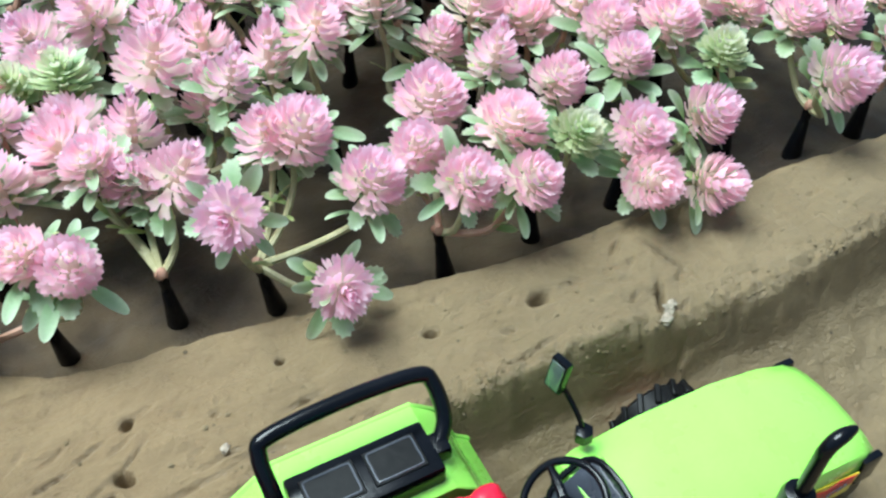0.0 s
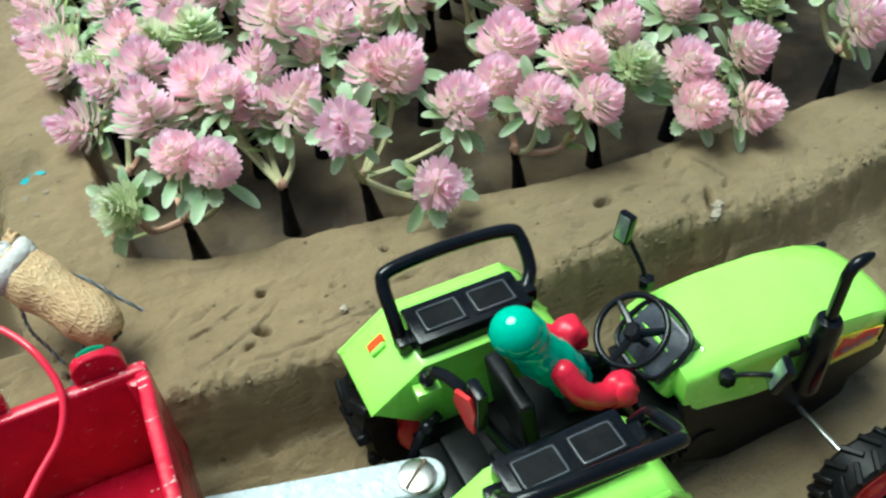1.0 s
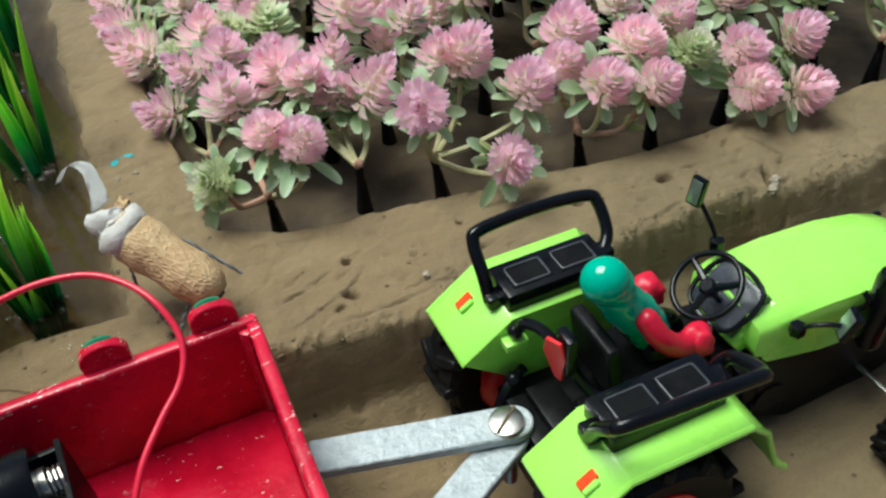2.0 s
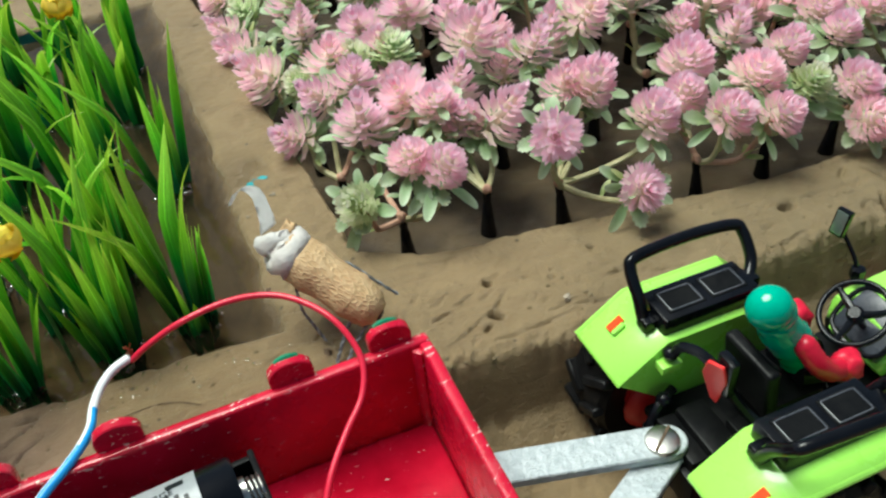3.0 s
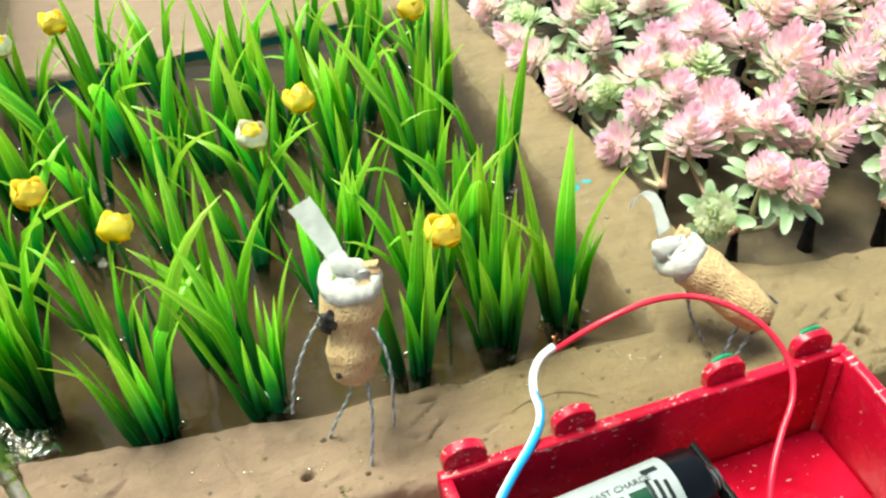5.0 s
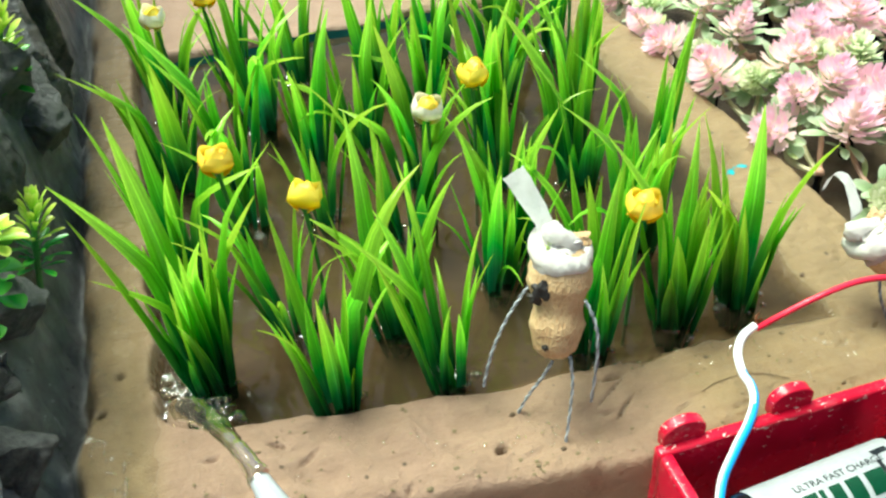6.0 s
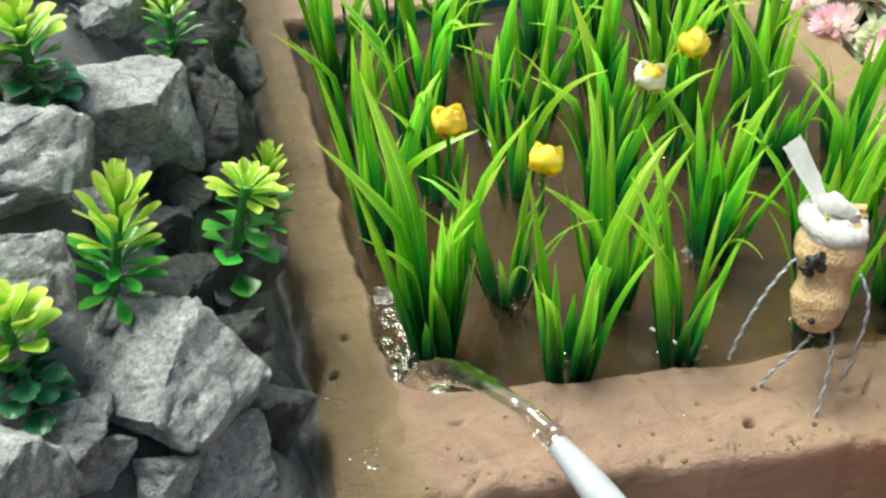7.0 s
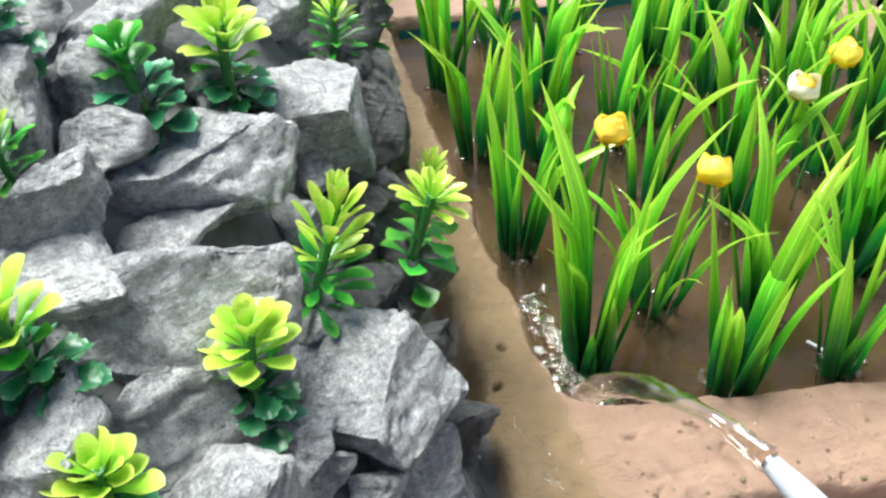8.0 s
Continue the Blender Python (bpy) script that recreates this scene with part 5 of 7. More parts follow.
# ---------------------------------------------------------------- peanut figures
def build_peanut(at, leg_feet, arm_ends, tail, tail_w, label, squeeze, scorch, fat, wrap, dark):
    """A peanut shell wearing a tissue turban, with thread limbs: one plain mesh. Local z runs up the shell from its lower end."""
    bm = bmesh.new()
    L = 0.036
    prof = [(0.0008, 0.0), (0.0045, 0.0008), (0.0072, 0.003), (0.0086, 0.007), (0.0089, 0.011), (0.0086 - squeeze, 0.016), (0.0084 - squeeze * 0.6, 0.02), (0.0089, 0.0245), (0.0086, 0.029), (0.0066, L - 0.001), (0.002, L + 0.001)]
    prof = [(r * lerp(fat[0], fat[1], min(1, max(0, (z - 0.008) / 0.016))), z) for r, z in prof]
    vs = lathe(bm, [(lerp(prof[i][0], prof[i + 1][0], u), lerp(prof[i][1], prof[i + 1][1], u)) for i in range(len(prof) - 1) for u in (0, 0.33, 0.66)] + [prof[-1]], 28)
    for v in vs:
        d = Vector((v.co.x, v.co.y, 0))
        a = math.atan2(v.co.y, v.co.x)
        net = abs(math.sin(a * 5)) * 0.45 + abs(math.sin(v.co.z * 620 + 1.5 * math.sin(a * 5))) * 0.35
        v.co += d.normalized() * (0.0007 * net + 0.0005 * noise.noise(v.co * 220)) if d.length > 0.002 else Vector()
    inv = at.inverted()
    # turban: two rolled bands and a knot
    for k, (z, r, w, tilt) in enumerate(((0.0305, 0.0086, 0.0024, 6), (0.0338, 0.0082, 0.0035, -14), (0.0366, 0.0041, 0.0033, 22))):
        ring = []
        for a in np.linspace(0, 2 * math.pi, 28, endpoint=False):
            p = Vector((wrap * r * math.cos(a), wrap * r * math.sin(a), z + tilt * 0.00016 * math.cos(a + k)))
            ring.append(p * 1 + Vector((0, 0, 0.0006 * noise.noise(p * 400))))
        tv = tube(bm, ring, [wrap * w * (1 + 0.4 * noise.noise(p * 200)) for p in ring], 10, closed=True, mat=1)
        for v in tv:
            v.co += noise.noise_vector(v.co * 260) * 0.0009 + noise.noise_vector(v.co * 800) * 0.0006
    lump(bm, (0.0, 0.0, 0.0362), (0.0062, 0.0062, 0.003), 0.7, 3, 3, 1)
    lump(bm, (0.0058, 0.0025, 0.0375), (0.0034, 0.0028, 0.0024), 0.6, 4, 3, 0)
    # loose end of the tissue, standing up
    line = smooth_line([inv @ Vector(p) for p in tail], 5)
    rows = []
    side = (inv.to_3x3() @ Vector((0.9, 0.35, 0.1))).normalized()
    for i, p in enumerate(line):
        u = i / (len(line) - 1)
        w = tail_w[0] + (tail_w[1] - tail_w[0]) * u
        ragged = (line[-1] - line[-2]) if i == len(line) - 1 else Vector()      # torn end
        rows.append([bm.verts.new(p + side * (w * s) + ragged * (1.6 * noise.noise((s * 7.3, tail_w[0] * 900, 1))) + Vector(noise.noise_vector(p * 300 + Vector((s, 0, 0)))) * 0.0005) for s in (-1, -0.6, -0.25, 0.1, 0.45, 0.7, 1)])
    back = []
    for a, b in zip(rows, rows[1:]):
        for j in range(6):
            f = bm.faces.new((a[j], a[j + 1], b[j + 1], b[j]))
            f.material_index = 6
            back.append(f)
    bmesh.ops.solidify(bm, geom=back, thickness=0.0005)
    # limbs: two strands of thread twisted round each other
    for pts in (*leg_feet, *arm_ends):
        line = smooth_line([inv @ Vector(p) for p in pts], 26)
        for strand in (0, 1):
            coil, side = [], (line[1] - line[0]).orthogonal().normalized()
            for i, p in enumerate(line):
                d = (line[min(i + 1, len(line) - 1)] - line[max(i - 1, 0)]).normalized()
                side = (side - d * side.dot(d)).normalized()
                a = i * 1.05 * (line[1] - line[0]).length / 0.0004 + math.pi * strand
                coil.append(p + (side * math.cos(a) + d.cross(side) * math.sin(a)) * 0.00031)
            tube(bm, coil, 0.00036 if strand == 0 else 0.00032, 6, mat=(4 if strand else 5) if dark else (5 if strand else 2))
    for centre, size in scorch:
        lump(bm, centre, size, 1.0, centre[2] * 400, 3, 3)
    ob = new("peanut_figurine", to_mesh("peanut_figurine", bm, [SHELL, TISSUE, THREAD, SCORCH, THREAD_DARK, THREAD_GREY, LIT_TISSUE_END], 70))
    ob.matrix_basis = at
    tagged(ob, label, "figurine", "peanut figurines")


def stand(foot, head):
    """A pose whose z axis runs from foot to head."""
    z = (Vector(head) - Vector(foot)).normalized()
    x = Vector((1, -0.6, 0)) - z * z.dot(Vector((1, -0.6, 0)))
    x.normalize()
    m = Matrix((x, z.cross(x), z)).transposed().to_4x4()
    m.translation = foot
    return m


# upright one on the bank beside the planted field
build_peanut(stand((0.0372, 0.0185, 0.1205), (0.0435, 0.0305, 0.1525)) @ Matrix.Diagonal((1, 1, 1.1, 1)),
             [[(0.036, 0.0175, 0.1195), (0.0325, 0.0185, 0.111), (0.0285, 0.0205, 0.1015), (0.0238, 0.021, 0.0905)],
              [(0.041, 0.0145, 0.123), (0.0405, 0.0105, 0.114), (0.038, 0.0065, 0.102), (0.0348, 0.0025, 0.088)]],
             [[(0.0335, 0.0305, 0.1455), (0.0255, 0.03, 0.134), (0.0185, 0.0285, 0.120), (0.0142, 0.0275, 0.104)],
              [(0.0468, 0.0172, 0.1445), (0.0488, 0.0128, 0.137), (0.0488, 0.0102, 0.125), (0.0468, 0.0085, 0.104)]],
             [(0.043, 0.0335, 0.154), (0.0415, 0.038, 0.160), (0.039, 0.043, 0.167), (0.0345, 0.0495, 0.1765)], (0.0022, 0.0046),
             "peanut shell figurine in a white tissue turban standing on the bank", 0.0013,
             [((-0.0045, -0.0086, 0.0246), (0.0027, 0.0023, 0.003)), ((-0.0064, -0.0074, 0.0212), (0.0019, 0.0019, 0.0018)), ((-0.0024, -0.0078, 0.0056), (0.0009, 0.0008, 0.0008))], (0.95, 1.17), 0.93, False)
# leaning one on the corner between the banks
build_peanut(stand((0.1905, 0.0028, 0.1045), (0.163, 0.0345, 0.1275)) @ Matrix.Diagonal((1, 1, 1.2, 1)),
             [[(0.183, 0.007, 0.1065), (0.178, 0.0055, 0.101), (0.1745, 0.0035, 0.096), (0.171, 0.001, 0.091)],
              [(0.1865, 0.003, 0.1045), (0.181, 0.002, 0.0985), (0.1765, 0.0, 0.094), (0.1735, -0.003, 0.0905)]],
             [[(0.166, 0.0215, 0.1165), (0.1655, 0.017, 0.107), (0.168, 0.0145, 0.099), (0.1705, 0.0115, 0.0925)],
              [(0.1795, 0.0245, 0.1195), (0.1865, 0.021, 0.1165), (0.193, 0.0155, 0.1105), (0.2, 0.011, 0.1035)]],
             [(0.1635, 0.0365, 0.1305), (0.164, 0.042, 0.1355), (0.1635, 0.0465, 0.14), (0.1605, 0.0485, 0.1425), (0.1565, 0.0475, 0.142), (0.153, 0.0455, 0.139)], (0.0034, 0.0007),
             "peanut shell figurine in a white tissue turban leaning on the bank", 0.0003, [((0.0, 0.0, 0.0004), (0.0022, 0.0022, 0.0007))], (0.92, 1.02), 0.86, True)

# ---------------------------------------------------------------- planted field
def blade_mesh(seed, length, width, bend, curl, sway=0.0, kink=0.0):
    """A strap leaf with a channelled middle, rising along z and bending towards +x. kink: how sharply its end folds over."""
    rnd = random.Random(seed)
    bm = bmesh.new()
    lay, wide = bm.verts.layers.float.new("along"), bm.verts.layers.float.new("across")
    n = 11
    rows, p, ang = [], Vector((0, 0, 0)), radians(rnd.uniform(1, 6))
    fold_at, wave = rnd.uniform(0.62, 0.8), rnd.uniform(0, 6)
    for i in range(n + 1):
        u = i / n
        w = width * (0.42 + 0.58 * math.sin(math.pi / 2 * min(1, u / 0.42))) if u < 0.45 else width * (1 - ((u - 0.45) / 0.55) ** 1.9)
        w = max(w, 0.00012)
        roll = curl * u
        side = Vector((-math.sin(roll) * math.sin(ang) * 0.3, math.cos(roll), math.sin(roll) * 0.5))
        fold = Vector((math.cos(ang), 0, -math.sin(ang))) * (-lerp(0.5, 0.2, u) * w)
        row = []
        for k in (-1, -0.5, 0, 0.5, 1):
            v = bm.verts.new(p + side * (w * 0.5 * k) - fold * (abs(k) ** 1.5 - 0.5) * 0.9 + fold.normalized() * (0.04 * w * math.sin(wave + 9 * u + 2 * k)))
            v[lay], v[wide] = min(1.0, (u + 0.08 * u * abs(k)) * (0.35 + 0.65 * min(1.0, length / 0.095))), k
            row.append(v)
        rows.append(row)
        ang += bend / n * (0.15 + 2.5 * u * u) + (kink * math.exp(-((u - fold_at) / 0.07) ** 2) * 0.7)
        p = p + Vector((math.sin(ang), sway * (u - 0.25), math.cos(ang))) * (length / n)
    for a, b in zip(rows, rows[1:]):
        for j in range(4):
            bm.faces.new((a[j], a[j + 1], b[j + 1], b[j]))
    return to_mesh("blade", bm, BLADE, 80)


rnd = random.Random(11)
BLADES = [blade_mesh(k, rnd.uniform(0.07, 0.108), rnd.uniform(0.006, 0.0098), radians(b), radians(rnd.uniform(-40, 40)), rnd.uniform(-0.3, 0.3), q)
          for k, (b, q) in enumerate(((2, 0), (4, 0), (6, 0.0), (9, 0), (12, 0.5), (15, 0), (20, 0), (26, 0.8), (40, 0), (75, 0), (5, 0), (9, 0), (14, 0.35), (32, 0)))]
THIN = [blade_mesh(70 + k, rnd.uniform(0.075, 0.105), rnd.uniform(0.0034, 0.005), radians(b), radians(rnd.uniform(-40, 40)), rnd.uniform(-0.35, 0.35)) for k, b in enumerate((6, 18, 35, 60, 95))]
SPROUTS = [blade_mesh(40 + k, rnd.uniform(0.04, 0.066), rnd.uniform(0.0062, 0.0092), radians(b), radians(rnd.uniform(-30, 30))) for k, b in enumerate((3, 8, 14, 26))]


CLUMP_SPOTS = []


def rice_clump(x, y, count, size, splay=1.0):
    seed = 100 + len(CLUMP_SPOTS)
    CLUMP_SPOTS.append((x, y))
    r = random.Random(seed)
    c = thing("rice_clump", pose(x, y, RICE_Z), "clump of bright green strap leaves standing in muddy water", "plant", "rice clumps in the field")
    count = max(7, round(count * (0.98 if y < 0.1 else 0.6)))
    for k in range(count):
        a = 137.5 * k + r.uniform(-25, 25)
        kind = r.random()
        mesh = r.choice(SPROUTS) if kind < 0.13 else r.choice(THIN) if kind < 0.4 else r.choice(BLADES)
        outer = k / count      # later leaves stand further out and lean more
        d = 0.001 + 0.0048 * outer + r.uniform(0, 0.0012)
        lean = (1 + 6.5 * outer + r.uniform(-2, 5)) * splay
        lean *= 0.7 if mesh in SPROUTS else 1
        if y < 0.09 and math.sin(radians(a)) < 0.1 or x < -0.05 and math.cos(radians(a)) < 0.2 or x > 0.09 and math.cos(radians(a)) > 0:      # little hangs over the banks
            lean *= 0.45
            if mesh in BLADES[6:10] or mesh in THIN[2:]:
                mesh = BLADES[k % 5]
        s = size * r.uniform(0.78, 1.1)
        slim = r.uniform(0.72, 1.0) if y < 0.1 else r.uniform(0.75, 1.0)
        m = Matrix.Translation((d * math.cos(radians(a)), d * math.sin(radians(a)), 0)) @ pose(0, 0, 0, 0, 0, a + r.uniform(-40, 40)) @ pose(0, 0, 0, 0, lean, 0) @ Matrix.Diagonal((s, s * slim, s, 1))
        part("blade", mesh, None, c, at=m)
    return c


rice_clump(-0.080, 0.076, 24, 1.08)
rice_clump(-0.036, 0.050, 14, 0.98)
rice_clump(0.007, 0.047, 13, 0.95)
rice_clump(0.062, 0.0455, 14, 0.9)
rice_clump(0.099, 0.046, 20, 0.95)
rice_clump(0.1275, 0.048, 16, 0.85)
rice_clump(-0.006, 0.079, 14, 0.9)
rice_clump(-0.045, 0.095, 15, 0.88)
rice_clump(0.041, 0.092, 14, 0.9)
rice_clump(0.080, 0.074, 15, 0.92)
rice_clump(0.107, 0.094, 18, 0.95)
rice_clump(-0.086, 0.142, 20, 1.0)
rice_clump(0.014, 0.136, 18, 0.95)
rice_clump(0.053, 0.109, 15, 0.9)
rice_clump(0.100, 0.143, 19, 0.98)
rice_clump(0.064, 0.156, 18, 0.95)
rice_clump(0.134, 0.139, 15, 0.9)
rice_clump(-0.054, 0.204, 19, 0.95)
rice_clump(-0.015, 0.202, 18, 0.95)
rice_clump(-0.083, 0.212, 20, 1.0)
rice_clump(0.029, 0.170, 18, 0.95)
rice_clump(0.107, 0.175, 20, 0.95)
rice_clump(0.070, 0.190, 18, 0.95)
rice_clump(0.010, 0.212, 18, 0.95)
rice_clump(0.047, 0.225, 18, 1.0)
rice_clump(-0.083, 0.276, 20, 1.0)
rice_clump(-0.037, 0.252, 18, 0.95)
rice_clump(0.09, 0.23, 18, 0.95)
rice_clump(0.128, 0.21, 17, 0.92)
rice_clump(-0.01, 0.29, 17, 0.95)
rice_clump(0.03, 0.27, 18, 0.95)
rice_clump(0.068, 0.285, 17, 0.95)
rice_clump(0.105, 0.28, 18, 0.95)
rice_clump(-0.045, 0.31, 16, 0.95)
rice_clump(0.132, 0.262, 16, 0.92)
rice_clump(-0.02, 0.16, 14, 0.85)
rice_clump(-0.055, 0.165, 11, 0.8)


def petal_mesh(seed, mat):
    bm = bmesh.new()
    lay = bm.verts.layers.float.new("along")
    rows = []
    for i in range(6):
        u = i / 5
        w = 0.0064 * math.sin(math.pi * (0.2 + 0.68 * u)) ** 0.6
        a = 0.2 + 1.05 * math.sin(u * 2.2)
        row = []
        for s in (-1, -0.5, 0, 0.5, 1):
            p = Vector((0.002 + 0.0046 * math.sin(min(u * 2.6, 2.3)) - 0.0032 * s * s, s * w, 0.01 * u - 0.0022 * s * s * u + 0.0009 * noise.noise((seed * 3.3, s * 2, u * 3))))
            v = bm.verts.new(p)
            v[lay] = u
            row.append(v)
        rows.append(row)
    for a, b in zip(rows, rows[1:]):
        for j in range(4):
            bm.faces.new((a[j], a[j + 1], b[j + 1], b[j]))
    return to_mesh("petal", bm, mat, 80)


YELLOW_PETALS = [petal_mesh(k, YELLOW) for k in range(3)]
CREAM_PETALS = [petal_mesh(k, CREAM) for k in range(3)]


def yellow_flower(x, y, z, lean, turn, cream):
    f = thing("yellow_flower", pose(x, y, RICE_Z), ("cream and yellow" if cream else "golden yellow") + " cup-shaped paper flower among the green leaves", "flower", "flowers in the field")
    top = z - RICE_Z
    bm = bmesh.new()
    tube(bm, smooth_line([(0, 0.004, 0), (0.001, 0.003, top * 0.5), (0, 0, top - 0.006)], 5), 0.0008, 7)
    ball(bm, (0, 0, top - 0.006), (0.0016, 0.0016, 0.0018), rings=6, n=8)
    part("stem", bm, STEM_GREEN, f)
    cup = pose(0, 0, top - 0.0065, lean, 0, turn)
    bm = bmesh.new()
    lay = bm.verts.layers.float.new("along")
    for v in lump(bm, (0, 0, 0.0055), (0.0042, 0.0042, 0.0052), 0.35, x * 50, 3):
        v[lay] = 0.7
    part("bud", bm, YELLOW, f, at=cup)
    for k in range(6):
        s = 1.0 if k < 3 else 0.82
        m = cup @ Matrix.Diagonal((0.98, 0.98, 1.05, 1)) @ pose(0, 0, 0.0004 if k < 3 else 0.001, 0, 2 if k < 3 else -14, 120 * k + (0 if k < 3 else 60)) @ Matrix.Diagonal((s * (0.95 + 0.1 * (k % 2)), s, s, 1))
        part("petal", (CREAM_PETALS if cream and k < 3 else YELLOW_PETALS)[k % 3], None, f, at=m)


for x, y, z, lean, turn, cream in ((0.08, 0.047, 0.154, 15, 20, False), (0.049, 0.141, 0.161, 5, 60, False), (0.027, 0.134, 0.155, 18, 10, True), (0.113, 0.191, 0.165, 8, 90, False),
                                   (-0.059, 0.123, 0.159, 12, 35, False), (-0.031, 0.095, 0.153, 20, 130, False), (-0.076, 0.258, 0.158, 10, 0, True), (-0.052, 0.272, 0.158, 14, 50, False)):
    yellow_flower(x, y, z, lean, turn, cream)

# ---------------------------------------------------------------- flower bed
def head_mesh(seed, shape, radius, tall, mat):
    """A flower head of small notched scales. shape: "dome" of overlapping rows, "spire" of whorls one above another, "ball" of narrow rays."""
    r = random.Random(seed)
    bm = bmesh.new()
    lay = bm.verts.layers.float.new("along")

    def scale(base, way, tan, length, width, cup, tone):
        """One spoon-shaped scale with a toothed end, bent up by cup."""
        nrm = way.cross(tan)
        got = []
        for row in (((-0.2, 0), (0.2, 0)), ((-0.36, 0.5), (0.0, 0.46), (0.36, 0.5)), ((-0.5, 0.84), (0.0, 0.86), (0.5, 0.84))):
            line = []
            for px, py in row:
                v = bm.verts.new(base + tan * (px * width) + way * (py * length) + nrm * ((cup * py * py + 0.5 * px * px * width / length) * length))
                v[lay] = min(1.0, max(0.0, tone * (0.35 + 0.65 * py)))
                line.append(v)
            got.append(line)
        a, b, c = got
        for f in ((a[0], a[1], b[1]), (a[0], b[1], b[0]), (a[1], b[2], b[1]), (b[0], b[1], c[1]), (b[0], c[1], c[0]), (b[1], b[2], c[2]), (b[1], c[2], c[1])):
            bm.faces.new(f)
        for p, q in ((c[0], c[1]), (c[1], c[2])):
            tip = bm.verts.new((p.co + q.co) / 2 + way * (length * r.uniform(0.12, 0.26)) + nrm * (cup * length * 0.3))
            tip[lay] = min(1.0, tone + 0.12)
            bm.faces.new((p, q, tip))

    whorls = {"dome": 7, "spire": 7, "ball": 6}[shape]
    for i in range(whorls):
        u = i / (whorls - 1)
        if shape == "dome":
            rad, z, n = radius * 0.46 * math.sqrt(max(0.02, 1 - (0.97 * u) ** 2.2)), tall * u, round(lerp(15, 5, u ** 1.5))
            el, ln, wd, cup, tone = radians(lerp(-2, 66, u ** 1.2)), radius * lerp(0.64, 0.46, u), radius * lerp(0.44, 0.32, u), lerp(0.45, 0.35, u), lerp(0.42, 1.0, min(1, u * 1.5))
        elif shape == "spire":
            rad, z, n = radius * (0.34 - 0.27 * u), tall * u, round(lerp(11, 5, u))
            el, ln, wd, cup, tone = radians(lerp(2, 72, u ** 2.4)), radius * lerp(0.86, 0.4, u), radius * lerp(0.44, 0.28, u), 0.5, lerp(0.42, 1.0, u ** 0.6)
        else:
            el = lerp(-0.35, 1.35, u)
            rad, z, n = radius * 0.3 * math.cos(el), radius * (0.35 + 0.3 * math.sin(el)), round(lerp(17, 6, u))
            ln, wd, cup, tone = radius * 0.72, radius * 0.32, 0.1, lerp(0.5, 1.0, u)
        for k in range(n):
            a = 2 * math.pi * (k + 0.5 * (i % 2) + r.uniform(-0.22, 0.22)) / n
            e = el + r.uniform(-0.2, 0.2)
            out, tan = Vector((math.cos(a), math.sin(a), 0)), Vector((-math.sin(a), math.cos(a), 0))
            length = ln * r.uniform(0.85, 1.15)
            base = out * max(rad, 0.0003) + Vector((0, 0, z + r.uniform(-0.0005, 0.0005)))
            scale(base, out * math.cos(e) + Vector((0, 0, math.sin(e))), tan, length, wd * r.uniform(0.8, 1.15), cup * r.uniform(0.6, 1.4), tone * r.uniform(0.85, 1.1))
    fat = {"dome": 0.42, "spire": 0.22, "ball": 0.36}[shape]
    for v in lathe(bm, [(radius * 0.12, -0.002), (radius * fat, tall * 0.1), (radius * fat * 0.85, tall * 0.5), (radius * 0.12, tall * 0.92)], 8):
        v[lay] = 0.22
    return to_mesh("flower_head", bm, mat, 80)


DOMES = [head_mesh(k, "dome", rad, tall, PINK) for k, (rad, tall) in enumerate(((0.012, 0.0135), (0.011, 0.0145), (0.01, 0.0125), (0.0116, 0.012), (0.0106, 0.016)))]
SPIRES = [head_mesh(10 + k, "spire", rad, tall, PINK) for k, (rad, tall) in enumerate(((0.0112, 0.021), (0.01, 0.0235), (0.0118, 0.018)))]
BALLS = [head_mesh(15 + k, "ball", rad, 0.01, PINK) for k, rad in enumerate((0.0098, 0.0106))]
GREEN_HEADS = [head_mesh(20 + k, shape, rad, tall, PALE) for k, (shape, rad, tall) in enumerate((("spire", 0.0096, 0.0125), ("dome", 0.0092, 0.012), ("spire", 0.0088, 0.0165)))]


def toothed_leaf(seed, length, width, mat, fold=0.25, name="leaf", teeth=True, droop=0.5, spoon=0.8, teeth_from=0.35):
    """A leaf along +x that curves down, rounded at the end, with a toothed or plain edge."""
    bm = bmesh.new()
    lay = bm.verts.layers.float.new("along")
    n = 12
    rows = []
    for i in range(n + 1):
        u = 1 - (1 - i / n) ** 1.5
        w = width * min(1.0, 0.16 + u ** spoon * 1.5) * math.sqrt(max(0.0, 1 - max(0.0, (u - 0.55) / 0.45) ** 2.2)) * lerp(0.85, 1.0, u)
        reach = 0.0
        if teeth and u > teeth_from and i < n:
            w *= 1.06 if i % 2 else 0.84
            reach = length * 0.05 if i % 2 else 0.0
        x, z = length * u * (1 - 0.12 * u * droop), length * (0.22 * u - droop * u * u * 0.45)
        row = []
        for s in (-1, -0.5, 0, 0.5, 1):
            v = bm.verts.new((x + reach * abs(s), s * max(w, 0.0002) / 2, z + fold * w / 2 * s * s))
            v[lay] = min(1, u * 0.8 + 0.2 * abs(s))
            row.append(v)
        rows.append(row)
    for a, b in zip(rows, rows[1:]):
        for j in range(4):
            bm.faces.new((a[j], a[j + 1], b[j + 1], b[j]))
    return to_mesh(name, bm, mat, 80)


LEAVES = [toothed_leaf(k, l, w, GREY_LEAF, teeth=t, spoon=q) for k, (l, w, t, q) in enumerate(((0.018, 0.0048, False, 0.8), (0.0155, 0.0056, False, 0.9), (0.0145, 0.0074, True, 1.0), (0.011, 0.0084, True, 1.3), (0.0185, 0.0052, False, 0.8)))]


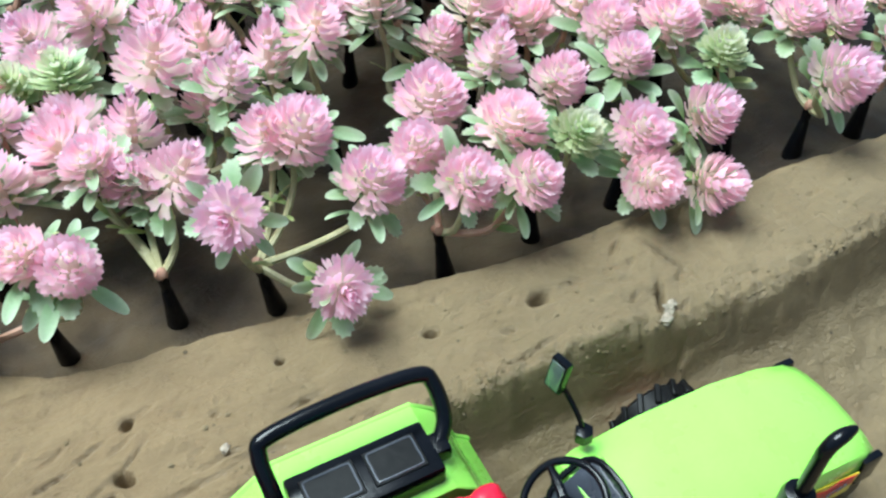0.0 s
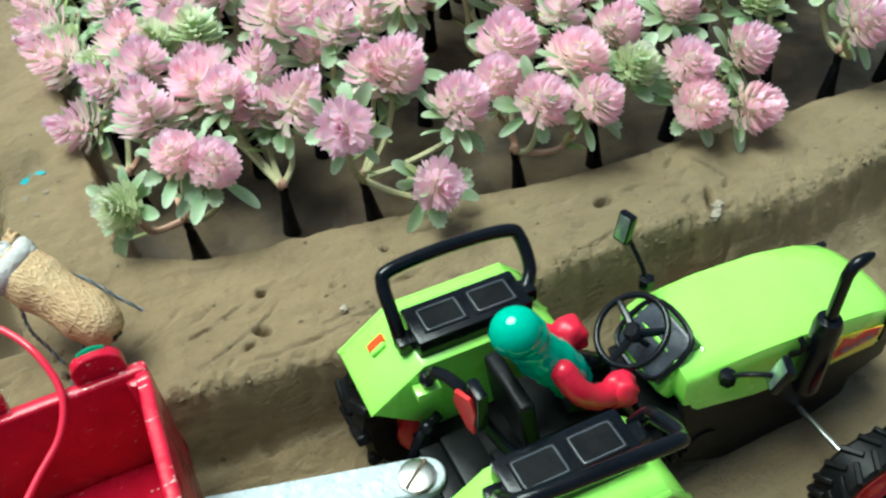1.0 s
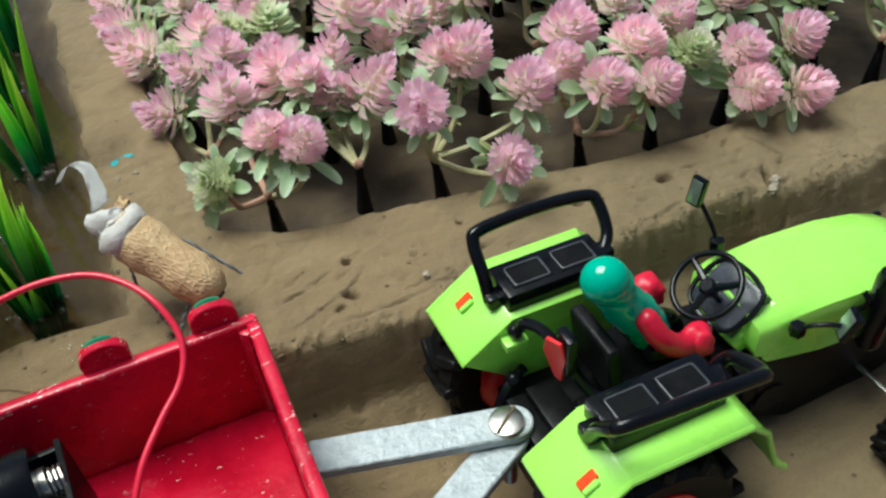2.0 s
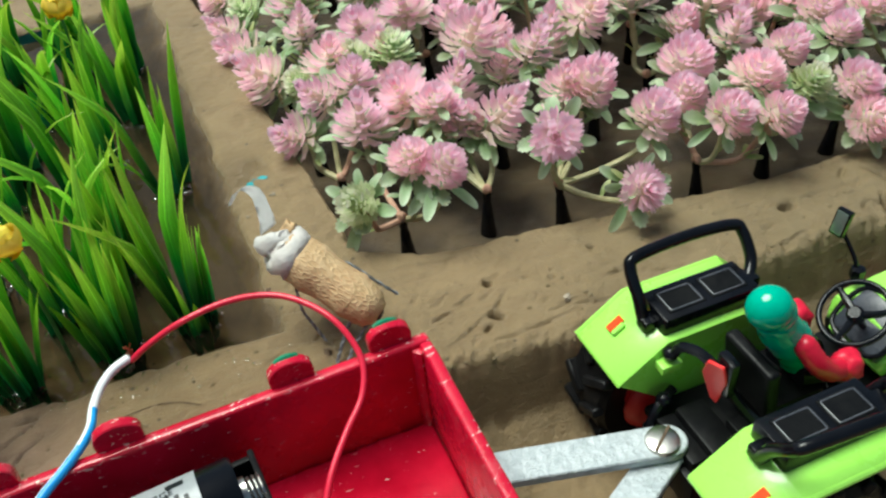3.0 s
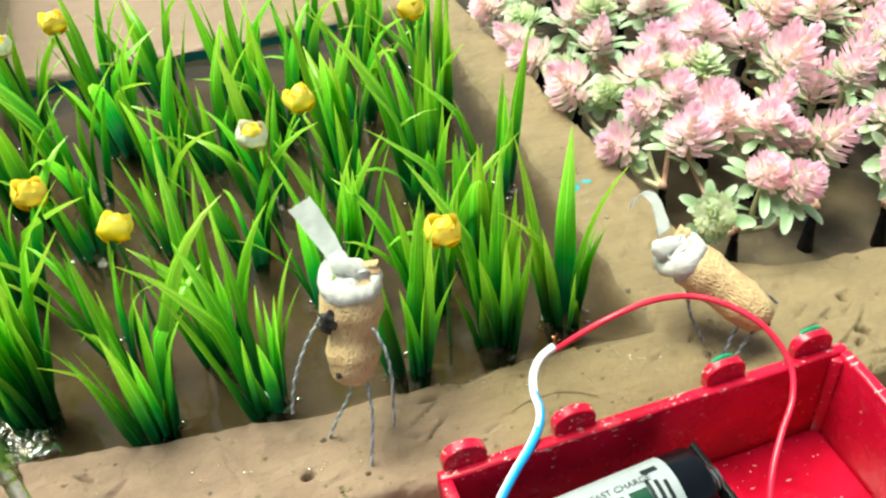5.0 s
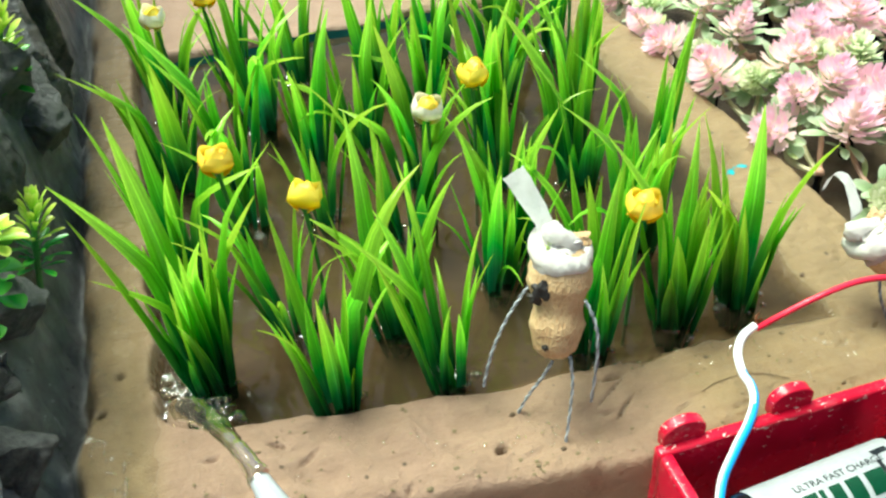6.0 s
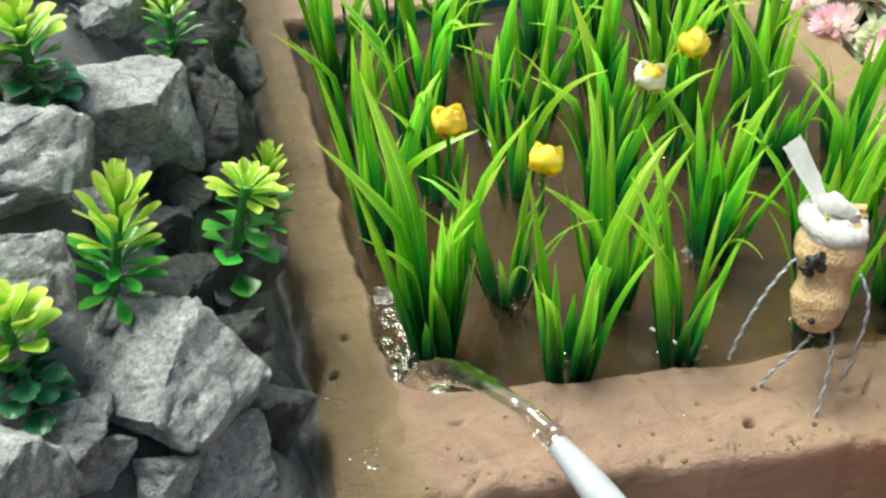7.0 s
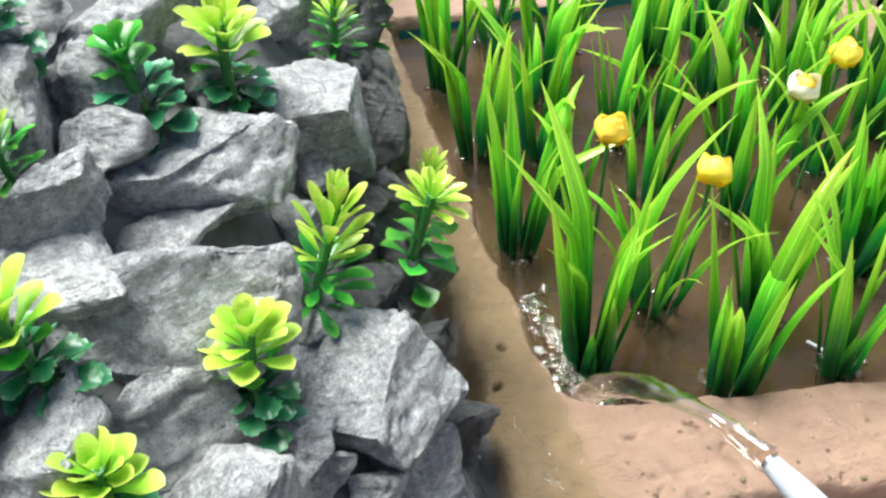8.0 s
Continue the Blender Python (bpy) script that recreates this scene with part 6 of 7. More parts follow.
def aim(p, d, spin=0.0):
    """A pose at p whose z axis points along d."""
    return Matrix.Translation(p) @ Vector(d).to_track_quat("Z", "Y").to_matrix().to_4x4() @ pose(0, 0, 0, 0, 0, spin)


def stake_mesh():
    bm = bmesh.new()
    lathe(bm, ((0.004, -0.004), (0.0038, 0.001), (0.0027, 0.01), (0.0021, 0.0165), (0.0016, 0.0175), (0.0019, 0.0195), (0.0019, 0.0245), (0.001, 0.025)), 12)
    return to_mesh("stake", bm, BLACK)


STAKE = stake_mesh()
STEM_LEAVES = [toothed_leaf(30 + k, l, w, OLIVE_LEAF, teeth=False, droop=0.3, spoon=0.7) for k, (l, w) in enumerate(((0.0125, 0.003), (0.01, 0.0034), (0.014, 0.0038)))]


def flowering_plant(x, y, heads, seed):
    """heads: place of each flower's foot, the way it faces, in the world, and its kind: d dome, s spire, b ball, g green."""
    r = random.Random(seed)
    base_z = height(x, y)
    p = thing("flowering_plant", pose(x, y, base_z), "pink toothed flower heads on reddish stems over a black stake", "plant", "plants in the flower bed")
    lean = pose(0, 0, 0, r.uniform(-5, 5), r.uniform(-5, 5), r.uniform(0, 360))
    part("stake", STAKE, None, p, at=lean)
    fork = lean @ Vector((0, 0, 0.0235))
    bm = bmesh.new()
    lump(bm, fork + Vector((0, 0, 0.0012)), (0.0022, 0.0022, 0.0026), 0.3, seed, 2)
    part("joint", bm, STEM_RED, p, "reddish joint")
    for hx, hy, hz, d, kind in heads:
        top = Vector((hx - x, hy - y, hz - base_z))
        d = Vector(d).normalized()
        gap = top - fork
        sag = Vector((r.uniform(-0.002, 0.002), r.uniform(-0.002, 0.002), 0))
        pts = [fork, fork + Vector((gap.x * 0.48, gap.y * 0.48, gap.z * 0.1 - 0.0008)) + sag, fork + Vector((gap.x * 0.84, gap.y * 0.84, gap.z * 0.42)) - sag, top - d * 0.004, top + d * 0.002]
        line = smooth_line(pts, 4)
        bm = bmesh.new()
        tube(bm, line, [lerp(0.0015, 0.0009, i / (len(line) - 1)) for i in range(len(line))], 7)
        part("stem", bm, STEM_RED if r.random() < 0.25 else STEM_OLIVE, p)
        mesh = r.choice({"d": DOMES, "s": SPIRES, "b": BALLS, "g": GREEN_HEADS}[kind])
        s = r.uniform(0.84, 1.12) * (0.96 if kind == "b" else 1)
        part("flower_head", mesh, None, p, "pale green unopened head" if kind == "g" else "", aim(top - d * 0.001, d, r.uniform(0, 360)) @ Matrix.Diagonal((s, s, s * r.uniform(0.92, 1.1), 1)))
        # a collar of leaves under the head, then a few along the stem
        collar = aim(top - d * 0.003, d, r.uniform(0, 360))
        for k in range(8):
            m = collar @ pose(0, 0, r.uniform(-0.006, 0.0), 0, 0, 103 * k + r.uniform(-20, 20)) @ pose(0.003, 0, 0, r.uniform(-20, 20), r.uniform(-32, 14), 0)
            part("leaf", r.choice(LEAVES), None, p, at=m @ Matrix.Diagonal((*[r.uniform(0.8, 1.15)] * 3, 1)))
        for k in range(r.choice((7, 8, 9))):
            q = line[r.randint(len(line) // 3 if k > 3 else len(line) // 2, len(line) - 2)]
            part("leaf", r.choice(STEM_LEAVES if k > 3 else LEAVES), None, p, at=Matrix.Translation(q) @ pose(0, 0, 0, r.uniform(-25, 25), r.uniform(-50, 5), r.uniform(0, 360)) @ Matrix.Diagonal((*[r.uniform(0.6, 1.05)] * 3, 1)))
    return p


# plants along the front and the side of the bed: stake, then heads
UP = (0.05, -0.25, 1)
HEAD_SPOTS = []


def front_plant(x, y, *heads):
    flowering_plant(x, y, heads, 300 + len(HEAD_SPOTS))
    HEAD_SPOTS.extend((h[0], h[1]) for h in heads)


front_plant(0.223, 0.072, (0.238, 0.0579, 0.1157, (0.2, -0.6, 0.8), "d"), (0.2275, 0.0647, 0.1193, (-0.1, -0.4, 1), "d"), (0.203, 0.0623, 0.1074, (-0.5, -0.6, 0.7), "g"), (0.222, 0.1162, 0.1036, (0, -0.1, 1), "s"))
front_plant(0.261, 0.069, (0.264, 0.0973, 0.1049, (-0.1, -0.3, 1), "d"), (0.275, 0.0903, 0.1054, (0.4, -0.4, 0.8), "s"), (0.254, 0.1019, 0.1146, (0, -0.2, 1), "d"), (0.248, 0.1223, 0.1052, (-0.4, -0.2, 1), "s"))
front_plant(0.295, 0.06, (0.2885, 0.0549, 0.1159, (-0.35, -0.7, 0.55), "b"), (0.311, 0.0262, 0.0999, (0.1, -0.85, 0.45), "b"), (0.3345, 0.0549, 0.1089, (0.25, -0.35, 0.9), "d"), (0.312, 0.0914, 0.1074, (-0.1, -0.3, 1), "s"), (0.32, 0.0857, 0.1118, (0.3, -0.4, 0.9), "d"))
front_plant(0.356, 0.045, (0.357, 0.0634, 0.1083, (-0.2, -0.5, 0.9), "d"), (0.364, 0.0404, 0.1089, (0.1, -0.6, 0.8), "d"), (0.382, 0.0313, 0.1076, (0.3, -0.6, 0.8), "d"), (0.371, 0.0844, 0.1079, (0, -0.3, 1), "d"))
front_plant(0.392, 0.045, (0.388, 0.0546, 0.1119, UP, "d"), (0.408, 0.0434, 0.1087, (0.1, -0.5, 0.9), "g"), (0.416, 0.0714, 0.1078, (0.2, -0.4, 1), "d"), (0.4, 0.0896, 0.1105, UP, "s"))
front_plant(0.429, 0.045, (0.4265, 0.0244, 0.095, (-0.2, -0.8, 0.6), "d"), (0.4445, 0.0152, 0.0926, (0.3, -0.8, 0.5), "d"), (0.453, 0.0322, 0.1065, (0.4, -0.6, 0.8), "d"), (0.43, 0.0372, 0.1061, (-0.1, -0.6, 0.8), "d"), (0.444, 0.0667, 0.1121, UP, "d"))
front_plant(0.487, 0.052, (0.478, 0.0546, 0.1109, UP, "g"), (0.47, 0.0768, 0.1134, UP, "d"), (0.5, 0.0718, 0.1137, UP, "d"))
front_plant(0.51, 0.036, (0.515, 0.0566, 0.1118, UP, "d"), (0.507, 0.0262, 0.1069, (0.2, -0.7, 0.7), "d"), (0.53, 0.0514, 0.1092, (0.3, -0.4, 0.9), "d"))
front_plant(0.54, 0.034, (0.545, 0.0312, 0.1066, (0.1, -0.5, 0.9), "d"), (0.555, 0.0517, 0.1131, UP, "d"))
front_plant(0.208, 0.112, (0.214, 0.1445, 0.1067, (-0.6, -0.2, 0.8), "s"), (0.197, 0.1358, 0.0972, (-0.7, -0.3, 0.6), "s"), (0.228, 0.1418, 0.1119, UP, "s"))
front_plant(0.207, 0.155, (0.21, 0.1752, 0.1015, (-0.6, -0.3, 0.8), "g"), (0.198, 0.191, 0.0974, (-0.6, -0.2, 0.8), "s"), (0.225, 0.1716, 0.1078, UP, "s"))
front_plant(0.206, 0.205, (0.199, 0.211, 0.098, (-0.6, -0.2, 0.8), "g"), (0.194, 0.2357, 0.0923, (-0.7, -0.1, 0.6), "s"), (0.222, 0.2165, 0.1046, UP, "s"))
front_plant(0.206, 0.255, (0.193, 0.2628, 0.0924, (-0.6, -0.2, 0.7), "s"), (0.225, 0.2534, 0.1011, UP, "s"), (0.205, 0.2809, 0.0931, (-0.5, 0, 0.8), "g"))
front_plant(0.206, 0.305, (0.195, 0.3108, 0.091, (-0.6, -0.2, 0.8), "s"), (0.222, 0.3013, 0.0987, UP, "d"))
# the rest of the bed, row behind row
rnd = random.Random(5)
taken = list(HEAD_SPOTS)
k = 0
for j in range(14):
    for i in range(15):
        x, y = 0.236 + 0.0275 * i + rnd.uniform(-0.006, 0.006) + (0.017 if j % 2 else 0), 0.118 - 0.03 * max(0, i - 3) * 0.09 + 0.026 * j + rnd.uniform(-0.006, 0.006)
        if x > 0.62 or x > 0.5 and y > 0.3:
            continue
        heads = []
        for h in range(rnd.choice((2, 3, 3, 4) if x > 0.27 else (1, 2, 2, 3))):
            a, d = rnd.uniform(0, 2 * math.pi), rnd.uniform(0.003, 0.02)
            hx, hy = x + d * math.cos(a), y + d * math.sin(a)
            if min((hx - q) ** 2 + (hy - w) ** 2 for q, w in taken) < 0.0145 ** 2:
                continue
            taken.append((hx, hy))
            heads.append((hx, hy, rnd.uniform(0.100, 0.120), (0.3 * math.cos(a), 0.3 * math.sin(a) - 0.3, 1), "g" if rnd.random() < (0.3 if x < 0.27 else 0.1) else rnd.choice("ddsss" if x > 0.3 else "dssss")))
        if heads:
            flowering_plant(x, y, heads, 400 + k)
            k += 1

# ---------------------------------------------------------------- stony mound
ROCK_SPOTS = []


def rock(x, y, z, size, turn, seed=0, wet=False):
    """A broken stone: a blocky hull with worn edges, flat broken faces and bedding steps. size: half sizes across x, y, z."""
    seed = seed or 50 + len(ROCK_SPOTS)
    ROCK_SPOTS.append((x, y, max(size[:2])))
    r = random.Random(seed)
    bm = bmesh.new()
    pts = []
    for k in range(11):
        v = Vector((r.gauss(0, 1), r.gauss(0, 1), r.gauss(0, 1)))
        v /= (abs(v.x) ** 3 + abs(v.y) ** 3 + abs(v.z) ** 3) ** (1 / 3)      # between a ball and a block
        v *= r.uniform(0.96, 1.16)
        pts.append(bm.verts.new((v.x * size[0], v.y * size[1], v.z * size[2])))
    hull = bmesh.ops.convex_hull(bm, input=pts)
    bmesh.ops.delete(bm, geom=list({g for g in hull["geom_interior"] + hull["geom_unused"] if isinstance(g, bmesh.types.BMVert)}), context="VERTS")
    bmesh.ops.dissolve_limit(bm, angle_limit=radians(14), verts=bm.verts[:], edges=bm.edges[:])
    bmesh.ops.bevel(bm, geom=bm.edges[:], offset=min(size) * 0.085, segments=2, profile=0.6, affect="EDGES")
    bmesh.ops.triangulate(bm, faces=bm.faces[:])
    for _ in range(4):
        long = [e for e in bm.edges if e.calc_length() > 0.0026]
        if not long or len(bm.faces) > 6000:
            break
        bmesh.ops.subdivide_edges(bm, edges=long, cuts=1)
        bmesh.ops.triangulate(bm, faces=[f for f in bm.faces if len(f.verts) > 3])
    off = Vector((seed * 1.3, seed * 0.7, seed * 2.1))
    bed = Vector((r.uniform(-0.5, 0.5), r.uniform(-0.5, 0.5), 1)).normalized()
    bm.normal_update()
    for v in bm.verts:
        q = v.co * 55 + off
        d = 0.0016 * noise.noise(q) + 0.0009 * noise.noise(q * 2.9) + 0.0006 * noise.noise(q * 7.1)
        ridge = abs(noise.noise(v.co * 110 + off * 2))
        layer = v.co.dot(bed) * 210 + 2.2 * noise.noise(q * 0.8)
        v.co += v.normal * (d - 0.0014 * (1 - ridge) ** 9 - 0.0008 * max(0.0, math.sin(layer)) ** 6 * (1 - abs(v.normal.dot(bed))))
    ob = new("rock", to_mesh("rock", bm, WET_SHADED_STONE if wet else STONE, 35))
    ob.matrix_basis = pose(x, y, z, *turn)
    tagged(ob, ("dark wet shade-toned grey" if wet else "rough pale grey") + " broken stone lying on the mound", "rock", "rocks on the mound")


# x, y, z, half sizes, turn; those beside the field: splashed, shade painted in
rock(-0.214, 0.045, 0.184, (0.0331, 0.0257, 0.0257), (-7, -6, 8))
rock(-0.208, 0.08, 0.197, (0.0362, 0.0181, 0.0181), (3, -3, 15))
rock(-0.169, 0.132, 0.18, (0.0205, 0.0297, 0.0297), (0, -2, 7))
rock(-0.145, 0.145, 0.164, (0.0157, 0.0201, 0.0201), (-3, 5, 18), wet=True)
rock(-0.169, 0.04, 0.139, (0.0261, 0.0285, 0.0285), (8, 3, 20))
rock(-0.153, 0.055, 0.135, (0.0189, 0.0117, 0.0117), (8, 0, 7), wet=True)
rock(-0.218, 0.009, 0.176, (0.0268, 0.0184, 0.0184), (-8, 3, 20))
rock(-0.237, 0.056, 0.218, (0.0168, 0.0119, 0.0119), (2, 4, 19))
rock(-0.236, 0.04, 0.208, (0.0172, 0.0177, 0.0177), (8, -3, 11))
rock(-0.24, 0.002, 0.197, (0.015, 0.0159, 0.0159), (-1, -1, 6))
rock(-0.225, 0.075, 0.215, (0.0163, 0.0111, 0.0111), (-3, 2, 11))
rock(-0.155, 0.021, 0.12, (0.017, 0.0153, 0.0153), (-4, 8, 22))
rock(-0.2075, -0.005, 0.163, (0.0215, 0.0165, 0.019), (12, -8, 34))
rock(-0.187, 0.007, 0.149, (0.0155, 0.0083, 0.0083), (3, 8, 11))
rock(-0.213, 0.058, 0.196, (0.028, 0.0088, 0.0088), (6, 5, 22))
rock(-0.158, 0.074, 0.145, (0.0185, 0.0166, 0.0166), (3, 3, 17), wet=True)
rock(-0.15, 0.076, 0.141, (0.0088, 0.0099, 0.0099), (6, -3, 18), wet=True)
rock(-0.166, 0.172, 0.198, (0.0174, 0.0109, 0.0109), (6, 8, 13))
rock(-0.216, 0.124, 0.226, (0.0289, 0.0121, 0.0121), (7, 0, 21))
rock(-0.237, 0.08, 0.228, (0.0126, 0.0169, 0.0169), (8, 8, 17))
rock(-0.223, 0.095, 0.219, (0.0145, 0.0145, 0.0145), (6, 6, 17))
rock(-0.198, 0.096, 0.196, (0.0174, 0.0117, 0.0117), (6, 7, 13))
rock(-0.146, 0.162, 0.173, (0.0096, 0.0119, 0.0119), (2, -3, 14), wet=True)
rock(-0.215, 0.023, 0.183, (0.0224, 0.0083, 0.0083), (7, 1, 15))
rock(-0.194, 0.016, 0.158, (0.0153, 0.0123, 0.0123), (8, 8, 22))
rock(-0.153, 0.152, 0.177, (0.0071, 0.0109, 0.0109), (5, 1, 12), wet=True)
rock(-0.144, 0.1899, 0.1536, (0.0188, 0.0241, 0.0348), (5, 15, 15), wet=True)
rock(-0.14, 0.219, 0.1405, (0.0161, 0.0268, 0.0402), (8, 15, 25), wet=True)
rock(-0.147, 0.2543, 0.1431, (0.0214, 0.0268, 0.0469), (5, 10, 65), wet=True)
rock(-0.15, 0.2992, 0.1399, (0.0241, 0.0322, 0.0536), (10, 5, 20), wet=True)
rock(-0.175, 0.2125, 0.1911, (0.0322, 0.0295, 0.0335), (10, 15, 35))
rock(-0.205, 0.1591, 0.2149, (0.0348, 0.0295, 0.0295), (0, 15, 15))
rock(-0.185, 0.2581, 0.198, (0.0348, 0.0348, 0.0402), (20, 10, 50))
rock(-0.265, 0.1049, 0.2287, (0.0295, 0.0268, 0.0268), (10, 10, 10))
rock(-0.268, 0.0643, 0.2215, (0.0268, 0.0268, 0.0268), (0, 25, 45))
rock(-0.268, 0.0235, 0.2114, (0.0268, 0.0295, 0.0268), (15, 10, 0))
rock(-0.228, -0.0207, 0.1523, (0.0295, 0.0241, 0.0268), (0, 15, 30))
rock(-0.195, -0.016, 0.1199, (0.0268, 0.0214, 0.0268), (10, 10, 70))
rock(-0.165, -0.0078, 0.0933, (0.0241, 0.0188, 0.0241), (20, 0, 30))
rock(-0.262, -0.0243, 0.1726, (0.0295, 0.0268, 0.0268), (15, 20, 10))
# smaller stones wedged between them
wedge = random.Random(8)
tries, stones = 0, len(ROCK_SPOTS) + 75
while tries < 900 and len(ROCK_SPOTS) < stones:
    tries += 1
    x, y, q = wedge.uniform(-0.275, -0.14), wedge.uniform(-0.03, 0.31), wedge.uniform(0.008, 0.0145)
    if min(math.hypot(x - a, y - b) - 0.54 * c for a, b, c in ROCK_SPOTS) < 0.55 * q or rock_plane(x, y) > 0.27:
        continue
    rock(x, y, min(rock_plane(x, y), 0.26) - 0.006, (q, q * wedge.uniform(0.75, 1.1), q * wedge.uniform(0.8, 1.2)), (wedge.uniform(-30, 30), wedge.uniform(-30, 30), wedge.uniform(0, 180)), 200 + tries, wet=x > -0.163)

BROAD = [toothed_leaf(k, l, w, SUCC_DARK, 0.35, droop=0.75, spoon=2.2, teeth_from=0.62) for k, (l, w) in enumerate(((0.0105, 0.0088), (0.0095, 0.008)))]
BROAD_MID = [toothed_leaf(k, l, w, SUCC_MID, 0.3, teeth=False, droop=0.6, spoon=2.0) for k, (l, w) in enumerate(((0.009, 0.0075), (0.0082, 0.0066)))]
NARROW = [toothed_leaf(k, l, w, SUCC_LIGHT, 0.35, teeth=False, droop=0.25, spoon=1.4) for k, (l, w) in enumerate(((0.0098, 0.0042), (0.0088, 0.0038)))]
SLIM_MID = [toothed_leaf(k, l, w, SUCC_MID, 0.35, teeth=False, droop=0.25, spoon=1.2) for k, (l, w) in enumerate(((0.0115, 0.0036), (0.01, 0.0032)))]
SLIM = [toothed_leaf(k, l, w, SUCC_LIGHT, 0.35, teeth=False, droop=0.1, spoon=1.3) for k, (l, w) in enumerate(((0.0115, 0.0036), (0.0095, 0.0031)))]
TIP = [toothed_leaf(k, l, w, SUCC_LIGHT, 0.4, teeth=False, droop=0.2, spoon=1.5) for k, (l, w) in enumerate(((0.0105, 0.0062), (0.0095, 0.0055)))]


def succulent(x, y, z, d, tiers, label, seed, size=1.0):
    """A moulded foliage sprig. tiers: height, leaves, count, tilt above level, scale."""
    r = random.Random(seed)
    s = thing("succulent", aim((x, y, z), d) @ Matrix.Diagonal((size, size, size, 1)), label, "plant", "sprigs on the mound")
    top = max(t[0] for t in tiers)
    bm = bmesh.new()
    tube(bm, smooth_line([(0, 0, -0.012), (0.0006, 0, top * 0.4), (0, 0, top)], 4), 0.0012, 8)
    part("stem", bm, STEM_GREEN, s)
    for i, (h, leaves, count, tilt, k) in enumerate(tiers):
        for j in range(count):
            a = 360 * (j + 0.5 * (i % 2)) / count + r.uniform(-9, 9)
            q = k * r.uniform(0.9, 1.1)
            part("leaf", r.choice(leaves), None, s, at=pose(0, 0, h + r.uniform(-0.0006, 0.0006), 0, 0, a) @ pose(0.0008, 0, 0, r.uniform(-10, 10), -tilt + r.uniform(-8, 8), 0) @ Matrix.Diagonal((q, q, q, 1)))
    return s


ROSETTE = ((0.001, BROAD, 6, -6, 0.85), (0.0045, BROAD, 6, 4, 0.85), (0.008, BROAD, 6, 10, 0.8), (0.012, BROAD_MID, 5, 18, 0.85), (0.0155, TIP, 7, 12, 1.0), (0.018, TIP, 6, 28, 0.95), (0.020, TIP, 5, 48, 0.85), (0.0215, TIP, 4, 70, 0.65))
DARK_ROSETTE = ((0.001, BROAD, 6, -8, 0.85), (0.0045, BROAD, 7, 2, 0.88), (0.0085, BROAD, 7, 10, 0.88), (0.0125, BROAD, 7, 20, 0.85), (0.016, BROAD_MID, 6, 34, 0.85), (0.019, BROAD_MID, 5, 48, 0.85), (0.021, BROAD_MID, 4, 70, 0.7))
FEATHER = ((0.001, SLIM_MID, 6, 0, 1.0), (0.005, SLIM_MID, 7, 10, 1.0), (0.009, SLIM_MID, 7, 18, 1.0), (0.013, SLIM, 7, 25, 1.0), (0.017, SLIM, 7, 36, 1.0), (0.021, SLIM, 7, 48, 0.95), (0.0245, SLIM, 6, 60, 0.9), (0.027, SLIM, 5, 76, 0.75))
ROUND = ((0.001, BROAD_MID, 4, -5, 1.0), (0.006, BROAD_MID, 4, 8, 1.05), (0.011, BROAD_MID, 4, 12, 1.0), (0.016, BROAD_MID, 3, 20, 0.85), (0.020, NARROW, 9, 8, 1.0), (0.0215, NARROW, 7, 30, 0.85), (0.0225, NARROW, 5, 58, 0.65))
for k, (x, y, z, d, tiers, label, size) in enumerate((
        (-0.196, 0.020, 0.166, (0.05, 0.15, 1), ROSETTE, "succulent sprig with dark toothed lower leaves and lime rosette", 1.3),
        (-0.177, 0.058, 0.163, (0.3, 0.1, 1), FEATHER, "bright lime feathery foliage sprig between stones", 1.3),
        (-0.145, 0.084, 0.14, (0.35, 0.15, 1), ROUND, "round-leaved green sprig with lime tip between stones", 1.45),
        (-0.209, 0.087, 0.206, (-0.15, 0.1, 1), DARK_ROSETTE, "dark green toothed succulent sprig on the stones", 1.4),
        (-0.188, 0.111, 0.196, (0, 0.1, 1), ROSETTE, "succulent sprig with dark toothed lower leaves and lime rosette", 1.4),
        (-0.234, 0.011, 0.2, (-0.25, 0.1, 1), ROSETTE, "succulent sprig with dark toothed lower leaves and lime rosette", 1.25),
        (-0.240, 0.058, 0.224, (-0.1, 0, 1), FEATHER, "green feathery foliage sprig between stones", 0.85),
        (-0.151, 0.163, 0.182, (0.1, 0.1, 1), FEATHER, "green feathery foliage sprig between stones", 1.0),
        (-0.226, -0.012, 0.178, (0, 0, 1), ROSETTE, "lime rosette of fleshy leaves low on the stones", 1.1),
        (-0.240, 0.090, 0.235, (-0.2, 0, 1), DARK_ROSETTE, "dark green toothed succulent sprig on the stones", 1.3),
        (-0.137, 0.2, 0.165, (0.25, 0, 1), FEATHER, "green feathery foliage sprig between stones", 1.1),
        (-0.133, 0.119, 0.128, (0.25, 0.2, 1), FEATHER, "green feathery foliage sprig between stones", 1.0),
        (-0.16, 0.23, 0.19, (0.2, 0, 1), DARK_ROSETTE, "dark green toothed succulent sprig on the stones", 1.3))):
    succulent(x, y, z, d, tiers, label, 700 + k, size)

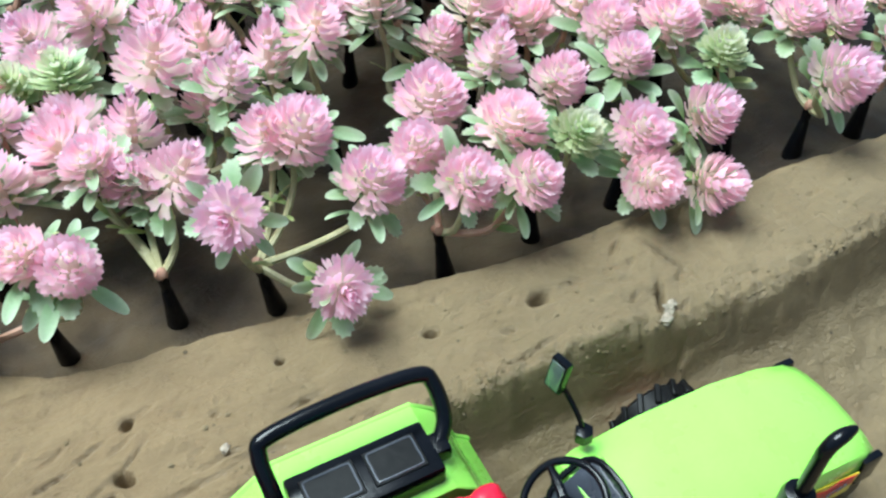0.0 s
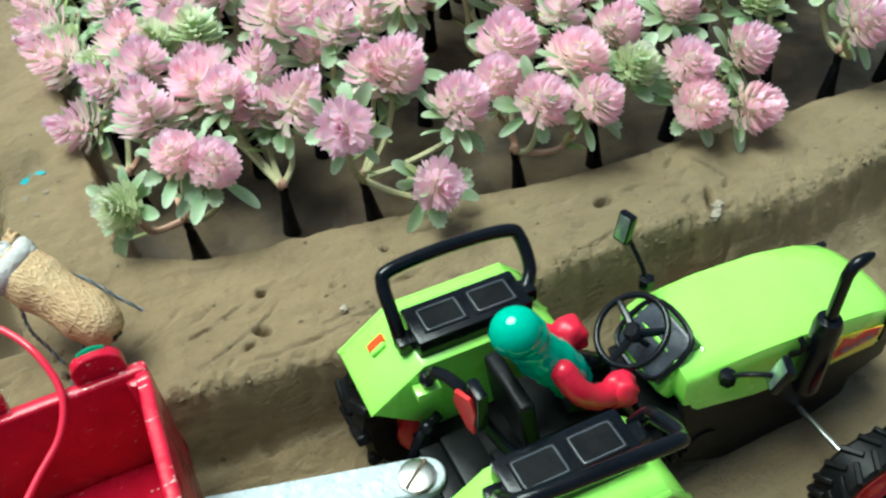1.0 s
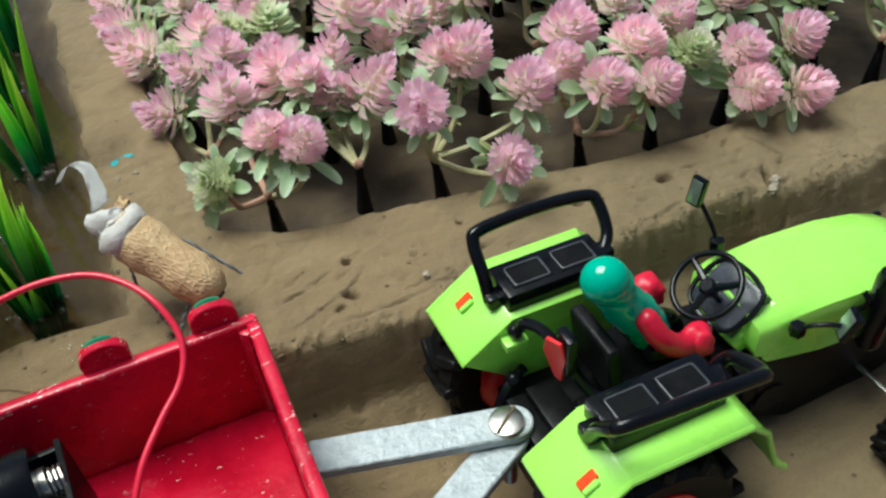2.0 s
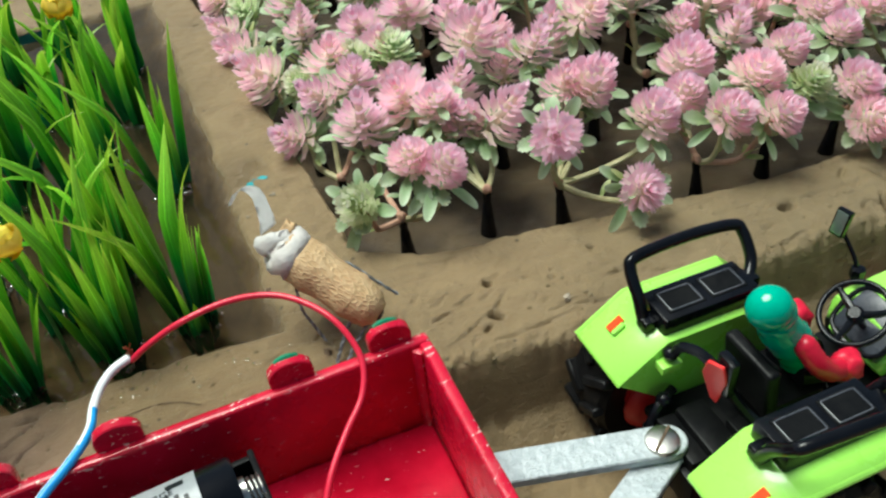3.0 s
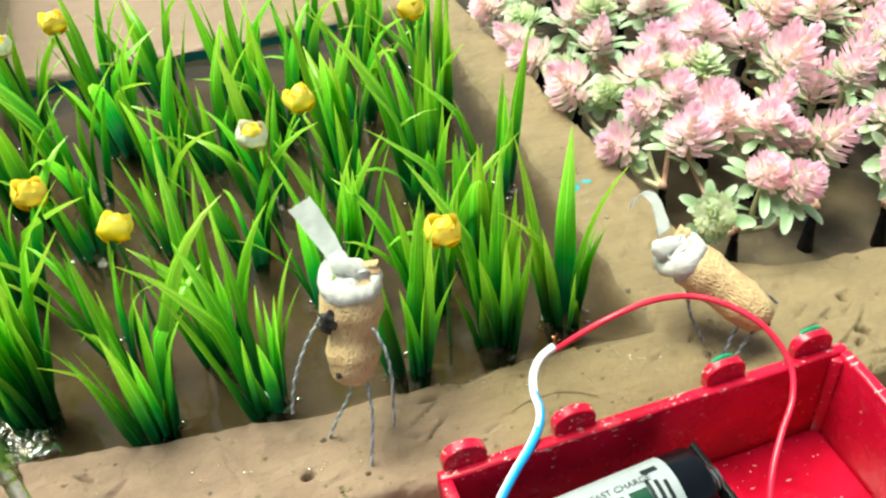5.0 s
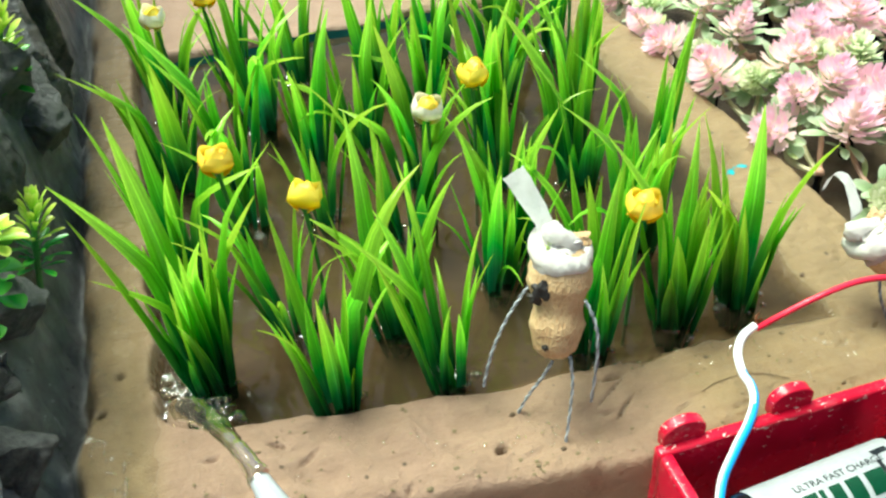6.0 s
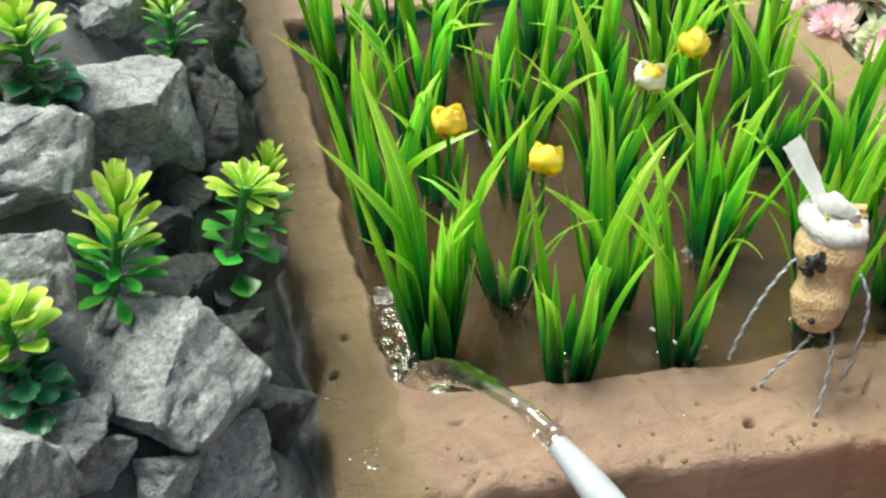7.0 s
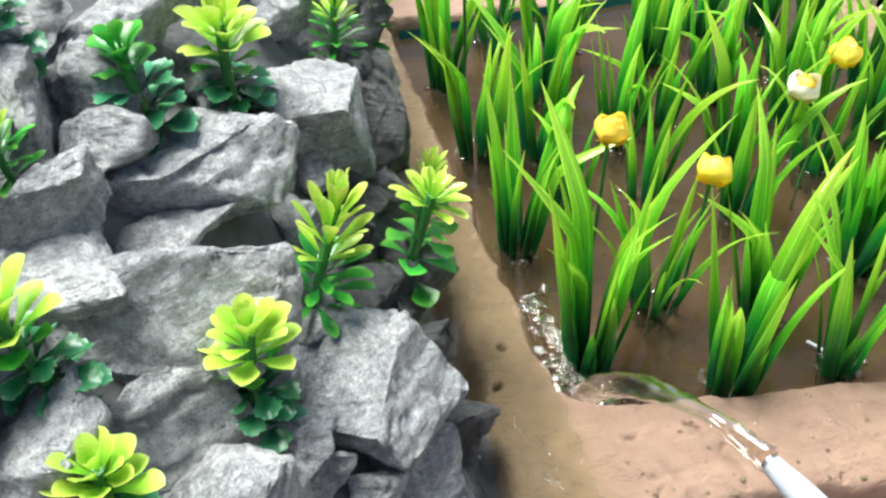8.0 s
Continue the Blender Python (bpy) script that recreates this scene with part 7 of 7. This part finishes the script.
# ---------------------------------------------------------------- hose, running water, litter
def build_hose():
    h = thing("hose_nozzle", pose(-0.0636, -0.0092, 0.1347), "pale silver plastic hose end pouring water", "hose")
    p = smooth_line([Vector(q) for q in ((0, 0, 0), (0.004, -0.012, -0.0016), (0.0125, -0.0375, -0.0055), (0.026, -0.078, -0.014), (0.04, -0.125, -0.04), (0.046, -0.155, -0.09))], 6)
    bm = bmesh.new()
    tube(bm, p, [lerp(0.0031, 0.0049, step(i / 9)) for i in range(len(p))], 24, caps=False)
    bmesh.ops.solidify(bm, geom=bm.faces[:], thickness=0.0006)
    part("tube", bm, HOSE_PLASTIC, h, "smooth silver tube")
    bm = bmesh.new()
    tube(bm, [(-0.0004, 0.0012, 0.0001), (0.0014, -0.004, -0.0005)], 0.0026, 14)
    part("bore", bm, STEEL, h)


def build_jet():
    bm = bmesh.new()
    line = smooth_line([(-0.0638, -0.0085, 0.1347), (-0.068, 0.003, 0.1338), (-0.0725, 0.0145, 0.1315), (-0.0785, 0.028, 0.1262), (-0.085, 0.039, 0.119), (-0.09, 0.0485, 0.107), (-0.0925, 0.0565, 0.0885)], 7)
    vs = tube(bm, line, [0.0032 + 0.0005 * noise.noise((i * 0.5, 0, 0)) + 0.001 * (i / len(line)) ** 3 for i in range(len(line))], 14, lobes=0.22, twist=0.12)
    for v in vs:
        v.co += noise.noise_vector(v.co * 260) * 0.0006
    jet = new("water_jet", to_mesh("water_jet", bm, CLEAR, 80))
    jet.visible_shadow = False
    tagged(jet, "clear stream of water falling into the field's corner", "water jet")
    rnd = random.Random(3)
    bm = bmesh.new()
    for k in range(120):
        a, d = rnd.uniform(0, 6.28), abs(rnd.gauss(0, 1))
        y = 0.06 + rnd.random() ** 1.4 * 0.055
        x = -0.0905 + rnd.gauss(0, 0.0035) + max(0, 0.07 - y) * 0.35
        s = rnd.uniform(0.001, 0.0031)
        lump(bm, (x, y, WATER_Z + rnd.uniform(0, 0.003)), (s, s, s * 0.8), 0.3, k, 1)
    for k in range(40):
        s = rnd.uniform(0.0014, 0.004)
        lump(bm, (-0.083 + rnd.gauss(0, 0.005), 0.058 + rnd.gauss(0, 0.004), WATER_Z + rnd.uniform(0, 0.004)), (s * 1.3, s, s), 0.6, k, 2)
    foam = new("splash", to_mesh("splash", bm, CLEAR, 80))
    foam.visible_shadow = False
    tagged(foam, "froth of clear bubbles where the water falls", "splash", kind="stuff")
    bm = bmesh.new()
    # bubbles added along the waterline to stand in for its white glints
    for x, y in CLUMP_SPOTS:
        for k in range(22):
            a, d, s = rnd.uniform(0, 6.28), rnd.uniform(0.004, 0.011), rnd.uniform(0.0006, 0.0024)
            lump(bm, (x + d * math.cos(a), y + d * math.sin(a), WATER_Z + 0.0002), (s, s, s * 0.7), 0.2, k, 1)
    # drops and trickles added so the wet clay glints: middle, spread, how many
    for x, y, dx, dy, count in ((-0.113, 0.03, 0.003, 0.01, 34), (-0.121, 0.05, 0.003, 0.006, 14), (0.108, 0.022, 0.015, 0.003, 26), (0.144, 0.013, 0.008, 0.004, 34), (0.081, 0.03, 0.012, 0.003, 20), (0.02, 0.011, 0.012, 0.005, 30), (-0.02, 0.02, 0.03, 0.008, 20)):
        for k in range(count):
            px, py, s = x + rnd.gauss(0, dx), y + rnd.gauss(0, dy), rnd.uniform(0.0003, 0.0009)
            lump(bm, (px, py, height(px, py) + 0.0001), (s * rnd.uniform(0.8, 1.5), s * rnd.uniform(0.9, 2.4), s * 0.5), 0.5, k, 1)
    drops = new("bubbles", to_mesh("bubbles", bm, CLEAR, 80))
    drops.visible_shadow = False
    tagged(drops, "small clear bubbles and drops added for glints round the leaf clumps and on wet clay", "bubbles", kind="stuff")


def scrap(name, x, y, size, mat, label, category, turn=0, group=""):
    bm = bmesh.new()
    lump(bm, (0, 0, 0), size, 1.1, x * 90 + y * 40, 2)
    ob = new(name, to_mesh(name, bm, mat, 50))
    ob.matrix_basis = pose(x, y, height(x, y) + size[2] * 0.35, 0, 0, turn)
    tagged(ob, label, category, group)


build_hose()
build_jet()
scrap("paper_scrap", 0.168, 0.1225, (0.0027, 0.0019, 0.0004), TEAL_SCRAP, "small torn teal paper scrap on the clay", "scrap", 20, "teal scraps")
scrap("paper_scrap", 0.1735, 0.124, (0.003, 0.0015, 0.0004), TEAL_SCRAP, "small torn teal paper scrap on the clay", "scrap", -15, "teal scraps")
for x, y, s in ((0.404, -0.021, 0.0022), (0.4075, -0.018, 0.0026), (0.262, -0.004, 0.0018), (0.167, 0.108, 0.0012), (0.175, 0.108, 0.0013), (0.17, 0.095, 0.0009), (0.161, 0.098, 0.0009)):
    scrap("pebble", x, y, (s, s * 0.75, s * 0.55), PEBBLE, "pale grit stone lying on the clay bank", "pebble", x * 900, "grit on the banks")
for x, y, s in ((0.1755, -0.003, 0.0016), (0.1695, 0.008, 0.0013), (0.158, 0.05, 0.0009), (0.178, 0.0, 0.001), (0.2335, -0.001, 0.0013), (0.0225, 0.0205, 0.0009), (0.034, 0.001, 0.0008), (0.372, 0.006, 0.0014)):
    scrap("mud_clod", x, y, (s * 1.3, s, s * 0.7), CLOD, "dark crumb of wet mud on the bank", "clod", x * 700, "mud crumbs")
bm = bmesh.new()
tube(bm, smooth_line([(0.001, 0.059, 0.0915), (0.004, 0.0552, 0.091), (0.0075, 0.0495, 0.0905), (0.0098, 0.0453, 0.0902)], 5), 0.0006, 8)
tagged(new("white_clip", to_mesh("white_clip", bm, WHITE_WIRE)), "bent white plastic sliver lying in the water's edge", "plastic sliver")

bm = bmesh.new()
tube(bm, [Vector((x, y, height(x, y) + 0.0005)) for x, y in ((0.09, 0.008), (0.095, 0.0095), (0.102, 0.0102), (0.109, 0.0103), (0.115, 0.0085), (0.122, 0.003))], 0.00016, 6)
tagged(new("root_hair", to_mesh("root_hair", bm, CLOD)), "thin dark root hair lying on the wet bank", "root")

# crumbs of dried clay along the brow and over the bank
rnd = random.Random(31)
bm = bmesh.new()
for k in range(460):
    x = rnd.uniform(0.29, 0.55) if k < 120 else rnd.uniform(-0.1, 0.55)
    y = float(front_edge(x)) + (rnd.gauss(0.006, 0.003) if k < 120 else rnd.uniform(0.0, 0.04) if k < 280 else rnd.gauss(0.002, 0.002))
    y = max(y, float(front_edge(x)) + 0.0015)
    s = rnd.uniform(0.0003, 0.0008) * (1.5 if rnd.random() < 0.08 else 1)
    lump(bm, (x, y, height(x, y) + s * 0.2), (s * rnd.uniform(0.8, 1.6), s, s * 0.7), 0.5, k, 1)
tagged(new("clay_crumbs", to_mesh("clay_crumbs", bm, MUD, 40)), "crumbs of dried brown clay along the bank's brow", "crumbs", kind="stuff")
